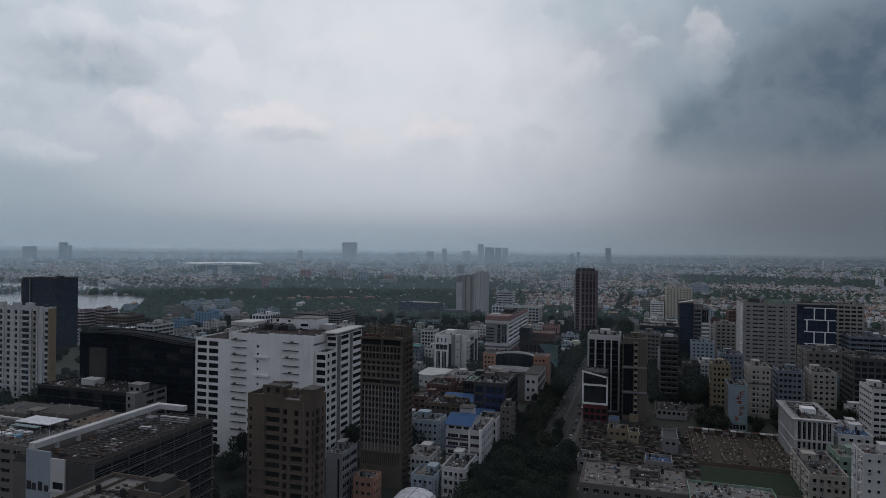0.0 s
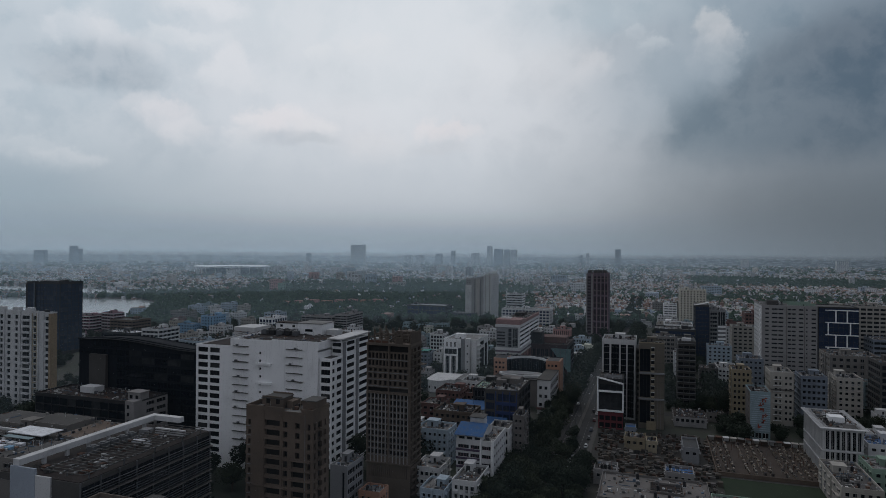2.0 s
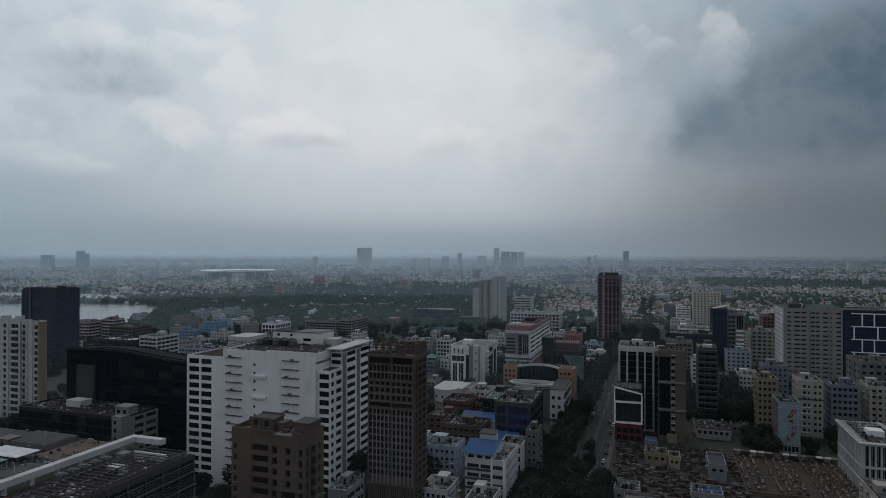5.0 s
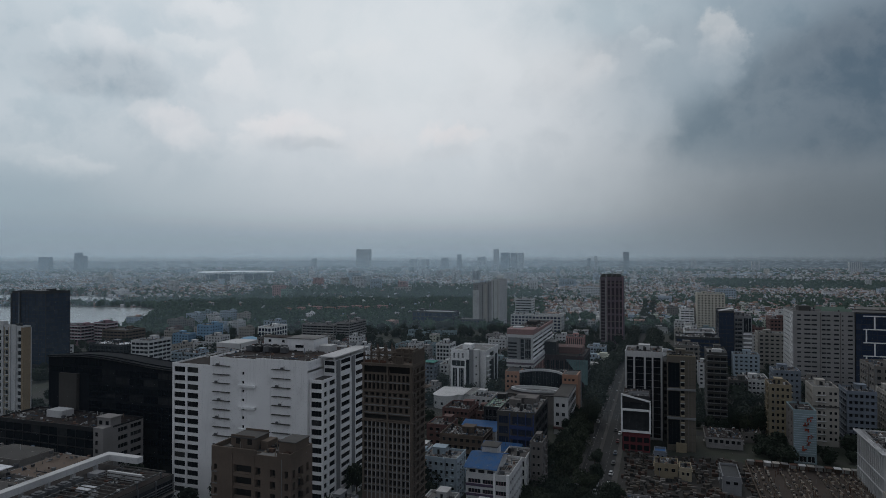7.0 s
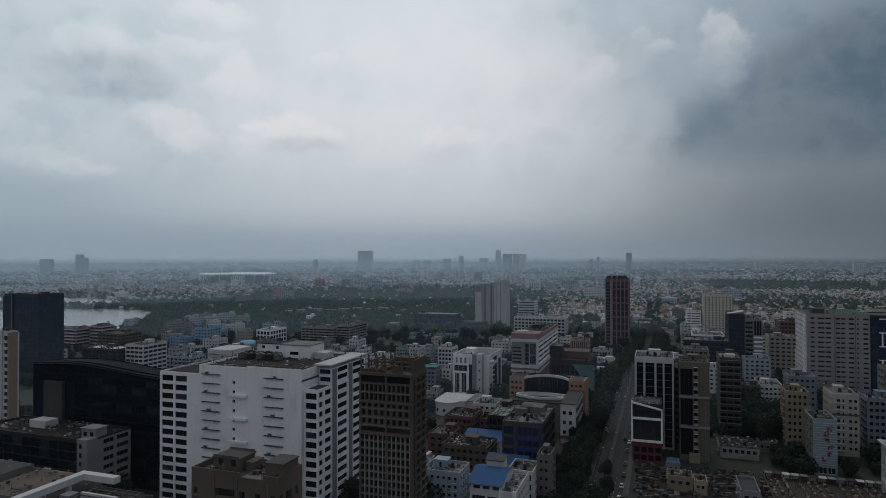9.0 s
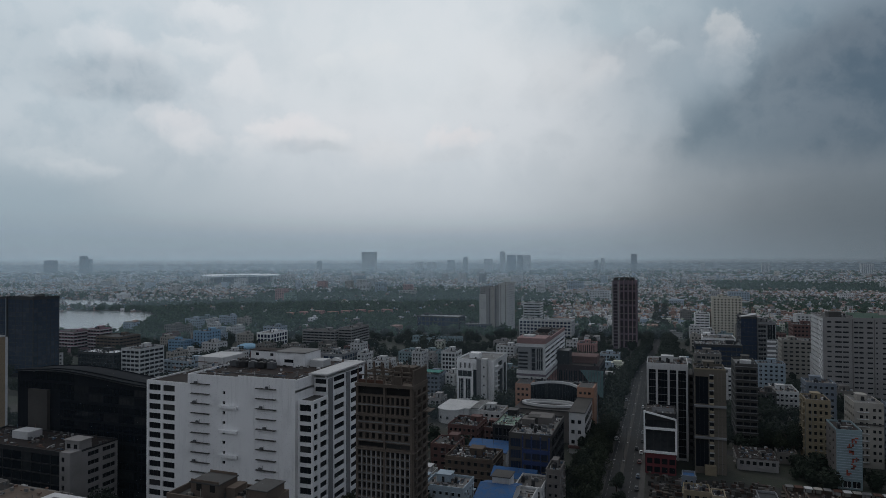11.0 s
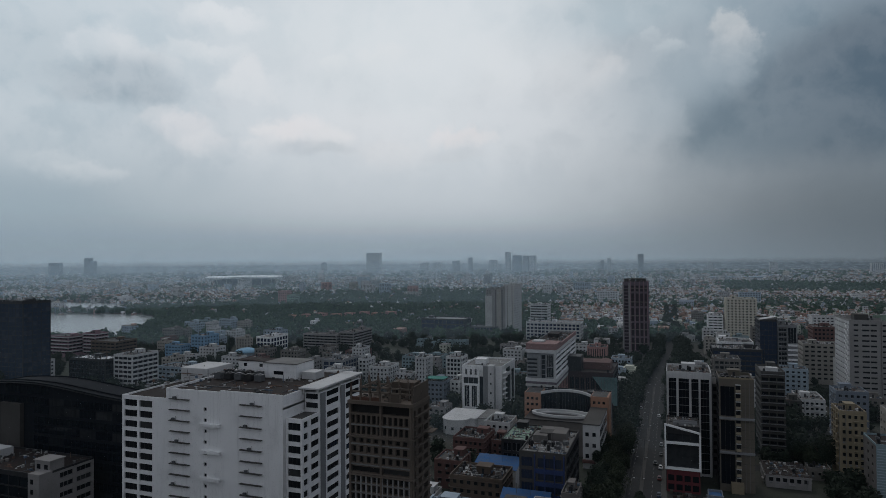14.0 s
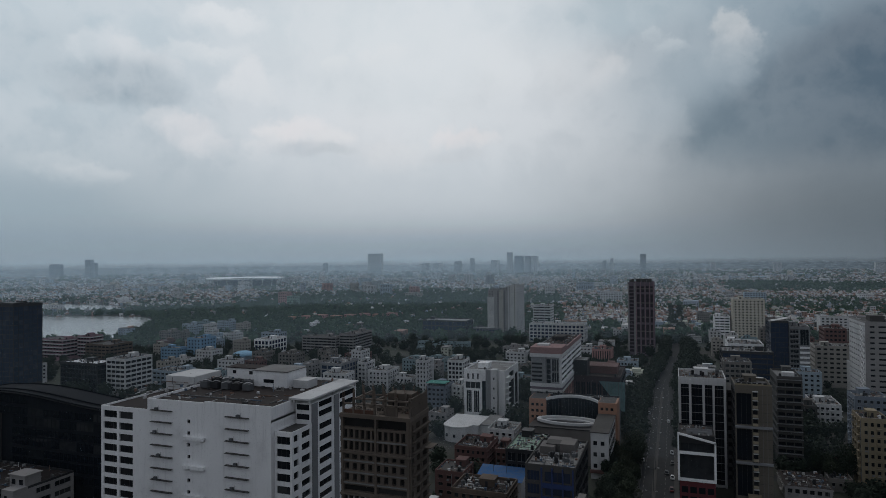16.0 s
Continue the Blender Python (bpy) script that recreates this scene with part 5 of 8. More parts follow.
b.face("E", grid([(0.6, 6.2), (6.8, 12.4)], floors(20.2, 3.3, 6, 2.0, 0.6)), BLACKGLASS, OFFWHITE, 2, 0.3)
b.finish(ROOFLIGHT, 0.7).clutter(3, 9, True)
b.litter(3, 40)
simple("orange_block", "low orange-beige block with a pale flat roof", -101.5, -93.4, 214.0, 222.0, 11.6, ORANGE, 3, 3, 3.3, 1.4, seed=4, clut=3, room=False, roof=ROOFLIGHT)


def barrel_hall():
    root = tagged(new("barrel_hall"), "low hall under a white curved sheet roof", "building")
    root.matrix_basis = pose(-85.5, 206.0, 0)
    L, D, n = 14.0, 15.0, 12
    boxpart("wall", (0, 0, 0, L, D, 5.0), OFFWHITE, root)
    g = Geo()
    arc = [(L / 2 - (L / 2 + 0.4) * math.cos(math.pi * i / n), 4.9 + 3.6 * math.sin(math.pi * i / n)) for i in range(n + 1)]
    for (x0, z0), (x1, z1) in zip(arc, arc[1:]):
        g.quad((x0, -0.4, z0), (x1, -0.4, z1), (x1, D + 0.4, z1), (x0, D + 0.4, z0))
        g.quad((x0, -0.4, 4.9), (x1, -0.4, 4.9), (x1, -0.4, z1), (x0, -0.4, z0))
        g.quad((x0, D + 0.4, 4.9), (x1, D + 0.4, 4.9), (x1, D + 0.4, z1), (x0, D + 0.4, z0))
    part("curved_roof", g, WHITESHEET, root, "white ribbed curved sheet roof")
    for i in (2, 6, 10):
        x, z = arc[i]
        boxpart("roof_rib", (x - 0.08, -0.45, z - 0.05, x + 0.08, D + 0.45, z + 0.12), GREYPANEL, root)


barrel_hall()
simple("grey_office", "dark glazed office with a pale flat roof", -470, -433, 452, 470, 22.4, DARKPANEL, 12, 6, 3.4, 2.8, 0.95, BLACKGLASS, WHITESHEET, 12, 4, bars=None)
simple("glazed_office", "dark glazed office with white banded flank", -431, -412.5, 458, 484, 25.7, OFFWHITE, 4, 5, 3.4, 1.9, 0.9, BLACKGLASS, ROOFLIGHT, 13, 6)
simple("white_flats", "long white low flats with small windows", -561, -517, 461, 478, 15.3, OFFWHITE, 11, 4, 3.1, 1.4, 0.5, None, ROOFLIGHT, 14, 8)
simple("mauve_office", "mauve office with projecting white floor bands", -634, -604, 562, 585, 20.5, PURPLE, 7, 5, 3.5, 1.6, 0.9, None, None, 15, 4, hoods=True, bands=OFFWHITE)
simple("mauve_office", "mauve office with projecting white floor bands", -603, -586, 578, 594, 22.5, PURPLE, 4, 4, 3.5, 1.6, 0.9, None, None, 16, 4, hoods=True, bands=OFFWHITE)
simple("brown_flats", "long brown flats with dark strip windows", -585, -553, 572, 600, 16.0, BROWN, 6, 6, 3.3, 1.4, 0.8, None, None, 17, 4)
simple("blue_flats", "sky blue painted flats", -505, -485, 588, 601, 13.2, SKYBLUE, 5, 4, 3.1, 1.3, 0.5, None, ROOFLIGHT, 18, 4)
simple("blue_flats", "sky blue painted block with small windows", -483.5, -467, 600, 622, 21.8, SKYBLUE, 4, 5, 3.3, 1.5, 0.45, None, ROOFLIGHT, 19, 4)
for i, (x, y, w, h, wall, word) in enumerate(((-652, 778, 15, 13.5, LIGHTBLUE, "pale blue"), (-633, 784, 17, 16.0, TEAL, "pale teal"), (-612, 770, 14, 14.5, OFFWHITE, "white"), (-596, 780, 18, 18.5, LIGHTBLUE, "pale blue"), (-575, 790, 13, 15.0, CREAM, "cream"))):
    simple("pale_flats", word + " apartment block with small dark windows", x, x + w, y, y + 15, h, wall, 5, 4, 3.0, 1.4, 0.55, None, None, 20 + i, 3)
for i, (x, y, w, h) in enumerate(((-284, 708, 12, 6.5), (-270, 716, 14, 8.5), (-254, 712, 11, 6.0), (-298, 745, 16, 7.0), (-276, 752, 18, 6.0), (-252, 742, 13, 8.0))):
    simple("low_flats", "low pale teal housing block among trees", x, x + w, y, y + 10, h, TEAL, 4, 3, 3.0, 1.3, 0.5, None, TEAL, 240 + i, 2, room=False)
simple("teal_block", "white and teal low office with roof clutter", -426, -400, 497, 517, 10.8, LIGHTBLUE, 6, 5, 3.4, 1.5, 0.7, None, ROOFLIGHT, 23, 8)
simple("strip_office", "long concrete office slab with pale floor bands", -396, -356, 668, 684, 18.9, GREIGE, 8, 4, 2.9, 1.4, 0.96, None, None, 24, 5, hoods=True, bars=3)
simple("strip_office", "long concrete office slab with pale floor bands", -355, -339, 673, 716, 21.4, GREIGE, 4, 9, 2.9, 1.4, 0.96, None, None, 25, 5, hoods=True, bars=3)
simple("framed_block", "white block with dark framed bays", -442, -424, 650, 682, 16.0, WHITE, 4, 6, 4.6, 3.4, 0.75, BLUEGLASS, ROOFLIGHT, 26, 3)
simple("flats", "pale blue flats behind the white block", -462, -440, 690, 706, 18.0, LIGHTBLUE, 5, 4, 3.1, 1.4, 0.5, seed=27)
simple("glass_block", "dark blue glazed block with grey fins", -283.5, -266, 517, 545, 20.0, GREYPANEL, 3, 6, 3.4, 2.6, 0.8, BLUEGLASS, ROOFLIGHT, 28, 4)
simple("white_block", "narrow white flats with small windows", -264.5, -257, 540, 556, 18.0, OFFWHITE, 2, 5, 3.2, 1.6, 0.6, seed=29, clut=3)
simple("white_flats", "white flats with stepped roof rooms", -247, -231, 524, 545, 15.5, OFFWHITE, 5, 5, 3.2, 1.4, 0.5, None, ROOFLIGHT, 30, 4)
simple("white_tower_block", "slim white flats with square windows", -212, -203.5, 532, 547, 23.0, OFFWHITE, 3, 4, 3.1, 1.5, 0.5, None, None, 31, 3)
simple("white_flats", "small white house with flat roof", -227, -214, 529, 539, 10.8, OFFWHITE, 4, 3, 3.2, 1.4, 0.5, seed=32, clut=3)
simple("teal_flats", "grey flats with green roof canopy", -187, -174, 490, 508, 14.0, BLUEGREY, 4, 4, 3.1, 1.5, 0.6, None, None, 34, 2)
root = tagged(new("roof_canopy"), "green sheet canopy over the flats' roof", "canopy")
root.matrix_basis = pose(-187, 489.8, 14.05)
boxpart("sheet", (-0.4, 0, 2.3, 13.2, 10, 2.6), plaster("green_sheet", (0.05, 0.22, 0.18)), root)
for x, y in ((0, 0.4), (12.6, 0.4), (0, 9.4), (12.6, 9.4)):
    boxpart("post", (x, y, 0, x + 0.2, y + 0.2, 2.3), METAL, root)
simple("white_flats", "small white flats with narrow windows", -173, -166, 500, 514, 13.5, OFFWHITE, 2, 5, 3.1, 1.5, 0.5, seed=35, clut=2)
simple("pale_flats", "pale flats with deep balconies", -190, -178, 540, 556, 23.0, OFFWHITE, 4, 4, 3.2, 2.0, 0.7, seed=36, clut=3, hoods=True)
for i, x in enumerate((-258, -240, -222)):
    simple("teal_house", "low pale teal housing block", x, x + 16, 612 + 4 * i, 634 + 4 * i, 9.6, TEAL, 5, 5, 3.1, 1.4, 0.5, None, None, 37 + i, 3)


def blue_dome():
    root = tagged(new("domed_hall"), "round hall under a shallow sky blue dome", "building")
    root.matrix_basis = pose(-424, 610, 0)
    g = Geo()
    ring = [(10 * math.cos(w), 10 * math.sin(w)) for w in np.linspace(0, 2 * math.pi, 24, endpoint=False)]
    g.prism(ring, 0, 7.0)
    part("wall", g, LIGHTBLUE, root)
    g, n = Geo(), 24
    for k in range(5):
        a0, a1 = k * 0.3, (k + 1) * 0.3
        for i in range(n):
            w0, w1 = 2 * math.pi * i / n, 2 * math.pi * (i + 1) / n
            r0, r1 = 10.8 * math.cos(a0), 10.8 * math.cos(a1)
            z0, z1 = 7 + 4.2 * math.sin(a0), 7 + 4.2 * math.sin(a1)
            g.quad((r0 * math.cos(w0), r0 * math.sin(w0), z0), (r0 * math.cos(w1), r0 * math.sin(w1), z0),
                   (r1 * math.cos(w1), r1 * math.sin(w1), z1), (r1 * math.cos(w0), r1 * math.sin(w0), z1))
    part("dome", g, plaster("sky_blue_dome", (0.24, 0.42, 0.56), amount=0.2), root)


blue_dome()


# ---- centre: hotel, arch block, curved orange hall, blue glass office ----
def hotel():
    b = Building("hotel", "tall white and grey hotel slab with pink bands and ribbon windows", -106.4, -89.8, 442.2, 519.0, 47.6, GREYPANEL)
    W, D = b.w, b.d
    rows = [(40.9 - 2.75 * i, 43.4 - 2.75 * i) for i in range(5)]
    b.face("S", grid([(8.4, 10.6)], rows) + [(11.2, 15.0, 36.9, 43.4), (11.2, 15.0, 31.2, 36.3)] + grid([(8.4, 10.6)], [(22.6, 24.8), (19.8, 22.0)]), BLACKGLASS, OFFWHITE, 2, 0.4)
    ribbons = [(43.4 - 3.0 * i, 44.9 - 3.0 * i) for i in range(6)]
    b.face("E", grid([(0.8, 18.0), (18.6, 36.0), (36.6, 54.0), (54.6, D - 0.8)], ribbons), GLASS, DARKPANEL, 6, 0.4, wall=WHITE)
    b.finish(ROOFRED, 0.5)
    # grey stacked balconies, white pier and the pink and white belts
    for i in range(6):
        b.box("balcony_slab", 0.2, -0.7, 41.6 - 2.2 * i, 6.2, 0, 41.85 - 2.2 * i, GREYPANEL)
        # dark panel on the wall, painted shade beneath each slab
        b.box("balcony_shade", 0.4, -0.05, 40.2 - 2.2 * i, 6.0, -0.01, 41.2 - 2.2 * i, GLASS)
    for i in range(4):
        b.box("balcony_slab", 0.2, -0.6, 23.6 - 2.6 * i, 7.0, 0, 23.85 - 2.6 * i, GREYPANEL)
    b.box("white_pier", 6.6, -0.5, 30.4, 8.0, 0, 44.4, GREYPANEL)
    b.box("white_pier", 15.4, -0.5, 30.4, W, 0, 44.4, OFFWHITE)
    b.box("pink_band", -0.4, -0.5, 46.4, W + 0.3, D * 0.2, 49.8, FADEDPINK)
    b.box("pink_band", W - 0.5, D * 0.2, 46.4, W + 0.3, D, 48.6, FADEDPINK)
    b.box("white_band", -0.6, -0.8, 44.5, W + 0.5, D, 46.35, OFFWHITE)
    b.box("white_band", -0.6, -0.8, 28.5, W + 0.5, D, 30.4, OFFWHITE)
    b.box("maroon_band", -0.3, -0.4, 27.1, W + 0.3, D - 0.2, 28.45, MAROON)
    b.box("white_band", -0.6, -0.8, 25.8, W + 0.5, D, 27.05, PALE)
    b.box("maroon_panel", W - 0.3, 2, 0, W + 0.1, D - 1, 25.8, REDBROWN)
    for j in range(13):
        b.box("mullion", W + 0.1, 3 + j * 5.8, 0, W + 0.4, 3.35 + j * 5.8, 25.7, PINK)
    for z in (8.0, 14.0, 20.0):
        b.box("rail", W + 0.1, 2, z, W + 0.35, D - 1, z + 0.3, PINK)
    b.clutter(41, 14, False)
    b.litter(42, 160)
    for x in (5.0, 8.0, 11.0, 14.0):
        b.box("roof_rail", x, 16, 48.2, x + 0.2, D - 3, 48.5, RUST)
    b.box("plant_room", 2, 6, 47.6, 8.6, 12, 50.6, OFFWHITE)
    b.box("plant_room", 4, 44, 47.6, 11, 56, 50.4, ROOFRED)


def arch_block():
    b = Building("arch_office", "white office with tall dark glass bays and a grey stair tower", -157.5, -131.0, 480, 516, 28.0, WHITE)
    b.face("S", [(1.4, 4.8, 2.0, 15.6), (6.2, 9.8, 2.0, 15.6), (0.8, 10.6, 17.0, 21.0)] + [(2.0 + i * 3.2, 3.4 + i * 3.2, 22.6, 26.4) for i in range(3)], BLACKGLASS, WHITE, 2, 0.5)
    b.face("E", [(10, 24, 3, 20.5), (26, 34, 3, 23)] + grid([(11, 23)], [(22.6, 26.0)]), BLACKGLASS, DARKPANEL, 4, 0.5)
    b.finish(ROOFLIGHT, 1.0)
    b.box("stair_tower", 14.8, -2.5, 0, 18.6, 0, 29.5, GREYPANEL)
    b.box("stair_tower", 18.6, -4.5, 0, 22.4, 0, 30.0, OFFWHITE)
    b.box("pier", 11.2, -1.0, 0, 12.0, 0, 26.0, WHITE)
    b.box("glass_bay", 12.0, -0.8, 2.0, 14.8, -0.1, 22.0, BLACKGLASS)
    for z in (6, 12, 18, 24):
        b.box("window", 20.1, -4.56, z, 21.0, -4.5, z + 1.2, GLASS)
    b.box("roof_room", 6, 10, 28.0, 13, 18, 31.4)
    b.clutter(43, 6, False)
    b.ledges("E", [(0.8, 9.2)], [4 + 3.4 * i for i in range(7)], 1.6, 0.2, WHITE, "balcony")


def auditorium():
    root = tagged(new("auditorium"), "low white auditorium with a rounded front and pale roof", "building")
    root.matrix_basis = pose(-144, 428, 0) @ Matrix.Scale(0.85, 4)
    ring = [(9 * math.cos(w) - 0, 8 * math.sin(w)) for w in np.linspace(math.pi, 2 * math.pi, 14)] + [(13, 0), (13, 24), (-9, 24)]
    g = Geo()
    g.prism(ring, 0, 9.2)
    part("wall", g, OFFWHITE, root)
    g = Geo()
    g.prism([(x * 1.05, y * 1.05 - 0.2) for x, y in ring], 9.2, 9.8)
    part("roof", g, OFFWHITE, root)
    for w in (3.6, 4.1, 4.7, 5.3):
        x, y = 9.05 * math.cos(w), 8.05 * math.sin(w)
        part("window", pane_mesh(1.6, 2.0, GLASS, GREYPANEL, 1), [], root, "", (x - 0.8, y - 0.1, 3.0))
    boxpart("side_hall", (13, 4, 0, 22, 30, 9.0), OFFWHITE, root)
    boxpart("side_roof", (12.6, 3.6, 9.0, 22.4, 30.4, 9.5), ROOFLIGHT, root)


def curved_hall():
    """Orange end blocks with a concave glass front between, and a raised oval ring before it."""
    b = Building("curved_hall", "orange block with a concave dark glass front and pale curved cornice", -103.5, -59.5, 436, 441.9, 25.0, DARKPANEL)
    sq = floors(25.0, 3.1, 3, 1.3, 1.2)
    for name, x in (("orange_end", 0.0), ("orange_end", 34.8)):
        b.box(name, x, -13.4, 0, x + (8.6 if x == 0 else 9.2), -0.01, 26.2, ORANGE)
        b.box("end_roof", x + 0.4, -13.0, 26.2, x + 8.2, -0.4, 26.26, ROOF)
        for k in range(3):
            for v0, v1 in sq:
                u = x + 1.2 + k * 2.4
                b.box("window", u, -13.46, v0, u + 1.3, -13.4, v1, GLASS)
    b.face("E", grid(even(2, 5.9, 0.85, 0.3), floors(22.0, 3.6, 5, 3.0)), BLACKGLASS, DARKPANEL, 1, 0.2, wall=GREYPANEL)
    b.finish(ROOFRED, 0.8)
    n, g, c = 18, Geo(), Geo()
    for i in range(n):
        a0, a1 = -0.9 + 1.8 * i / n, -0.9 + 1.8 * (i + 1) / n
        p0 = (21.7 + 16.8 * math.sin(a0), -11.6 + 27.0 * (math.cos(a0) - math.cos(0.9)))
        p1 = (21.7 + 16.8 * math.sin(a1), -11.6 + 27.0 * (math.cos(a1) - math.cos(0.9)))
        g.quad((*p0, 0), (*p1, 0), (*p1, 25.3), (*p0, 25.3))
        for z0, z1, o in ((25.2, 26.5, 0.4),):
            c.quad((p0[0], p0[1] - o, z0), (p1[0], p1[1] - o, z0), (p1[0], p1[1] - o, z1), (p0[0], p0[1] - o, z1))
            c.quad((p0[0], p0[1] - o, z1), (p1[0], p1[1] - o, z1), (p1[0], p1[1] + 1, z1), (p0[0], p0[1] + 1, z1))
    for i in range(1, n):
        a = -0.9 + 1.8 * i / n
        x, y = 21.7 + 16.8 * math.sin(a), -11.6 + 27.0 * (math.cos(a) - math.cos(0.9))
        b.box("mullion", x - 0.08, y - 0.2, 0, x + 0.08, y, 25.2, DARKPANEL)
    part("curved_glass", g, BLACKGLASS, b.root)
    part("cornice", c, OFFWHITE, b.root)
    o, n = Geo(), 36
    for i in range(n):
        a0, a1 = 2 * math.pi * i / n, 2 * math.pi * (i + 1) / n
        for z, w0, w1 in ((18.6, 1.0, 0.88), (17.6, 0.80, 0.70)):
            q = [(21.2 + 15.5 * k * math.cos(a), -21 + 7.0 * k * math.sin(a)) for k, a in ((w0, a0), (w0, a1), (w1, a1), (w1, a0))]
            o.quad(*((x, y, z) for x, y in q))
            o.quad((*q[0], z - 1.2), (*q[1], z - 1.2), (*q[1], z), (*q[0], z))
            o.quad((*q[3], z - 1.2), (*q[2], z - 1.2), (*q[2], z), (*q[3], z))
    part("oval_ring", o, OFFWHITE, b.root)
    boxpart("podium", (4, -31, 0, 35, -13.5, 16.4), CONCRETE, b.root)
    boxpart("east_podium", (35.2, -48, 0, 43.0, -13.5, 20.4), OFFWHITE, b.root)
    boxpart("east_podium_roof", (34.9, -48.3, 20.4, 43.3, -13.6, 20.8), DARKCON, b.root)
    boxpart("podium_roof", (3.6, -31.4, 16.4, 34.8, -13.6, 16.8), DARKPANEL, b.root)
    for z in (5.0, 10.0, 15.0):
        for k in range(8):
            boxpart("window", (42.9, -46.5 + 4 * k, z, 43.06, -44.0 + 4 * k, z + 3.0), GLASS, b.root)
        for x in (36.4, 39.6):
            boxpart("window", (x, -48.06, z, x + 1.6, -47.9, z + 1.8), GLASS, b.root)
    boxpart("red_canopy", (35.0, -49.5, 3.0, 43.0, -48.0, 4.2), REDBROWN, b.root)
    b.clutter(45, 6, False)
    b.litter(46, 60)


def brown_glass_block():
    b = Building("brown_glass_office", "dark brown office with glass front and green glass corner wedge", -89.2, -62.5, 482, 524, 27.5, plaster("dark_maroon_panel", (0.055, 0.036, 0.038), amount=0.3))
    b.face("S", grid(even(9, 29.5, 0.8), [(2, 8), (9.5, 15.5), (17, 24.5)]), BLACKGLASS, REDBROWN, 1, 0.3)
    b.face("E", grid(even(9, 42, 0.85), floors(26, 4.2, 5, 3.4)), BLACKGLASS, DARKPANEL, 1, 0.2, wall=DARKPANEL)
    b.finish(ROOFRED, 0.8)
    g = Geo()
    g.quad((14.5, -0.4, 25.6), (29.3, -0.4, 25.6), (29.3, -1.6, 9.0), (27.5, -1.6, 9.0))
    g.quad((14.5, -0.4, 25.6), (14.5, 0, 25.6), (27.5, 0, 9.0), (27.5, -1.6, 9.0))
    g.quad((29.3, -0.4, 25.6), (29.3, 0, 25.6), (29.3, 0, 9.0), (29.3, -1.6, 9.0))
    part("green_glass_wedge", g, GREENGLASS, b.root)
    for i in range(1, 8):
        k = i / 8
        b.box("mullion", 14.5 + 14.8 * k, -1.0 - 0.3 * k, 25.4 - 16.2 * k, 14.62 + 14.8 * k, -0.45, 25.5, METAL)
    b.box("red_upper_storey", 2, 14, 27.5, 24, 30, 32.0, REDBROWN)
    b.box("dark_tower_block", -2, 2, 27.5, 7.5, 14, 37.0, DARKPANEL)
    b.clutter(46, 6, False)


def blue_glass_office():
    b = Building("blue_glass_office", "square office with a blue panelled bay and dark glass wings", -78.8, -62.6, 303, 334, 31.0, DARKCON)
    rows = floors(30.0, 4.3, 7, 3.2, 0.3)
    b.face("S", grid([(0.7, 4.6)], rows) + grid([(6.4, 14.6)], rows), BLUEGLASS, DARKPANEL, 3, 0.4)
    b.face("E", grid(even(4, 31, 0.92, 0.4), rows), BLACKGLASS, DARKPANEL, 2, 0.25, wall=DARKPANEL)
    b.face("W", grid(even(4, 31, 0.6, 0.4), rows), BLACKGLASS, DARKPANEL, 2, 0.25)
    b.finish(ROOFLIGHT, 0.8)
    for i in range(7):
        z = 25.8 - i * 4.3
        b.box("blue_panel", 5.4, -0.5, z - 1.2, 15.6, 0, z + 0.3, BLUEPANEL)
    for x in (5.2, 8.6, 12.0, 15.2):
        b.box("blue_pier", x, -0.6, 0, x + 0.45, 0, 31.0, BLUEPANEL)
    for x, y, w, d, h in ((2.0, 14, 5, 6, 2.6), (8.5, 17, 5, 8, 3.0), (3, 23, 8, 6, 2.2)):
        b.box("plant_room", x, y, 31.0, x + w, y + d, 31.0 + h, CONCRETE)
    b.clutter(47, 22, True)
    b.clutter(147, 14, False)
    b.litter(148, 130)
    for k in range(5):
        g = Geo()
        g.tube((12.0 + k * 0.7, 5 + 2 * (k % 2), 31.0), (12.0 + k * 0.7, 5 + 2 * (k % 2), 34.5), 0.08)
        part("antenna", g, METAL, b.root)


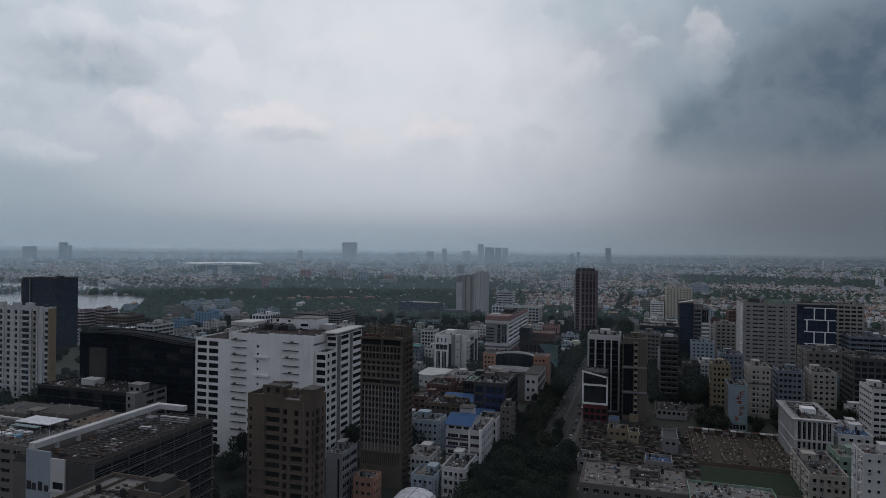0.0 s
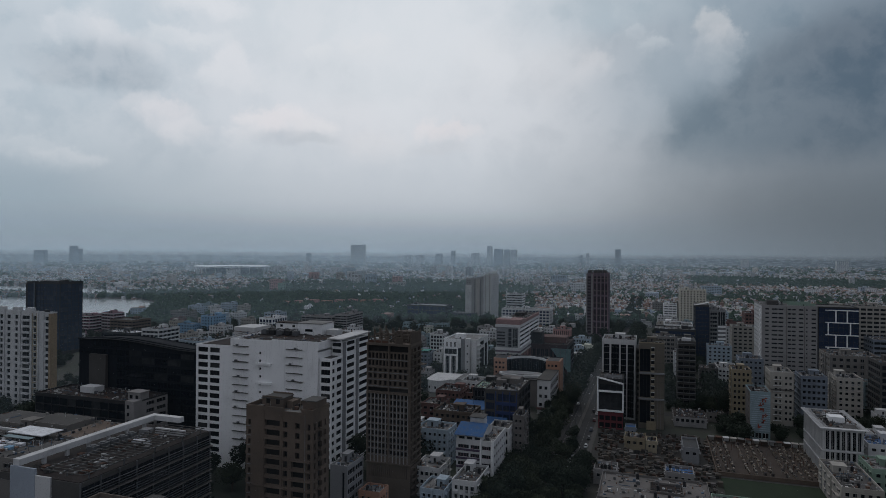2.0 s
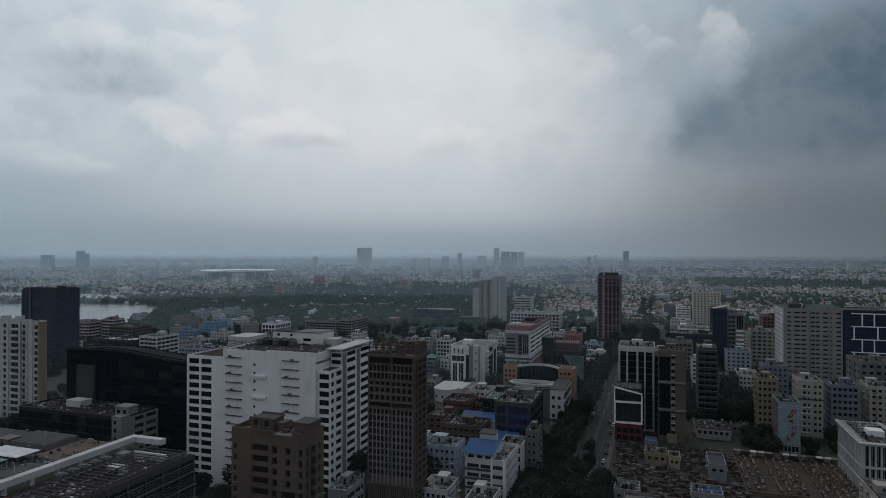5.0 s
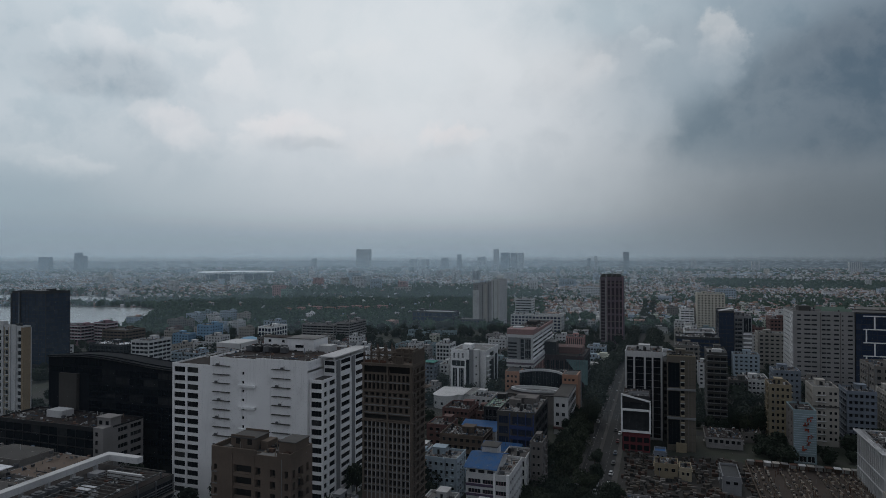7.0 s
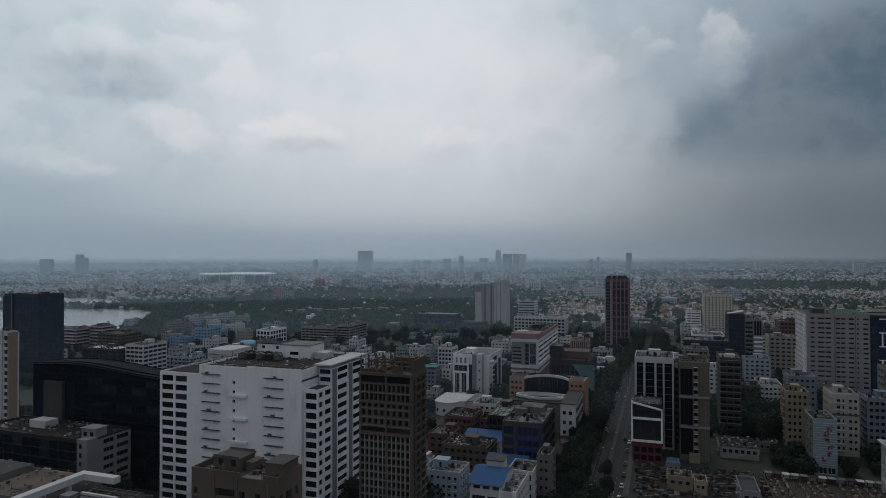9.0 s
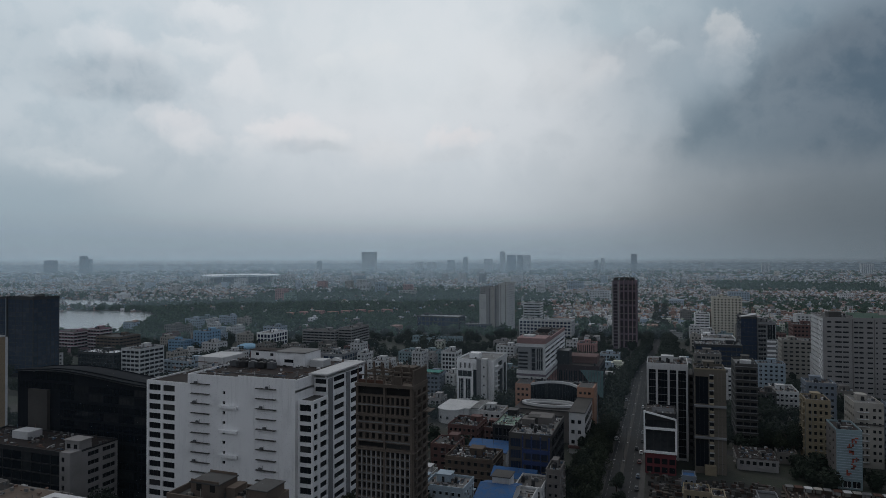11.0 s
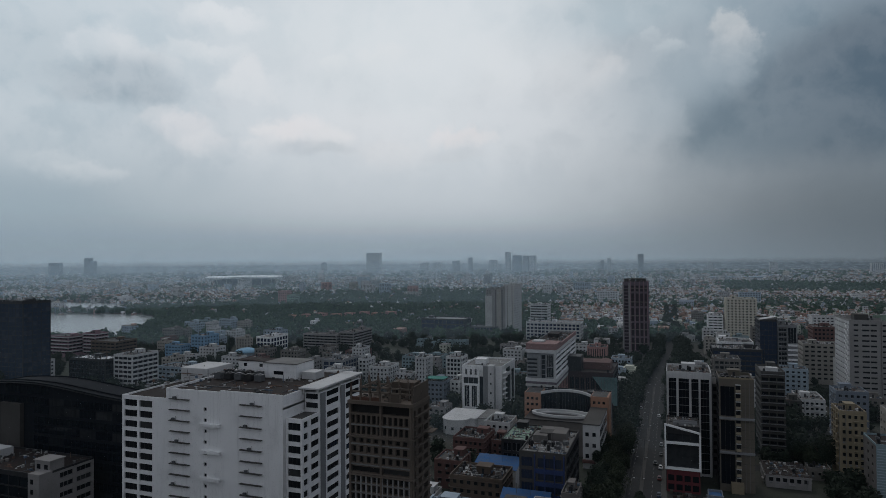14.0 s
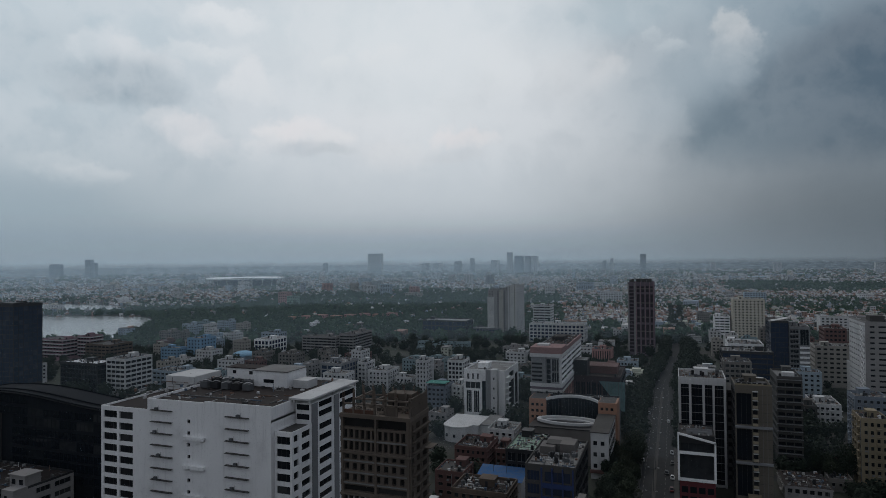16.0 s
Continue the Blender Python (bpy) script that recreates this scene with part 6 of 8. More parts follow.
def blue_roof_office():
    b = Building("blue_roofed_office", "white office with purple bands under a blue metal roof", -77.8, -62.4, 254, 276, 21.2, OFFWHITE)
    rows = floors(20.4, 3.4, 6, 1.5, 0.6)
    b.face("S", grid([(0.8, 5.2), (5.9, 9.6), (10.6, 14.2)], rows), GLASS, PURPLE, 3, 0.3)
    b.face("E", grid(even(6, 22, 0.6), rows), GLASS, OFFWHITE, 1, 0.35)
    b.finish(ROOFLIGHT, 0.8)
    b.ledges("S", [(0.0, 10.2)], [v0 - 0.9 for v0, v1 in rows], 0.35, 0.8, DEEPMAUVE, "purple_band")
    b.box("white_pier", 14.4, -0.6, 0, 15.4, 0, 22.4, WHITE)
    b.box("white_pier", 9.9, -0.6, 0, 10.4, 0, 22.4, WHITE)
    b.box("upper_storey", 0.2, 0.2, 21.2, 10.4, 18, 23.6, OFFWHITE)
    for u in (1.2, 4.4, 7.6):
        b.box("window", u, 0.12, 21.8, u + 2.2, 0.2, 23.0, GLASS)
    g = Geo()
    for z in (0.0, 0.12):
        g.quad((-0.7, -0.9, 23.6 + z), (11.2, -0.9, 23.6 + z), (11.2, 9, 26.4 + z), (-0.7, 9, 26.4 + z))
        g.quad((-0.7, 19, 23.6 + z), (11.2, 19, 23.6 + z), (11.2, 9, 26.4 + z), (-0.7, 9, 26.4 + z))
    part("blue_roof", g, BLUESHEET, b.root, "ribbed blue metal roof")
    g = Geo()
    for x in (-0.1, 10.4):
        g.quad((x, 0.2, 23.6), (x, 18, 23.6), (x, 9, 26.3), (x, 9, 26.3))
    part("gable", g, OFFWHITE, b.root)
    b.litter(149, 50)
    b.box("roof_hut", 3, 10, 24.0, 8.6, 16, 28.2, OFFWHITE)
    b.box("roof_hut_top", 2.6, 9.6, 28.2, 9.0, 16.4, 28.5, DARKCON)
    b.clutter(48, 5, False)
    m = Building("white_wing", "white gridded office wing with square dark windows", -71.5, -62.2, 281, 294, 19.5, OFFWHITE)
    rows = floors(19.2, 3.4, 5, 2.3, 0.5)
    m.face("S", grid(even(3, 9.3, 0.72, 0.2), rows), GLASS, OFFWHITE, 1, 0.4)
    m.face("E", grid(even(4, 13, 0.6), rows), GLASS, OFFWHITE, 1, 0.4)
    m.finish(ROOF, 0.6).clutter(49, 6, False)


for build in (hotel, arch_block, auditorium, curved_hall, brown_glass_block, blue_glass_office, blue_roof_office):
    build()


def blue_shed(x0, x1, y0, y1, h, rise, wall):
    root = tagged(new("blue_roofed_shed"), "low shed under a ribbed blue metal roof", "building")
    root.matrix_basis = pose(x0, y0, 0)
    w, d = x1 - x0, y1 - y0
    g = Geo()
    g.box(0, 0, 0, w, d, h)
    part("wall", g, wall, root)
    g = Geo()
    a, t = 0.6, 0.12
    for z in (0, t):
        g.quad((-a, -a, h + z), (w + a, -a, h + z), (w + a, d * 0.75, h + rise + z), (-a, d * 0.75, h + rise + z))
        g.quad((-a, d + a, h + z), (w + a, d + a, h + z), (w + a, d * 0.75, h + rise + z), (-a, d * 0.75, h + rise + z))
    part("roof", g, BLUESHEET, root, "ribbed blue metal roof")
    for x in (w * 0.3, w * 0.6):
        g = Geo()
        g.tube((x, d * 0.4, h), (x, d * 0.4, h + rise + 2.6), 0.08)
        part("vent_pipe", g, METAL, root)


blue_shed(-106, -88.5, 338, 352, 12.6, 2.2, OFFWHITE)
blue_shed(-83.3, -67.8, 295.5, 302, 17.2, 2.2, OFFWHITE)
simple("grey_tower_block", "narrow grey weathered flats with small windows", -62.0, -57.0, 288, 299, 23.5, CONCRETE, 2, 4, 3.2, 1.2, 0.45, seed=50, clut=3)
simple("old_house", "light blue weathered flats with balconies", -104.5, -89.5, 280, 293, 16.2, LIGHTBLUE, 6, 4, 3.1, 1.3, 0.45, None, ROOFLIGHT, 51, 6)
simple("old_house", "pale blue weathered house with flat roof", -114.5, -105.5, 284, 296, 14.0, LIGHTBLUE, 3, 4, 3.1, 1.3, 0.45, None, None, 52, 3)
simple("old_house", "white flats with green stains", -93, -82, 246, 260, 11.0, OFFWHITE, 5, 4, 3.2, 1.6, 0.6, None, ROOFLIGHT, 53, 5)
simple("old_house", "pale blue house with water tanks", -83.3, -74.0, 227.0, 240, 10.2, LIGHTBLUE, 4, 4, 3.1, 1.3, 0.5, None, ROOFLIGHT, 54, 5)
simple("old_house", "white corner house with square windows", -72.5, -63.2, 231.5, 250, 13.0, OFFWHITE, 4, 5, 3.3, 1.7, 0.55, None, None, 55, 5)
simple("brick_house", "red-brown low flats with pale balconies", -129, -113.5, 378, 398, 11.2, REDBROWN, 6, 5, 3.0, 1.4, 0.5, None, ROOFRED, 56, 6, hoods=True)
simple("brick_house", "red-brown low house with flat roof", -112, -101, 386, 400, 9.0, REDBROWN, 4, 4, 3.0, 1.4, 0.5, None, ROOFRED, 57, 4)
simple("brick_house", "long brown rendered house with terrace clutter", -108.6, -88.0, 315, 331, 15.6, BROWN, 7, 5, 3.2, 1.4, 0.5, None, ROOFRED, 58, 12, hoods=True)
simple("steel_frame_hall", "dark hall with a white portal and green glass roof", -97.5, -84.5, 350, 376, 21.0, DARKPANEL, 3, 5, 4.5, 3.4, 0.8, BLACKGLASS, GREENPAINT, 59, 3, parapet=0.5)
simple("white_block", "low white annex with roof plant", -123, -109, 412, 428, 11.0, OFFWHITE, 4, 5, 3.2, 1.4, 0.5, None, ROOFLIGHT, 60, 8)
simple("pink_block", "pink block with vertical window strips", -103.5, -86, 690, 708, 14.0, PINK, 8, 5, 12.0, 9.5, 0.45, None, None, 61, 3)
simple("red_block", "low red-brown block with flat roof", -98, -77.5, 633, 648, 9.2, REDBROWN, 6, 4, 3.0, 1.5, 0.6, None, ROOFRED, 62, 4)
simple("white_house", "pale blue and white low block", -79, -62, 658, 674, 9.4, LIGHTBLUE, 6, 4, 3.1, 1.6, 0.6, None, ROOFLIGHT, 63, 4)
simple("long_white_office", "long white office with glazed bays", -193, -129, 834, 862, 20.6, OFFWHITE, 14, 6, 4.0, 2.4, 0.7, BLUEGLASS, ROOFLIGHT, 64, 10)
simple("tiered_office", "white tiered block with dark strip windows", -220, -195, 985, 1010, 30.0, OFFWHITE, 3, 3, 3.8, 1.6, 0.95, None, None, 65, 5, hoods=True)
simple("dark_pavilion", "wide dark glazed institute with a flat roof", -339, -280, 862, 892, 18.6, DARKPANEL, 10, 5, 6.0, 4.8, 0.9, BLUEGLASS, METAL, 66, 3)
simple("long_shed", "long grey shed by the institute", -274, -240, 872, 890, 9.0, METAL, 8, 4, 4.0, 2.0, 0.7, BLUEGLASS, ROOFLIGHT, 67, 2, room=False)


def twin_tower():
    b = Building("apartment_tower", "tall pale apartment tower in beige and white strips", -257, -231, 884, 918, 57.0, GREIGE)
    rows = floors(57, 3.1, 17, 1.5, 1.0)
    b.face("S", grid([(2, 3.4), (5, 6.4), (12.4, 14.0), (17.2, 18.0), (21.0, 22.6)], rows), GLASS, OFFWHITE, 1, 0.35)
    b.face("E", grid(even(6, 34, 0.5), rows), GLASS, OFFWHITE, 1, 0.35)
    b.finish(ROOF, 1.2).clutter(68, 5)
    b.box("beige_bay", -0.5, -1.2, 0, 8.5, 0, 49.0, PALE)
    b.box("white_bay", 15.0, -1.4, 0, 20.5, 0, 58.0, CREAM)
    c = Building("apartment_tower", "tall grey-brown apartment tower with white flank", -230.5, -219, 882, 926, 62.5, PALE)
    rows = floors(62.5, 3.1, 19, 1.5, 1.0)
    c.face("S", grid([(2, 3.2), (8.4, 9.6)], rows), GLASS, OFFWHITE, 1, 0.35)
    c.face("E", grid(even(8, 44, 0.5), rows), GLASS, OFFWHITE, 1, 0.35, wall=OFFWHITE)
    c.finish(ROOF, 1.2).clutter(69, 4)


def maroon_tower():
    b = Building("maroon_tower", "tall maroon ribbed office tower with a pale window strip", -75.5, -51.0, 760, 790, 72.0, MAROON)
    rows = floors(70, 3.5, 19, 2.4, 1.0)
    b.face("S", grid([(1.0, 5.2)], rows) + grid([(8.0, 10.8), (12.4, 15.2), (16.8, 19.6), (21.0, 23.4)], [(3.0, 16.0), (18.0, 31.0), (33.0, 46.0), (48.0, 61.0), (63.0, 69.0)]), MAUVEGLASS, BEIGE, None, 0.5)
    b.face("E", grid(even(6, 30, 0.6), rows), BLUEGLASS, MAROON, 1, 0.4)
    b.finish(ROOF, 1.0)
    for u in (7.2, 11.4, 15.8, 20.0, 23.6):
        b.box("rib", u, -0.9, 0, u + 0.6, 0, 73.5, PURPLE)
    b.box("pale_pier", 5.4, -0.7, 0, 7.0, 0, 72.0, GREIGE)
    b.box("pale_pier", -0.5, -0.7, 0, 0.9, 0, 71.0, GREIGE)
    for i in range(5):
        z = 66 - i * 14.0
        b.box("belt", 7.0, -0.8, z, 24.5, 0, z + 0.8, BEIGE)
    for u in (1.0, 7.5, 13.0, 18.0):
        b.box("roof_turret", u, 4, 72.0, u + 4.2, 12, 75.6, DARKCON)
    b.box("roof_slab", 3, 3, 75.6, 22, 13, 76.2, DARKCON)


twin_tower()
maroon_tower()


# ---- east side of the road ----
def striped_office():
    b = Building("striped_office", "tall dark glass office with white vertical fins", -31.2, -12.2, 394, 416, 45.3, OFFWHITE)
    us = [(1.0, 4.2), (5.2, 9.6), (10.6, 13.6), (14.4, 18.0)]
    b.face("S", [(u0, u1, 1.0, 43.2) for u0, u1 in us], BLACKGLASS, DARKPANEL, 2, 0.6)
    b.face("W", grid(even(6, 22, 0.5), floors(44, 3.5, 12, 1.8)), GLASS, OFFWHITE, 1, 0.3)
    b.face("E", grid(even(6, 22, 0.5), floors(44, 3.5, 12, 1.8)), GLASS, OFFWHITE, 1, 0.3)
    b.finish(ROOF, 1.0)
    for u in (0.1, 4.4, 9.8, 13.8, 18.2):
        b.box("fin", u, -0.7, 0, u + 0.62, 0, 45.3, OFFWHITE)
    for u0, u1 in us:
        for i in range(12):
            b.box("transom", u0, 0.42, 3.0 + 3.5 * i, u1, 0.56, 3.16 + 3.5 * i, GREYPANEL)
    b.clutter(81, 9)
    b.litter(181, 60)
    b.box("east_wing", 19.2, 3, 0, 22.4, 20, 41.0, DARKCON, "dark concrete service wing")
    for i in range(11):
        b.box("window", 19.8, 2.94, 3 + 3.5 * i, 21.6, 3.0, 4.8 + 3.5 * i, GLASS)


def framed_glass():
    b = Building("framed_glass_office", "dark glass box office in thick white frames over a red podium", -31.5, -18.2, 370.5, 388, 27.0, DARKPANEL)
    b.face("S", [(0.6, 12.7, 9.6, 20.2)] + [(0.6, 12.7, 21.2, 24.2)], BLACKGLASS, DARKPANEL, 3, 0.3)
    b.face("W", grid([(1, 16.5)], [(9.6, 14.5), (15.5, 20.2)]), BLACKGLASS, DARKPANEL, 4, 0.2)
    b.finish(ROOF, 0.6)
    W = 13.3
    b.box("white_frame", -0.5, -1.6, 9.6, W + 0.4, 0, 10.4, WHITE)
    b.box("white_frame", -0.5, -1.6, 20.2, W + 0.4, 0, 21.0, WHITE)
    b.box("white_frame", -0.5, -1.6, 10.4, 0.3, 0, 20.2, WHITE)
    b.box("white_frame", W - 0.4, -1.6, 10.4, W + 0.4, 0, 20.2, WHITE)
    g = Geo()
    for x0, x1, z0, z1 in ((-0.5, W + 0.4, 28.6, 25.6),):
        g.quad((x0, -1.6, z0), (x1, -1.6, z1), (x1, -1.0, z1), (x0, -1.0, z0))
        g.quad((x0, -1.6, z0 - 0.8), (x1, -1.6, z1 - 0.8), (x1, -1.6, z1), (x0, -1.6, z0))
    part("sloping_cornice", g, WHITE, b.root)
    b.box("white_frame", -0.5, -1.6, 21.0, 0.1, 0, 28.0, WHITE)
    b.box("white_frame", W - 0.2, -1.6, 21.0, W + 0.4, 0, 25.4, WHITE)
    b.box("roof_fin", 3, 4, 27, 12.6, 4.4, 28.2, GREYPANEL)
    b.box("roof_fin", 3, 7, 27, 12.6, 7.4, 28.4, GREYPANEL)
    b.litter(82, 50)
    b.box("red_podium", 0.2, -0.6, 0, W, 0, 9.4, SIGNRED)
    for i in range(4):
        b.box("window", 0.8 + 3.2 * i, -0.68, 1.0, 3.2 + 3.2 * i, -0.6, 3.4, GLASS)
        b.box("window", 0.8 + 3.2 * i, -0.68, 4.8, 3.2 + 3.2 * i, -0.6, 7.2, GLASS)


def balcony_tower():
    b = Building("balcony_tower", "slim tower, dark glass beside beige balconies, yellow base", -10.2, 3.2, 378, 396, 46.0, OLIVE)
    b.face("S", [(0.5, 6.0, 3.0 + 14.2 * k, 15.4 + 14.2 * k) for k in range(3)], BLACKGLASS, DARKPANEL, 2, 0.4)
    b.face("W", grid(even(5, 18, 0.7), floors(45, 3.5, 12, 2.4)), BLACKGLASS, DARKPANEL, 1, 0.3, wall=DARKPANEL)
    b.face("E", grid(even(4, 18, 0.4), floors(45, 3.5, 12, 1.5)), GLASS, BEIGE, 1, 0.3)
    b.finish(ROOF, 1.0)
    for i in range(12):
        z = 3.2 + 3.5 * i
        b.box("balcony", 6.4, -1.1, z, 8.2, 0, z + 0.9, TAN)
        b.box("balcony_slab", 6.3, -1.2, z + 2.9, 8.3, 0, z + 3.1, OFFWHITE)
        b.box("balcony_opening", 6.5, -0.05, z + 0.9, 8.1, -0.01, z + 2.9, GLASS)
        b.box("wall_joint", 8.6, -0.06, z + 1.6, 13.2, 0, z + 1.7, DARKCON)
    for u in (9.9, 11.5):
        b.box("wall_rib", u, -0.12, 0, u + 0.16, 0, 45.6, BEIGE)
    for u in range(6):
        b.box("roof_tank", 1.0 + 1.9 * u, 1.4, 46.1, 2.3 + 1.9 * u, 2.7, 47.9, BLACKTANK)
    for z in (16.0, 30.2):
        b.box("belt", 0, -1.3, z, 13.4, 0, z + 0.8, GREYPANEL)
    b.box("yellow_base", 4.2, -2.4, 0, 9.0, 0, 4.2, YELLOW)
    b.clutter(83, 8)
    b.box("roof_rail", 0.2, 0.2, 47.0, 13.2, 0.4, 47.5, YELLOW)


def dark_slab():
    b = Building("charcoal_flats", "charcoal flats tower with thin pale floor lines", 11.8, 22.4, 430, 452, 41.5, DARKCON)
    b.face("S", grid(even(3, 10.6, 0.85, 0.3), floors(40.5, 3.4, 12, 1.7)), BLACKGLASS, DARKPANEL, 1, 0.5)
    b.face("W", grid(even(6, 22, 0.7), floors(40.5, 3.4, 12, 2.0)), BLACKGLASS, DARKPANEL, 1, 0.3)
    b.finish(ROOFLIGHT, 1.0)
    b.ledges("S", [(0.0, 10.6)], [40.8 - 3.4 * i for i in range(12)], 0.7, 0.22, GREYPANEL, "floor_line")
    b.ledges("S", [(0.0, 10.6)], [39.4 - 3.4 * i for i in range(12)], 0.35, 0.5, DARKCON, "balcony_wall")
    b.clutter(84, 4)
    b.box("white_roof_tank", 3, 4, 41.6, 8, 8, 43.6, OFFWHITE)


def navy_offices():
    b = Building("navy_office", "navy glass office slab with a sloping top", 33.0, 44.5, 612, 640, 50.4, DARKPANEL)
    b.face("S", grid(even(4, 11.5, 0.94, 0.2), floors(50, 3.5, 14, 3.2, 0.4)), BLUEGLASS, DARKPANEL, None, 0.12)
    b.face("W", grid(even(6, 28, 0.9), floors(50, 3.5, 14, 3.2, 0.4)), BLUEGLASS, DARKPANEL, None, 0.12)
    b.finish(ROOF, 0.8)
    g = Geo()
    g.quad((-0.4, -0.5, 50.8), (11.5, -0.5, 53.4), (11.5, 10, 53.4), (-0.4, 10, 50.8))
    g.quad((11.5, -0.5, 50.8), (11.5, -0.5, 53.4), (11.5, 10, 53.4), (11.5, 10, 50.8))
    part("sloping_roof", g, OFFWHITE, b.root)
    c = Building("grey_office", "grey office with open floors and white louvres", 44.8, 57.5, 610, 636, 46.5, GREYPANEL)
    c.face("S", grid([(0.4, 5.6)], floors(46, 3.5, 13, 2.2)) + [(6.6, 12.2, 34.5, 45.6)] + grid([(6.6, 12.2)], floors(34, 3.5, 9, 1.6)), BLACKGLASS, OFFWHITE, 2, 0.4)
    c.finish(ROOF, 1.0)
    c.ledges("S", [(0.0, 6.0)], [45.6 - 3.5 * i for i in range(13)], 1.2, 0.2, DARKCON, "floor_slab")
    c.ledges("S", [(6.4, 12.6)], [32.0 - 3.5 * i for i in range(9)], 0.4, 1.5, WHITE, "white_louvre")
    c.clutter(85, 6)


def big_office():
    b = Building("panelled_office", "wide beige panelled office with short strip windows and antennas", 77.0, 115.0, 552, 590, 56.5, GREIGE)
    rows = floors(55.5, 3.3, 16, 1.1, 0.6)
    b.face("S", grid([(2.5, 5.0), (7.0, 11.0), (11.6, 15.0), (18.0, 20.4), (20.9, 23.4), (25.5, 28.6), (30.4, 31.4), (34.0, 37.0)], rows), GLASS, GREIGE, 1, 0.35)
    b.face("W", grid(even(8, 38, 0.6), rows), GLASS, OFFWHITE, 1, 0.4, wall=OFFWHITE)
    b.finish(ROOF, 1.0)
    for i in range(14):
        g = Geo()
        z = 1.5 + i * 3.8
        g.tube((-0.6, 1.0, z), (-0.6, 10.0, z + 3.8), 0.16, 0.16, 4)
        g.tube((-0.6, 10.0, z), (-0.6, 1.0, z + 3.8), 0.16, 0.16, 4)
        part("cross_brace", g, WHITE, b.root)
    b.box("string_course", 17.0, -0.3, 0, 17.4, 0, 56.5, CONCRETE)
    b.box("string_course", 29.2, -0.3, 0, 29.6, 0, 56.5, CONCRETE)
    b.box("green_screen", 18, 2, 57.5, 37, 2.3, 59.4, GREENPAINT)
    b.box("green_screen", 18, 20, 57.5, 37, 20.3, 59.4, GREENPAINT)
    b.box("plant_room", 6, 14, 56.5, 14, 22, 60.0, DARKCON)
    b.clutter(86, 12, False)
    for x in (4, 15, 24, 33):
        g = Geo()
        g.tube((x, 3, 56.5), (x, 3, 62.0), 0.07)
        part("antenna", g, METAL, b.root)


def navy_frame_office():
    b = Building("navy_office", "navy glass office with white frame pattern", 115.6, 142.0, 552, 580, 56.8, DARKPANEL)
    b.face("S", grid(even(8, 26.4, 0.97, 0.2), floors(56.5, 3.6, 15, 3.4, 0.3)), BLUEGLASS, DARKPANEL, None, 0.12)
    b.finish(ROOF, 0.6)
    for i in range(5):
        z = 54.5 - i * 9.2
        b.box("white_band", 4.5, -0.5, z, 26.2, 0, z + 0.7, WHITE)
        for x in ((11.0, 18.4) if i % 2 == 0 else (6.0, 20.5)):
            b.box("white_post", x, -0.5, z - 8.5, x + 0.8, 0, z, WHITE)


for build in (striped_office, framed_glass, balcony_tower, dark_slab, navy_offices, big_office, navy_frame_office):
    build()


def sign_tower():
    b = Building("sign_block", "pale teal slab with a red sign of faded marks", 45.6, 55.2, 376.5, 394, 24.2, TEAL)
    b.face("S", [(0.8, 2.0, 0.6, 3.4), (2.6, 5.4, 0.6, 3.4), (6.0, 8.8, 0.6, 3.4)], GLASS, WHITE, 1, 0.3)
    b.face("W", grid([(4.0, 6.0), (10.0, 12.0)], floors(24, 3.3, 7, 1.4)), GLASS, CONCRETE, 1, 0.3, wall=CONCRETE)
    b.finish(ROOFRED, 0.8)
    for i in range(18):
        z = 4.6 + i * 1.08
        b.box("louvre", 0.2, -0.12, z, 9.4, 0, z + 0.25, LIGHTBLUE)
    r = random.Random(2)
    for i, x0 in enumerate((5.6, 3.9, 4.0, 5.8, 5.4, 3.6)):
        for k in range(9):
            x, z = x0 + 0.62 * r.randrange(4), 19.6 - i * 2.75 + 0.6 * r.randrange(4)
            b.box("sign_mark", x, -0.3, z, x + 0.6, -0.12, z + 0.56, REDMARK)
    b.clutter(91, 6, False)


def white_balconies():
    b = Building("white_flats", "cream-white flats with balconies and small windows", 60.5, 72.2, 410, 428, 29.2, CREAM)
    rows = floors(28.6, 3.3, 8, 1.4)
    b.face("S", grid([(2.2, 3.6), (4.6, 5.4), (7.4, 8.6), (9.6, 10.8)], rows), GLASS, OFFWHITE, 1, 0.3)
    b.face("W", grid(even(5, 18, 0.45), rows), GLASS, OFFWHITE, 1, 0.3)
    b.finish(ROOFLIGHT, 0.9)
    b.ledges("S", [(1.2, 5.8)], [v0 - 0.5 for v0, v1 in rows], 1.0, 0.16, OFFWHITE, "balcony")
    b.box("belt", 0, -0.8, 20.0, 11.7, 0, 20.5, DARKCON)
    b.clutter(92, 7)


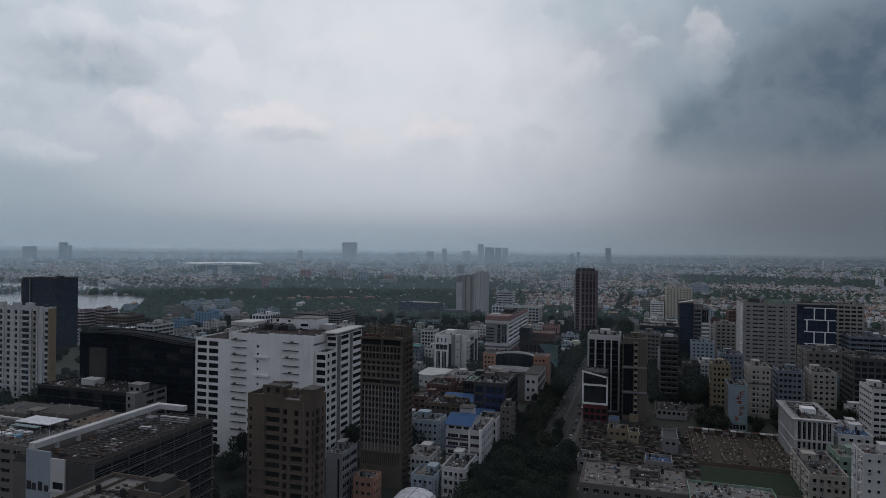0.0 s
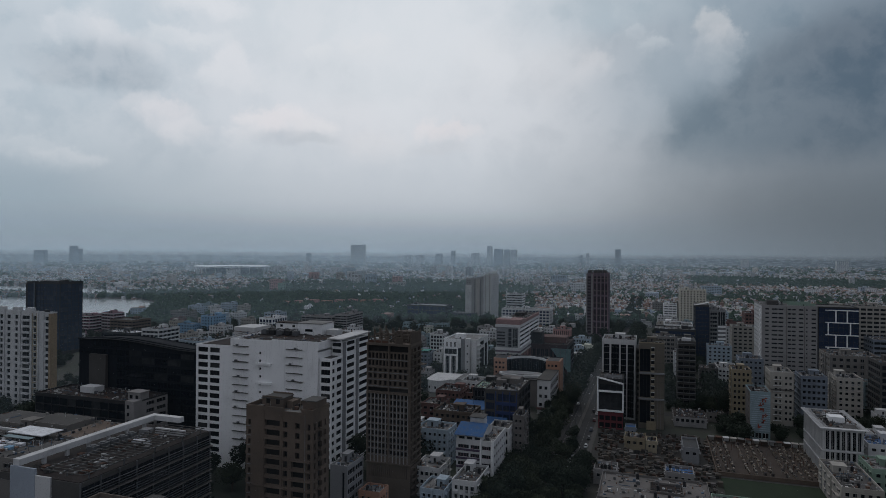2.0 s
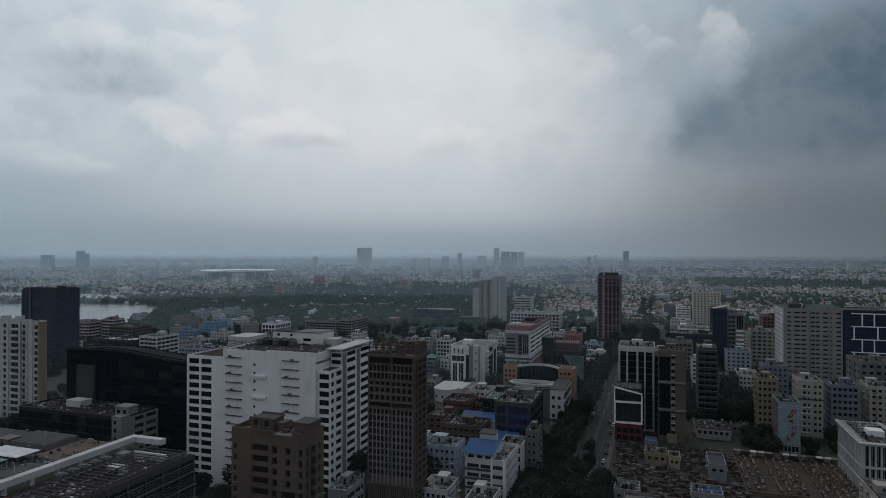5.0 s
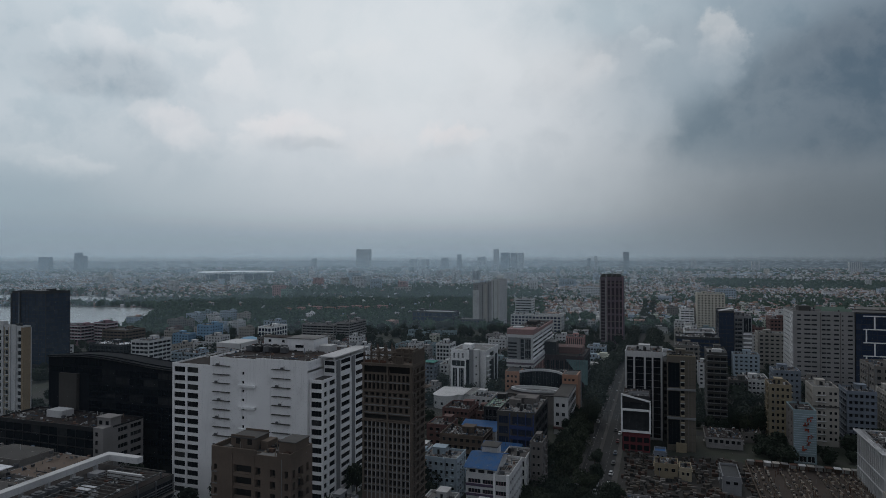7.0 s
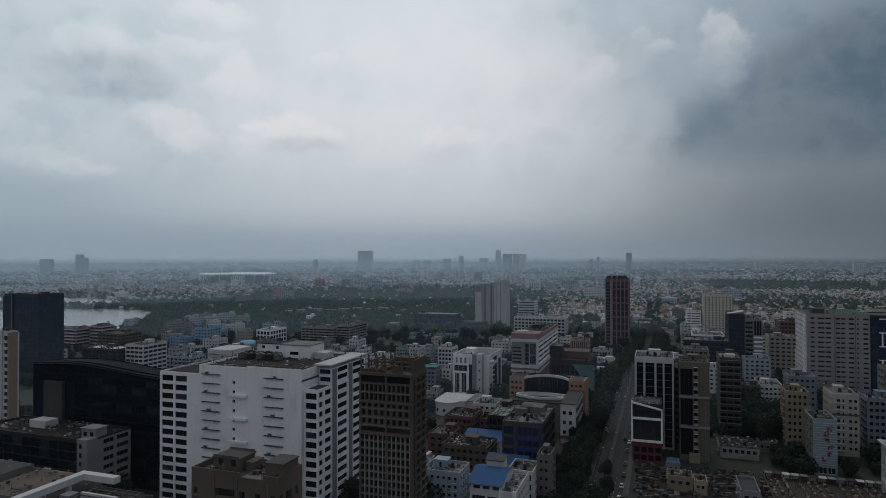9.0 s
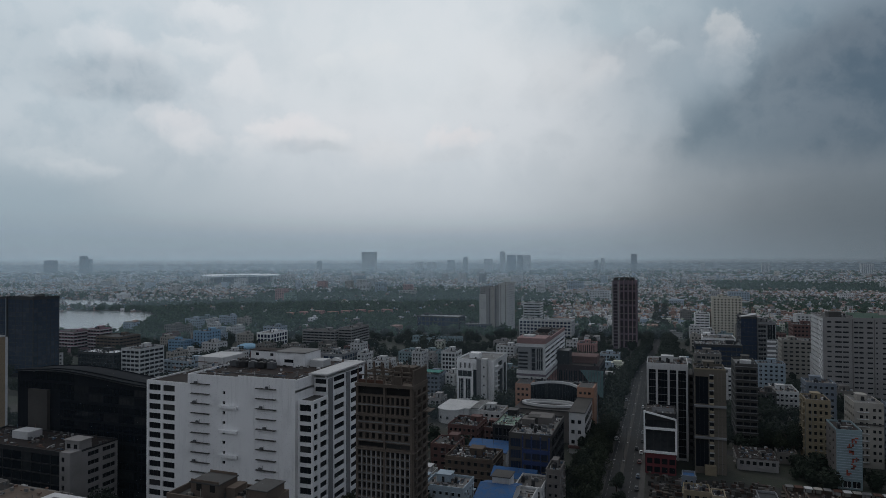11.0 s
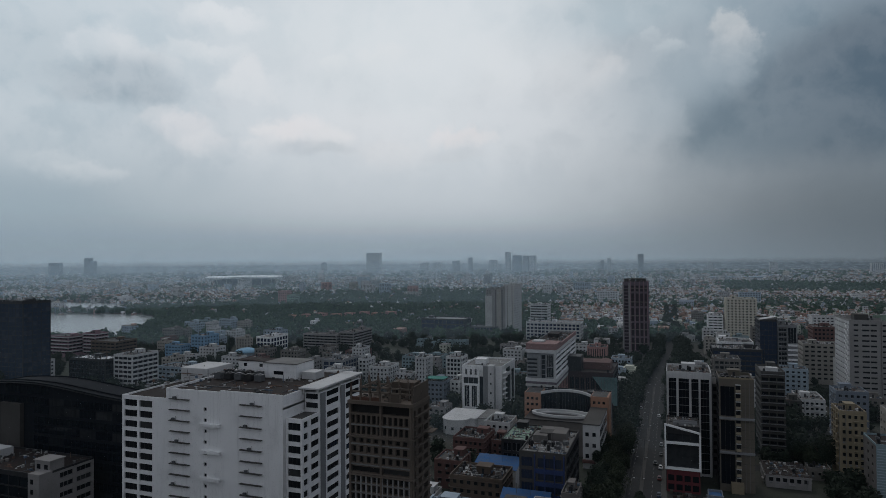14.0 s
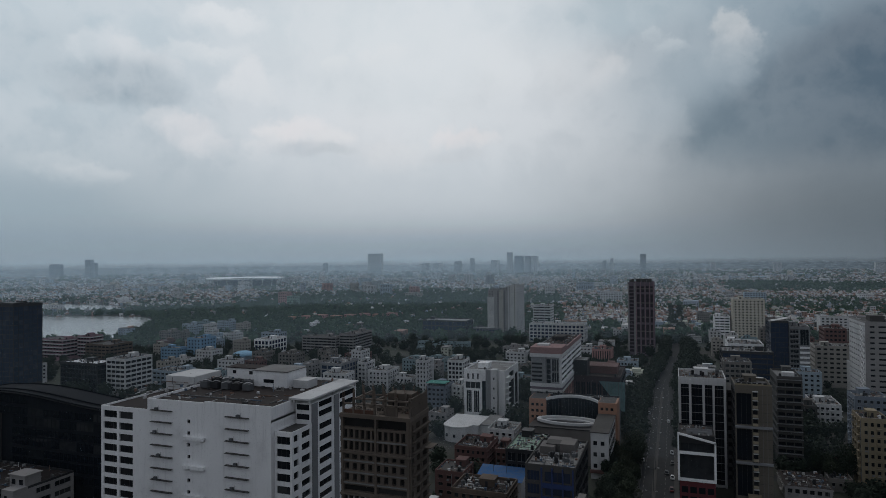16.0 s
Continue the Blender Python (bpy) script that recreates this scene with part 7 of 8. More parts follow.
def corner_office():
    """White gridded office with a roof terrace of planters."""
    b = Building("gridded_office", "pale office with white grid of fins, dark glass and terrace roof", 67.8, 83.0, 325, 361, 21.2, OFFWHITE)
    b.face("S", grid(even(7, 15.2, 0.62, 0.5), [(1.0, 5.6), (6.6, 11.0), (12.0, 20.2)]), BLACKGLASS, OFFWHITE, 1, 0.6)
    b.face("W", grid(even(14, 36, 0.62, 0.5), [(1.0, 5.6), (6.6, 11.0), (12.0, 20.2)]), BLACKGLASS, OFFWHITE, 1, 0.6)
    b.finish(ROOF, 0.5)
    for i in range(8):
        b.box("fin", 0.4 + 2.03 * i, -0.5, 0, 0.65 + 2.03 * i, 0, 21.2, OFFWHITE)
    for i in range(15):
        b.box("fin", -0.5, 0.4 + 2.5 * i, 0, 0, 0.65 + 2.5 * i, 21.2, OFFWHITE)
    b.box("cornice", -1.6, -1.6, 21.2, 16.8, 0.3, 21.6, OFFWHITE)
    b.box("cornice", -1.6, 0.3, 21.2, 0.3, 37, 21.6, OFFWHITE)
    b.box("cornice", 14.9, 0.3, 21.2, 16.8, 37, 21.6, OFFWHITE)
    for z in (5.8, 11.3, 20.4):
        b.box("cross_band", -0.55, -0.55, z, 15.2, 0, z + 0.45, OFFWHITE)
        b.box("cross_band", -0.55, 0, z, 0, 36, z + 0.45, OFFWHITE)
    for j in range(22):
        y = 0.6 + j * 1.65
        b.box("pergola_bar", -1.5, y, 21.65, 1.6, y + 0.22, 21.85, OFFWHITE)
        b.box("pergola_bar", 13.6, y, 21.65, 16.7, y + 0.22, 21.85, OFFWHITE)
    b.litter(94, 90)
    b.box("roof_room", 5, 12, 21.2, 11, 18, 23.6, WHITE)
    for i in range(6):
        b.box("planter", 2.4, 6 + i * 4.4, 21.2, 4.0, 9 + i * 4.4, 22.0, DARKCON)
    b.clutter(93, 12, False)


for build in (sign_tower, white_balconies, corner_office):
    build()

simple("ochre_flats", "ochre rendered flats with dark balconies", 40.3, 50.6, 409, 424, 29.4, YELLOW, 4, 4, 3.3, 1.6, 0.5, None, ROOFLIGHT, 94, 4)
simple("blue_grey_flats", "blue-grey flats with stepped roof", 77, 90.3, 416, 432, 27.0, BLUEGREY, 5, 4, 3.3, 1.5, 0.6, None, CONCRETE, 95, 8, hoods=True)
simple("blue_grey_flats", "blue-grey rendered flats with blue canopy on top", 50.5, 65, 463, 478, 28.0, BLUEGREY, 5, 4, 3.3, 1.4, 0.5, None, CONCRETE, 96, 6)
simple("cream_flats", "cream flats with black windows and roof tanks", 96, 109, 421, 439, 26.4, CREAM, 4, 5, 3.2, 1.4, 0.5, None, ROOF, 97, 8)
simple("dark_tower", "dark grey office tower with a blank flank", 118, 140, 424, 446, 35.6, DARKCON, 6, 6, 3.6, 2.4, 0.8, BLACKGLASS, None, 98, 5)
simple("beige_block", "large beige concrete block behind the flats", 104, 132, 470, 498, 32.0, BEIGE, 7, 6, 4.0, 1.8, 0.5, None, None, 99, 8)
simple("cream_low", "low cream block with terrace planting", 63, 76.5, 278, 312, 10.6, CREAM, 5, 5, 3.4, 1.5, 0.5, None, ROOF, 100, 8)
simple("cream_low", "low green-grey block with pale roof", 79, 92, 300, 318, 12.0, GREENPAINT, 4, 5, 3.4, 1.5, 0.5, None, ROOFLIGHT, 101, 5)
simple("white_tower_block", "white office block with ribbon windows", 112, 128, 372, 392, 27.6, OFFWHITE, 5, 6, 3.2, 1.4, 0.8, None, ROOFLIGHT, 102, 5)
simple("white_tower_block", "white block with small square windows", 75.5, 88, 259, 272, 25.5, OFFWHITE, 4, 5, 3.6, 1.2, 0.3, None, ROOFLIGHT, 103, 4)
simple("blue_shed_block", "grey block with blue sheet roof", 86, 100, 330, 348, 14.0, OFFWHITE, 4, 5, 3.4, 1.4, 0.5, None, BLUESHEET, 104, 3)
simple("cream_office", "cream office slab with dark strip windows", 144, 172, 592, 616, 55.0, CREAM, 6, 5, 3.4, 1.7, 0.8, None, None, 105, 6)
simple("round_office", "blue-grey rounded office below the cream slab", 150, 176, 548, 570, 34.0, BLUEGREY, 6, 5, 3.6, 1.8, 0.96, None, None, 106, 4, hoods=True)
simple("cream_apartments", "tall cream apartment slab with small windows", 30.6, 63, 890, 920, 48.4, WARM, 8, 6, 3.1, 1.5, 0.45, None, ROOFLIGHT, 107, 6)
simple("white_striped_office", "white office with dark ribbon windows", 11.5, 28.5, 905, 930, 27.0, WHITE, 3, 4, 3.2, 1.3, 0.85, None, None, 108, 4)
simple("pale_block", "pale flats with dark windows", -3, 13, 1040, 1060, 19.0, BEIGE, 6, 4, 3.1, 1.5, 0.5, None, None, 109, 3)
simple("brown_flats", "plain brown rendered flats with dark windows", 24, 40, 930, 950, 27.0, BROWN, 5, 4, 3.1, 1.4, 0.5, None, None, 110, 3)
simple("glazed_office", "wide office with dark glass bands", -1.0, 32, 590, 616, 30.5, DARKPANEL, 9, 6, 3.6, 2.6, 0.95, BLUEGLASS, ROOFLIGHT, 111, 7, bars=None)
simple("beige_office", "beige office with open floors", -2.0, 14.8, 560, 580, 27.5, BEIGE, 5, 4, 3.4, 1.8, 0.7, None, None, 112, 5)
simple("white_block", "white block with plain walls", 8, 34, 660, 690, 27.0, WHITE, 4, 4, 7.0, 2.0, 0.4, None, ROOFLIGHT, 113, 4)
simple("white_terraced", "white terraced house with stepped roof", 43, 57, 520, 546, 11.4, OFFWHITE, 5, 6, 3.2, 1.4, 0.6, None, ROOFLIGHT, 114, 6)
simple("grey_house", "low grey unfinished house", 30, 42, 505, 520, 13.0, DARKCON, 4, 4, 3.2, 1.5, 0.6, None, None, 115, 4)
simple("maroon_block", "maroon and white block with flat roof", 84, 100, 700, 722, 37.0, REDBROWN, 5, 5, 3.4, 1.5, 0.6, None, ROOFLIGHT, 116, 4)
simple("cream_low", "cream low block with long roof", 66, 92, 640, 660, 30.0, CREAM, 6, 5, 3.4, 1.4, 0.6, None, ROOFLIGHT, 117, 4)
simple("shed_house", "white shed under a rusty corrugated roof", 8.6, 25.6, 389, 409, 5.4, GREIGE, 6, 5, 4.0, 1.8, 0.6, None, ROOFRED, 118, 2, parapet=0.0, room=False)
simple("yellow_house", "small ochre and white house with square windows", -16.0, -6.2, 334.8, 344, 5.6, YELLOW, 3, 3, 3.2, 1.5, 0.5, None, DARKCON, 119, 6, room=False)
simple("yellow_house", "small cream and ochre house with dark windows", -5.8, -0.8, 333.6, 342, 5.0, TAN, 2, 3, 3.0, 1.4, 0.5, None, DARKCON, 219, 3, room=False)
simple("small_house", "narrow blue-washed house behind the ochre one", -16.2, -11.0, 348, 355, 7.0, BLUEGREY, 2, 2, 3.2, 1.4, 0.4, None, BLUESHEET, 220, 0, room=False)
simple("white_house", "white weathered house with roof tanks", -26.4, -17.0, 283, 294, 5.6, GREIGE, 3, 3, 3.0, 1.4, 0.4, None, DARKCON, 120, 8, room=False)
simple("white_house", "white two-storey house with blue roof sheet", 2.1, 13.4, 291, 301, 5.0, GREIGE, 4, 3, 3.0, 1.4, 0.4, None, BLUESHEET, 121, 3, room=False)
simple("solar_house", "grey-green rendered house with dark panel roof", 10.4, 17.4, 323, 341, 6.6, GREYPANEL, 2, 4, 3.4, 1.4, 0.5, None, DARKPANEL, 122, 0, room=False)
for i, (x, y) in enumerate(((27, 404), (34, 446))):
    simple("small_house", "small weathered house with a flat roof", x, x + 9, y, y + 8, 4.6, (BEIGE, DARKCON)[i], 3, 3, 3.1, 1.3, 0.4, None, DARKCON, 123 + i, 4, room=False)
simple("low_depot", "wide low depot with a patched concrete roof", -22, 17, 246, 274, 8.0, CONCRETE, 10, 6, 4.0, 1.6, 0.5, None, CONCRETE, 130, 14, room=False)
root = tagged(new("roof_court"), "dark sunken court on the depot roof", "courtyard")
root.matrix_basis = pose(-4, 258, 8.03)
boxpart("court_floor", (0, 0, 0, 12, 10, 0.1), ROOFRED, root)
for d in ((0, 0, 0, 12, 0.3, 0.8), (0, 9.7, 0, 12, 10, 0.8), (0, 0.3, 0, 0.3, 9.7, 0.8), (11.7, 0.3, 0, 12, 9.7, 0.8)):
    boxpart("upstand", d, CONCRETE, root)
simple("long_hall", "pale green hall with a white roof edge", 17.2, 46.8, 238, 261, 8.6, GREENPAINT, 8, 5, 4.5, 1.6, 0.4, None, ROOFLIGHT, 131, 4, room=False)


# ---- distant city, trees, landmarks ----
def stadium():
    root = tagged(new("stadium"), "wide stadium under a flat white roof", "stadium")
    cx, cy, R = -1518.0, 2047.0, 138.0
    root.matrix_basis = pose(cx, cy, 0)
    g, n = Geo(), 40
    for i in range(n):
        a0, a1 = 2 * math.pi * i / n, 2 * math.pi * (i + 1) / n
        for r0, z0, r1, z1 in ((0.74, 6, 0.80, 22),):
            g.quad((R * r0 * math.cos(a0), R * r0 * math.sin(a0), z0), (R * r0 * math.cos(a1), R * r0 * math.sin(a1), z0),
                   (R * r1 * math.cos(a1), R * r1 * math.sin(a1), z1), (R * r1 * math.cos(a0), R * r1 * math.sin(a0), z1))
    part("stand", g, BLUEGREY, root)
    g = Geo()
    for i in range(n):
        a0, a1 = 2 * math.pi * i / n, 2 * math.pi * (i + 1) / n
        for r0, z0, r1, z1 in ((1.0, 34.5, 0.62, 31.0), (1.0, 34.5, 1.0, 31.5), (1.0, 31.5, 0.62, 30.0)):
            g.quad((R * r0 * math.cos(a0), R * r0 * math.sin(a0), z0), (R * r0 * math.cos(a1), R * r0 * math.sin(a1), z0),
                   (R * r1 * math.cos(a1), R * r1 * math.sin(a1), z1), (R * r1 * math.cos(a0), R * r1 * math.sin(a0), z1))
    mat, gr, bsdf = material("white_coated_roof_metal")
    bsdf.inputs["Base Color"].default_value = (0.85, 0.86, 0.88, 1)
    bsdf.inputs["Metallic"].default_value = 0.6
    bsdf.inputs["Roughness"].default_value = 0.3
    part("roof", g, mat, root)
    for i in range(20):
        a = 2 * math.pi * (i + 0.5) / 20
        g = Geo()
        g.tube((R * 0.92 * math.cos(a), R * 0.92 * math.sin(a), 0), (R * 0.97 * math.cos(a), R * 0.97 * math.sin(a), 33), 1.2, 0.8)
        part("mast", g, OFFWHITE, root)


stadium()
simple("white_office", "white office slab before the stadium", -1395, -1355, 1850, 1870, 29, OFFWHITE, 5, 3, 4.2, 2.0, 0.6, seed=201, clut=0)


def far_tower(x, y, w, d, h, wall, n=6):
    """A tower on the horizon, with strips of openings, haze put into their blue-grey."""
    k = 0.9
    x, y, w, d, h = x * k, y * k, w * k, d * k, 97 + (h - 97) * k
    return simple("distant_tower", "hazy tower block on the horizon", x, x + w, y, y + d, h, wall, n, 3, h / 11, h / 20, 0.5, BLUEGREY, None, int(x) % 97, 0, 0.0, None, False, "S")


for x, y, w, d, h, wall in ((-2120, 4240, 105, 40, 138, PALE), (-1080, 4230, 32, 30, 135, OFFWHITE), (-1035, 4250, 55, 40, 112, BLUEGREY),
                            (-965, 4250, 34, 40, 110, GREYPANEL), (-920, 4250, 40, 40, 110, OFFWHITE), (-235, 4330, 36, 30, 116, GREYPANEL),
                            (-1330, 4200, 26, 26, 100, GREYPANEL), (-1190, 4220, 56, 30, 84, OFFWHITE), (-1480, 4300, 48, 30, 78, GREYPANEL),
                            (-1735, 4330, 60, 30, 66, OFFWHITE), (-1640, 4330, 60, 30, 66, OFFWHITE), (-3560, 3120, 46, 26, 112, BLUEGREY),
                            (-3500, 3110, 34, 26, 92, BLUEGREY), (-3720, 3000, 90, 26, 84, BLUEGREY), (-420, 4300, 22, 26, 88, OFFWHITE),
                            (-470, 4350, 24, 26, 76, GREYPANEL), (520, 4300, 44, 30, 60, OFFWHITE), (1010, 4200, 60, 30, 56, OFFWHITE),
                            (-2440, 4150, 30, 26, 74, GREYPANEL), (180, 4360, 30, 30, 60, OFFWHITE)):
    far_tower(x, y, w, d, h, wall)
for x, y, w, d, h, wall in ((-1120, 2080, 30, 24, 34, OFFWHITE), (-1075, 2090, 40, 24, 32, LIGHTBLUE), (-1000, 2600, 34, 22, 40, OFFWHITE), (-1180, 2300, 40, 22, 34, OFFWHITE),
                            (-930, 1900, 26, 20, 28, BEIGE), (-700, 2150, 22, 20, 42, OFFWHITE), (-640, 2200, 22, 20, 40, GREYPANEL), (-560, 2350, 40, 22, 30, OFFWHITE),
                            (-330, 1650, 20, 18, 30, OFFWHITE), (-290, 1900, 46, 22, 26, LIGHTBLUE), (-180, 1480, 44, 18, 24, OFFWHITE), (-820, 1240, 22, 20, 30, PINK),
                            (-795, 1235, 20, 18, 22, GREENPAINT), (-1900, 2250, 90, 30, 28, OFFWHITE), (-2200, 2500, 60, 30, 30, LIGHTBLUE), (-1550, 2300, 90, 26, 28, OFFWHITE),
                            (100, 1500, 40, 22, 24, LIGHTBLUE),
                            (140, 1010, 50, 22, 20, OFFWHITE), (210, 900, 34, 24, 34, CREAM)):
    simple("distant_block", "pale slab block in the haze", x, x + w, y, y + d, h, wall, max(3, int(w / 5)), 4, 3.6, 1.6, 0.55, None, ROOFLIGHT, int(x) % 89, 0, 0.8, None, False, "SE")


for i in range(8):
    simple("terrace_block", "long low pinkish housing block among park trees", -606 + 18.5 * i, -590 + 18.5 * i, 952 + 13 * i, 964 + 13 * i, 8.5 + (i % 3), PINK if i % 3 else ORANGE, 5, 3, 3.0, 1.4, 0.5, None, TILED, int(i) + 3, 0, 0.5, None, False, "SE")
for x, y, w, h, wall in ((-784, 1577, 22, 30, OFFWHITE), (-748, 1588, 26, 32, LIGHTBLUE), (-860, 1700, 24, 34, OFFWHITE), (-900, 1705, 20, 30, CREAM), (-1000, 1720, 26, 28, PINK), (-640, 1500, 40, 16, CREAM), (-690, 1640, 24, 24, PINK)):
    simple("distant_block", "pale slab block in the haze", x, x + w, y, y + 18, h, wall, 5, 3, 3.4, 1.6, 0.6, None, ROOFLIGHT, int(-x) % 83, 0, 0.8, None, False, "SE")
for x0, x1, y in ((124, 206, 2963), (260, 330, 3010), (357, 470, 3439), (480, 583, 3470)):
    simple("distant_shed", "long low shed with pale blue roof in the haze", x0, x1, y, y + 70, 11.0, LIGHTBLUE, 8, 3, 6.0, 2.0, 0.6, None, LIGHTBLUE, 5, 0, 0.0, None, False, "S")


def clear_of_things(x, y, margin=3.0):
    for x0, x1, y0, y1 in FOOT:
        if x0 - margin < x < x1 + margin and y0 - margin < y < y1 + margin:
            return False
    return True


# plan areas already taken
bpy.context.view_layer.update()
FOOT = [(ROAD_X0 - 5, ROAD_X1 + 4, -100, 620), (-48, -25, 620, 860), (23, 71, 282, 368), (-31, 23, 298, 369)]
for ob in list(scene.objects):
    if ob.type == "EMPTY":
        xs, ys = [], []
        for c in ob.children:
            for v in c.bound_box:
                p = c.matrix_world @ Vector(v)
                xs.append(p.x)
                ys.append(p.y)
        if xs:
            FOOT.append((min(xs), max(xs), min(ys), max(ys)))


def fill_blocks(x0, x1, y0, y1, n, low, high, seed):
    """Ordinary small blocks crowded into the gaps between the larger ones."""
    q, made = random.Random(seed), 0
    for _ in range(n * 14):
        if made >= n:
            break
        w, d = q.uniform(9, 19), q.uniform(9, 18)
        x, y = q.uniform(x0, x1 - w), q.uniform(y0, y1 - d)
        if any(a - 2.5 < x + w and x < b + 2.5 and c - 2.5 < y + d and y < e + 2.5 for a, b, c, e in FOOT) or in_lake(x, y, 1.1, False):
            continue
        made += 1
        h, wall, word = q.uniform(low, high), *q.choice(((OFFWHITE, "white"), (OFFWHITE, "white"), (LIGHTBLUE, "pale blue"), (TEAL, "pale teal"), (CREAM, "cream"), (BEIGE, "beige"), (REDBROWN, "red-brown"), (GREIGE, "grey")))
        simple("town_block", word + " weathered town block with a flat roof", x, x + w, y, y + d, h, wall, int(w / 3.2), int(d / 3.4), 3.1, 1.4, 0.5, None, q.choice((ROOF, ROOFLIGHT, CONCRETE)), seed + made, 1, 0.8, 1, True, "SE")
        FOOT.append((x, x + w, y, y + d))


fill_blocks(-470, -205, 470, 650, 20, 8, 17, 501)
fill_blocks(-660, -470, 600, 800, 10, 8, 18, 521)
fill_blocks(-200, -112, 300, 470, 8, 7, 12, 541)
fill_blocks(0, 150, 440, 900, 24, 9, 24, 561)
fill_blocks(-205, -62, 540, 760, 9, 7, 12, 591)
fill_blocks(84, 200, 330, 470, 8, 9, 20, 611)


def heading(x, y):
    """Angle to the right of the flight line, and distance, seen from the start."""
    return math.degrees(math.atan2(x, y)) + 18.0, math.hypot(x, y)


def built_up(x, y):
    """How densely the plain is built here, 0 to 1: parks and woods are open."""
    a, d = heading(x, y)
    k = 0.5 + 0.9 * noise.noise(Vector((x / 420, y / 420, 3.0)))
    if d < 1250:
        k += 0.1 if a > 8 else -0.15
    if -17 < a < 8 and 850 < d < 2050:
        k -= 0.55
    if -34 < a < -12 and 700 < d < 1500:
        k -= 0.45
    if a > 21 and 1900 < d < 2700:
        k -= 0.8
    if a > 2 and 1050 < d < 2000:
        k += 0.45
    if d > 1900:
        k += 0.3
    return max(0.03, min(0.97, k))


rnd = random.Random(77)


def houses(count, d0, d1, size, tall, mats, name, label, windows):
    g, made = Geo(), 0
    while made < count:
        w = radians(rnd.uniform(-40, 40) - 18.0)
        d = math.sqrt(rnd.uniform(d0 * d0, d1 * d1))
        x, y = d * math.sin(w), d * math.cos(w)
        if rnd.random() > built_up(x, y) or in_lake(x, y, 1.1, False) or not clear_of_things(x, y, 9):
            made += 0.12
            continue
        made += 1
        sx, sy = rnd.uniform(0.6, 1.6) * size, rnd.uniform(0.6, 1.5) * size
        h = rnd.choice((1, 1, 2, 2, 2, 3, 3, 4)) * 3.2 * tall * rnd.uniform(0.9, 1.1)
        x0, x1, y0, y1 = x - sx / 2, x + sx / 2, y - sy / 2, y + sy / 2
        g.box(x0, y0, 0, x1, y1, h, 0, False)
        if rnd.random() < 0.6:
            a, b = sx * rnd.uniform(0.25, 0.5), sy * rnd.uniform(0.25, 0.5)
            px, py = rnd.uniform(x0, x1 - a), rnd.uniform(y0, y1 - b)
            g.box(px, py, h, px + a, py + b, h + 2.6, 0, False)
        if rnd.random() < 0.5:
            g.box(x0 - 0.2, y0 - 0.2, h, x1 + 0.2, y1 + 0.2, h + 0.5, 1, False)
        for fl in range(int(h / 3.2)):
            z = fl * 3.2 + 1.0
            if windows == 2:
                n = max(2, int(sx / 3.4))
                for i in range(n):
                    u = x0 + sx * (i + 0.5) / n
                    g.quad((u - 0.7, y0 - 0.02, z), (u + 0.7, y0 - 0.02, z), (u + 0.7, y0 - 0.02, z + 1.4), (u - 0.7, y0 - 0.02, z + 1.4), 2)
                    if i % 2 == 0:
                        v = y0 + sy * (i + 0.5) / n
                        e = x1 + 0.02 if x < 0 else x0 - 0.02
                        g.quad((e, v - 0.7, z), (e, v + 0.7, z), (e, v + 0.7, z + 1.4), (e, v - 0.7, z + 1.4), 2)
            else:
                g.quad((x0 + sx * 0.12, y0 - 0.03, z), (x1 - sx * 0.12, y0 - 0.03, z), (x1 - sx * 0.12, y0 - 0.03, z + 1.3), (x0 + sx * 0.12, y0 - 0.03, z + 1.3), 2)
    tagged(part(name, g, mats), label, "houses", kind="stuff")


houses(230, 560, 1050, 12, 1.0, [HOUSES, ROOFLIGHT, GLASS], "town_houses", "crowded low town houses with flat roofs", 2)
houses(13000, 1000, 2000, 5.8, 0.72, [HOUSES, TILED, GLASS], "town_houses", "crowded pale and terracotta town houses", 2)
houses(17000, 1900, 3300, 7.0, 0.8, [HOUSES, TILED, GLASS], "far_houses", "dense far houses melting into haze", 1)
houses(7000, 3200, 4850, 15, 1.1, [HOUSES, ROOFLIGHT, GLASS], "far_houses", "dense far houses melting into haze", 1)


houses(260, 1350, 3600, 17, 2.6, [BLOCKS, ROOFLIGHT, GLASS], "far_blocks", "taller pale blocks among the far houses", 2)


# ---- trees ----
def crown_points(seed, r, n):
    q = random.Random(seed)
    lobes = [(q.uniform(-0.5, 0.5) * r, q.uniform(-0.5, 0.5) * r, q.uniform(-0.25, 0.45) * r, q.uniform(0.4, 0.7) * r) for _ in range(7)]
    pts = []
    while len(pts) < n:
        lx, ly, lz, lr = q.choice(lobes)
        v = Vector((q.gauss(0, 1), q.gauss(0, 1), q.gauss(0, 1))).normalized() * lr * q.uniform(0.7, 1.05)
        pts.append((lx + v.x, ly + v.y, lz + v.z * 0.75))
    return pts


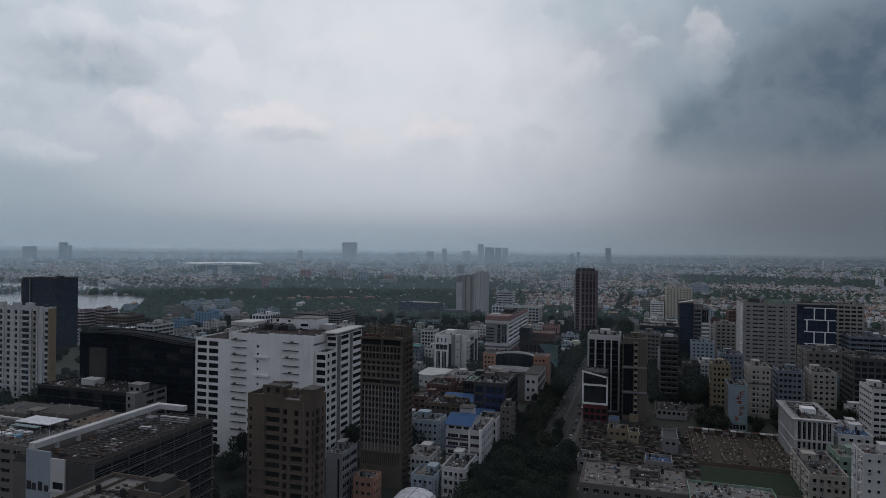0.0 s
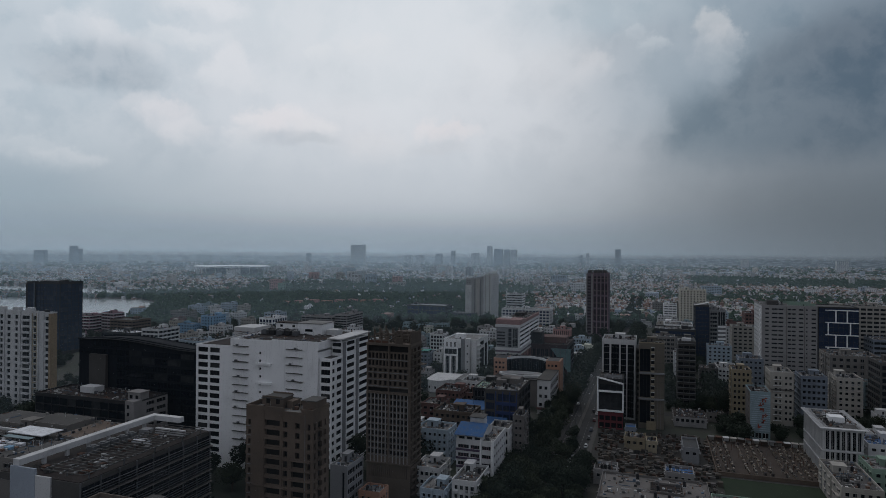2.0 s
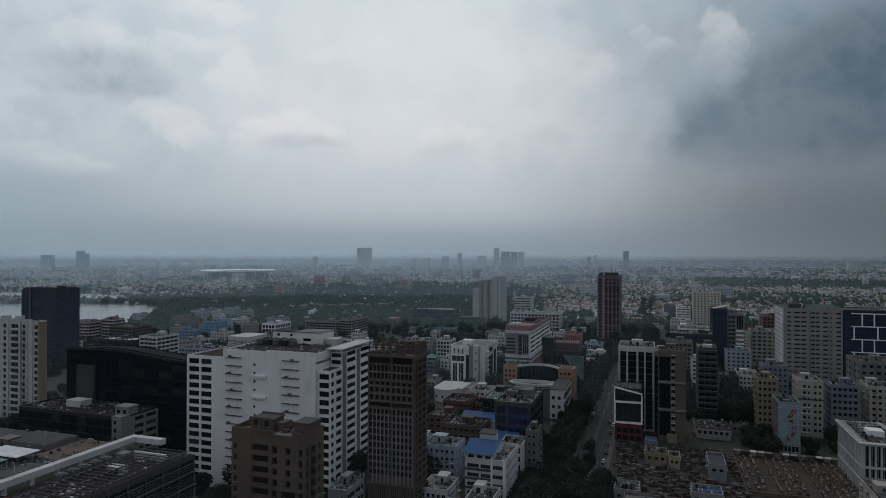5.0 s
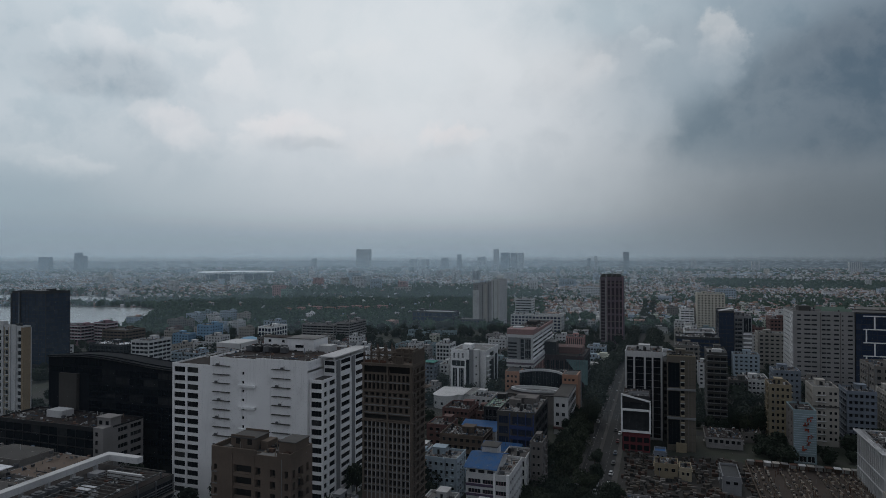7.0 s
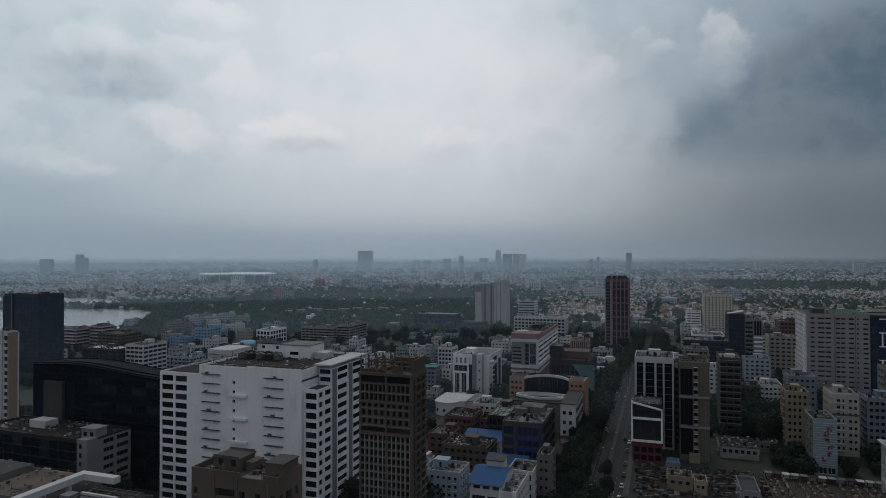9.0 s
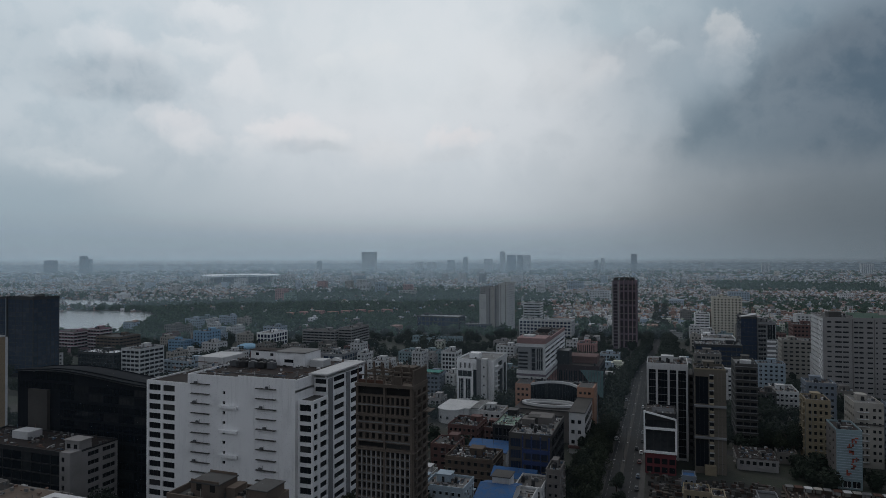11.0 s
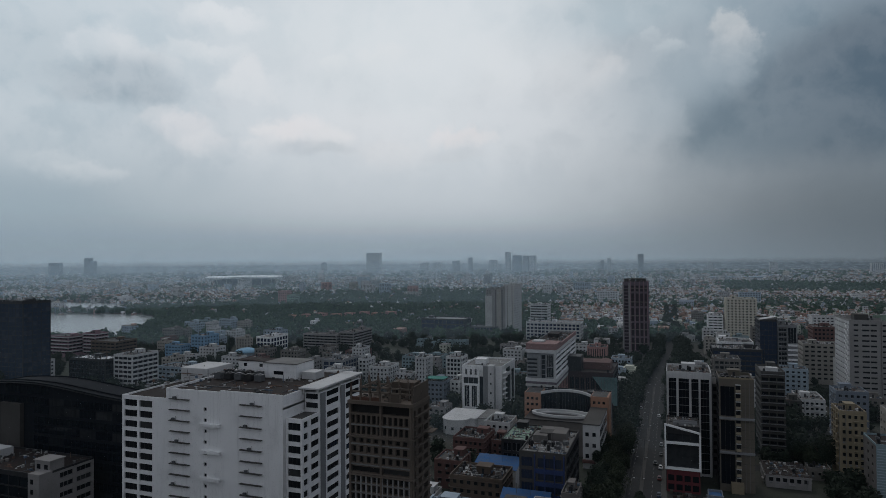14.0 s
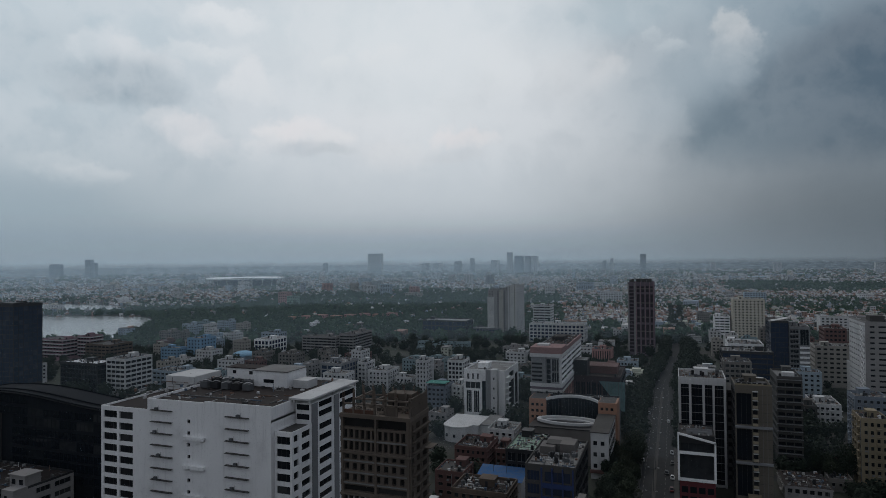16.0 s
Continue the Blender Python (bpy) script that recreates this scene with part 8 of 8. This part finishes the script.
def tree_parts(seed, r, h, leaves):
    q = random.Random(seed)
    trunk = Geo()
    trunk.tube((0, 0, 0), (0.1 * r, 0.05 * r, h * 0.45), 0.035 * h, 0.022 * h, 7)
    for i in range(5):
        w = i * 1.26 + q.uniform(0, 0.6)
        trunk.tube((0.1 * r, 0.05 * r, h * 0.42), (math.cos(w) * r * 0.6, math.sin(w) * r * 0.6, h * 0.42 + r * 0.6), 0.02 * h, 0.008 * h, 5)
    crown = Geo()
    for x, y, z in crown_points(seed, r, leaves):
        s = q.uniform(0.22, 0.5)
        e, f = Vector((q.gauss(0, 1), q.gauss(0, 1), q.gauss(0, 0.6))).normalized(), Vector((q.gauss(0, 1), q.gauss(0, 1), q.gauss(0, 1)))
        f = (f - f.dot(e) * e).normalized()
        c = Vector((x, y, max(0.5, z * 1.15 + h * 0.30 + r * 0.62)))
        crown.quad(tuple(c - s * e), tuple(c - s * 0.7 * f), tuple(c + s * e), tuple(c + s * 0.8 * f))
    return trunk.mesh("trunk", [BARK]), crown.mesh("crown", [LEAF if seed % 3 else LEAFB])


TREES = []
for k in range(5):
    trunk, crown = tree_parts(300 + k, 3.9 + 0.45 * k, 8.0 + 0.8 * k, 1700)
    root = tagged(new("tree"), "broad dark green street tree", "tree", "street trees")
    part("trunk", trunk, [], root)
    part("crown", crown, [], root)
    TREES.append(root)
SPOTS = []
q = random.Random(5)
for row, y0, y1, step in ((-54.5, 190, 345, 6.0), (-54.8, 345, 600, 6.0), (-50.4, 330, 600, 9.0), (-41.6, 215, 318, 6.5), (-41.6, 340, 352, 7), (-31.4, 215, 300, 6.0), (-30.5, 440, 600, 12), (-60.5, 200, 420, 7), (-51.5, 215, 330, 7), (-47, 205, 296, 8), (-37, 205, 270, 9)):
    y = y0
    while y < y1:
        SPOTS.append((row + q.uniform(-1.0, 1.0), y, q.uniform(0.45, 0.6) if row == -41.6 and y0 > 300 else q.uniform(0.75, 1.15) if y < 345 else q.uniform(0.65, 0.95)))
        y += step * q.uniform(0.7, 1.3)
for x0, x1, y0, y1, n in ((-135, -116, 195, 250, 16), (-205, -134, 188, 246, 46), (-128, -100, 268, 292, 14), (-68, -57, 205, 262, 14), (18, 24, 300, 322, 5), (26, 45, 410, 432, 9), (24, 66, 440, 520, 22),
                          (-140, -100, 440, 480, 16), (-68, -55, 470, 560, 20), (-175, -130, 515, 580, 30), (86, 118, 270, 420, 26), (70, 76, 300, 322, 4), (-6, 40, 455, 560, 22),
                          (-225, -206, 232, 320, 12), (-400, -290, 262, 320, 30), (-330, -240, 380, 470, 30), (-30, 0, 305, 330, 8), (-2, 10, 306, 322, 5)):
    for _ in range(n):
        SPOTS.append((q.uniform(x0, x1), q.uniform(y0, y1), q.uniform(0.7, 1.3)))
used, REST = 0, []
SPOTS.sort(key=lambda p: math.hypot(p[0] + 32, p[1] - 100))
for x, y, s in SPOTS:
    if abs(x + 44) > 14 and not clear_of_things(x, y, 1.0) and not (-64 < x < -25):
        continue
    m = pose(x, y, 0.0 if abs(x + 41.6) > 1.2 else 0.25, 0, 0, q.uniform(0, 360)) @ Matrix.Diagonal((s, s, s * q.uniform(0.9, 1.15), 1))
    if used >= 292:
        REST.append((x, y, s))
        continue
    if used < len(TREES):
        TREES[used].matrix_basis = m
    else:
        t = copy_thing(TREES[used % len(TREES)], m)
        t.matrix_basis = m
    used += 1


def woods(count, d0, d1, size, leaves, name, label, more=(), fine=1.0, core=1.0):
    """Trees too far and too many to count."""
    vs, fs = [], []
    made, extra = 0, list(more)
    while made < count:
        w = radians(rnd.uniform(-40, 40) - 18.0)
        d = math.sqrt(rnd.uniform(d0 * d0, d1 * d1))
        x, y = d * math.sin(w), d * math.cos(w)
        grown = 1.0
        if extra:
            x, y, grown = extra.pop()
        elif rnd.random() < built_up(x, y) * 0.95 or in_lake(x, y) or not clear_of_things(x, y, 2):
            made += 0.1
            continue
        made += 1
        r = size * rnd.uniform(0.6, 1.4) * grown
        # dark inner mass of the crown
        n = len(vs)
        for k, rr in ((0.25, 0.55 * core), (0.75, 0.78 * core), (1.3, 0.66 * core), (1.6, 0.3 * core)):
            vs += [(x + r * rr * math.cos(w), y + r * rr * math.sin(w), r * k * rnd.uniform(0.9, 1.1)) for w in (0.3, 1.5, 2.8, 4.1, 5.3)]
        fs += [(n + 5 * j + i, n + 5 * j + (i + 1) % 5, n + 5 * j + 5 + (i + 1) % 5, n + 5 * j + 5 + i) for j in range(3) for i in range(5)]
        for _ in range(leaves):
            v = Vector((rnd.gauss(0, 1), rnd.gauss(0, 1), rnd.gauss(0, 0.8))).normalized() * r * rnd.uniform(0.55, 1.0)
            c = Vector((x, y, r * 1.1)) + v
            c.z = max(c.z, 0.6)
            e = Vector((rnd.gauss(0, 1), rnd.gauss(0, 1), rnd.gauss(0, 0.5))).normalized() * r * fine * rnd.uniform(0.28, 0.5)
            f = e.cross(Vector((rnd.gauss(0, 1), rnd.gauss(0, 1), rnd.gauss(0, 1)))).normalized() * r * fine * rnd.uniform(0.25, 0.45)
            n = len(vs)
            vs += [tuple(c - e), tuple(c - f), tuple(c + e), tuple(c + f)]
            fs.append((n, n + 1, n + 2, n + 3))
    me = bpy.data.meshes.new(name)
    me.from_pydata(vs, [], fs)
    # only the farther woods take the leaf colour with haze in it
    me.materials.append(LEAF if name == "near_woods" else HAZEWOODS)
    tagged(new(name, me), label, "trees", kind="stuff")


# crowns along both sides of the road, closing over it far off
for k in range(170):
    y = 455 + 5.2 * k
    mid = np.interp(y, (600, 690, 750, 1000), (-41.6, -35.4, -31.4, -31.0))
    half = 13.0 if y < 600 else 8.8 if y < 860 else 4.0
    for e in (-half - 3.0, -half, half, half + 3.0) + ((0.0,) if y > 860 else ()):
        if rnd.random() < 0.85:
            REST.append((mid + e + rnd.uniform(-1.0, 1.0), y + rnd.uniform(-2, 2), 1.0))
# gardens and yards east of the road
for x0, x1, y0, y1, n in ((10, 40, 412, 470, 30), (28, 45, 376, 400, 12), (57, 66, 376, 400, 6), (-12, 22, 346, 376, 10), (84, 120, 350, 420, 40), (-30, 10, 418, 560, 60), (-31, -24, 300, 330, 8),
                          (-26, -2, 600, 760, 60), (-120, -54, 560, 755, 110), (-160, -80, 700, 900, 110), (60, 76, 450, 600, 30)):
    for _ in range(n):
        x, y = rnd.uniform(x0, x1), rnd.uniform(y0, y1)
        if clear_of_things(x, y, 1.5):
            REST.append((x, y, 0.75))
woods(2700, 330, 900, 4.2, 230, "near_woods", "dense green trees between the blocks", REST, 0.38, 0.86)
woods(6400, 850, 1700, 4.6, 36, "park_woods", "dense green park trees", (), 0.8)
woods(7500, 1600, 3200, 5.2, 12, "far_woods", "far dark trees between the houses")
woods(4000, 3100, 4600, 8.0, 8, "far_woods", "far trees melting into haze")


# ---- yard of stacked timber and rubble, lawn, walls ----
def yard():
    root = tagged(new("timber_yard"), "walled brown yard full of stacked timber and rubble", "yard")
    root.matrix_basis = pose(24, 311, 0)
    g = Geo()
    g.box(0, 0, -0.2, 46, 56, 0.12)
    part("earth_floor", g, plaster("brown_earth", (0.06, 0.045, 0.036), amount=0.6, spread=0.3), root)
    for d in ((-0.3, -0.3, 0, 46.3, 0, 1.9), (-0.3, 56, 0, 46.3, 56.3, 1.9), (-0.3, 0, 0, 0, 56, 1.9), (46, 0, 0, 46.3, 56, 1.9)):
        boxpart("yard_wall", d, BROWN, root)
    r, shapes = random.Random(15), []
    for k in range(14):
        g = Geo()
        for j in range(r.randint(5, 9)):
            a, b = r.uniform(0.2, 0.9), r.uniform(0.4, 1.7)
            ox, oy = r.uniform(0, 0.7), r.uniform(0, 1.5)
            g.box(ox, oy, 0, ox + a, oy + b, r.uniform(0.2, 1.1))
        shapes.append(g.mesh("timber_stack", [RUBBLE]))
    for i in range(15):
        for j in range(22):
            if i in (3, 8) or r.random() < 0.1:
                continue
            x, y = 1.0 + i * 3.0 + r.uniform(-0.4, 0.4), 6 + j * 2.1 + r.uniform(-0.3, 0.3)
            part("timber_stack", r.choice(shapes), [], root, "", (x, y, 0.12), r.uniform(-4, 4))
    for i in range(13):
        boxpart("stall_roof", (0.5 + i * 3.5, 52.6, 2.4, 3.4 + i * 3.5, 55.8, 2.6), (ROOFLIGHT, RUST, OFFWHITE, CREAM)[i % 4], root)
        boxpart("stall_post", (0.6 + i * 3.5, 52.7, 0.1, 0.8 + i * 3.5, 52.9, 2.4), RUST, root)
        boxpart("stall_back", (0.5 + i * 3.5, 55.6, 0.1, 3.4 + i * 3.5, 55.8, 2.4), (CREAM, BROWN, OFFWHITE)[i % 3], root)
    for i in range(60):
        x, y = r.uniform(1, 45), r.uniform(5, 50)
        boxpart("pole", (x, y, 0.1, x + 0.14, y + 0.14, r.uniform(2.0, 3.6)), (ROOFLIGHT, RUST)[i % 2], root)


yard()
strip("lawn", "flat green lawn beside the yard", "lawn", 25, 283, 63, 308.5, -0.2, 0.1, LAWN)
strip("path", "pale earth path along the lawn", "path", 24, 308.5, 70, 310.6, -0.2, 0.08, PAVING)
strip("forecourt", "dusty paved forecourt between the houses", "pavement", -30.9, 300, 23, 369, -0.2, 0.05, plaster("oily_dark_earth", (0.035, 0.033, 0.03), amount=0.6, spread=0.3))
r, g = random.Random(31), Geo()
for _ in range(900):
    x, y = r.uniform(-30, 23), r.uniform(280, 368)
    if all(not (a - 1 < x < b + 1 and c - 1 < y < d + 1) for a, b, c, d in FOOT[4:]):
        a, b = r.uniform(0.5, 2.8), r.uniform(0.4, 2.0)
        g.box(x, y, 0.03, x + a, y + b, r.uniform(0.3, 2.0))
strip("earth_yard", "bare orange earth in front of the forecourt", "ground", -16, 276, 1, 302, -0.2, 0.09, plaster("orange_earth", (0.13, 0.08, 0.05), amount=0.6, spread=0.3))
tagged(part("yard_clutter", g, varied("dark_scrap", [(0.05, 0.042, 0.035), (0.03, 0.028, 0.026), (0.085, 0.07, 0.055), (0.13, 0.12, 0.11), (0.06, 0.035, 0.026)], scale=0.6)), "crates, carts and scrap on the forecourt", "clutter", kind="stuff")


# ---- cars on the road ----
def car(body):
    root = tagged(new("car"), "small parked or waiting car on the road", "car", "cars on the road")
    g = Geo()
    ring = [(-0.85, -2.0), (-0.7, -2.1), (0.7, -2.1), (0.85, -2.0), (0.85, 1.9), (0.7, 2.05), (-0.7, 2.05), (-0.85, 1.9)]
    g.prism(ring, 0.32, 0.86)
    part("body", g, body, root)
    g = Geo()
    lo, hi = [(-0.76, -1.2), (0.76, -1.2), (0.76, 1.6), (-0.76, 1.6)], [(-0.6, -0.6), (0.6, -0.6), (0.6, 1.2), (-0.6, 1.2)]
    g.v = [(x, y, 0.86) for x, y in lo] + [(x, y, 1.45) for x, y in hi]
    g.f = [(0, 1, 5, 4), (1, 2, 6, 5), (2, 3, 7, 6), (3, 0, 4, 7), (4, 5, 6, 7)]
    g.m = [1, 1, 1, 1, 0]
    part("cabin", g, [body, GLASS], root)
    for x in (-0.86, 0.66):
        for y in (-1.3, 1.3):
            g = Geo()
            g.tube((x, y, 0.32), (x + 0.2, y, 0.32), 0.32, 0.32, 10)
            part("wheel", g, BLACKTANK, root)
    return root


PAINT = [plaster(n, c, amount=0.1, rough=0.3, spread=0.03) for n, c in (("white_car_paint", (0.7, 0.7, 0.7)), ("silver_car_paint", (0.4, 0.41, 0.42)),
                                                                       ("black_car_paint", (0.03, 0.03, 0.03)), ("blue_car_paint", (0.05, 0.07, 0.10)), ("maroon_car_paint", (0.12, 0.03, 0.03)))]
kinds = [car(m) for m in PAINT]
r, used = random.Random(8), 0
for lane, y0, y1, step in ((-34.4, 318, 440, 20), (-36.4, 300, 560, 70), (-39.0, 296, 330, 8), (-46.5, 300, 330, 15), (-47.8, 420, 560, 90)):
    y = y0
    while y < y1:
        m = pose(lane + r.uniform(-0.3, 0.3), y, 0.065, 0, 0, 0 if lane > -42 else 180)
        k = r.choice((0, 0, 1, 1, 2, 2, 3))
        if used < len(kinds):
            kinds[used].matrix_basis = m
        else:
            copy_thing(kinds[k], m)
        used += 1
        y += step * r.uniform(0.6, 1.5)


def lamp_post():
    root = tagged(new("street_lamp"), "grey steel street lamp on the median", "street lamp", "street lamps")
    g = Geo()
    g.tube((0, 0, 0), (0, 0, 9.5), 0.12, 0.07, 8)
    part("pole", g, METAL, root)
    for s in (-1, 1):
        g = Geo()
        g.tube((0, 0, 9.3), (s * 1.9, 0, 9.9), 0.05, 0.04, 6)
        arm = part("arm", g, METAL, root)
        g = Geo()
        g.box(s * 1.9 - 0.4, -0.14, 9.82, s * 1.9 + 0.4, 0.14, 9.98)
        part("lamp_head", g, OFFWHITE, arm)
    return root


first = lamp_post()
first.matrix_basis = pose(-41.6, 352, 0.28)
for i in range(1, 9):
    copy_thing(first, pose(-41.6, 352 + i * 28, 0.28))
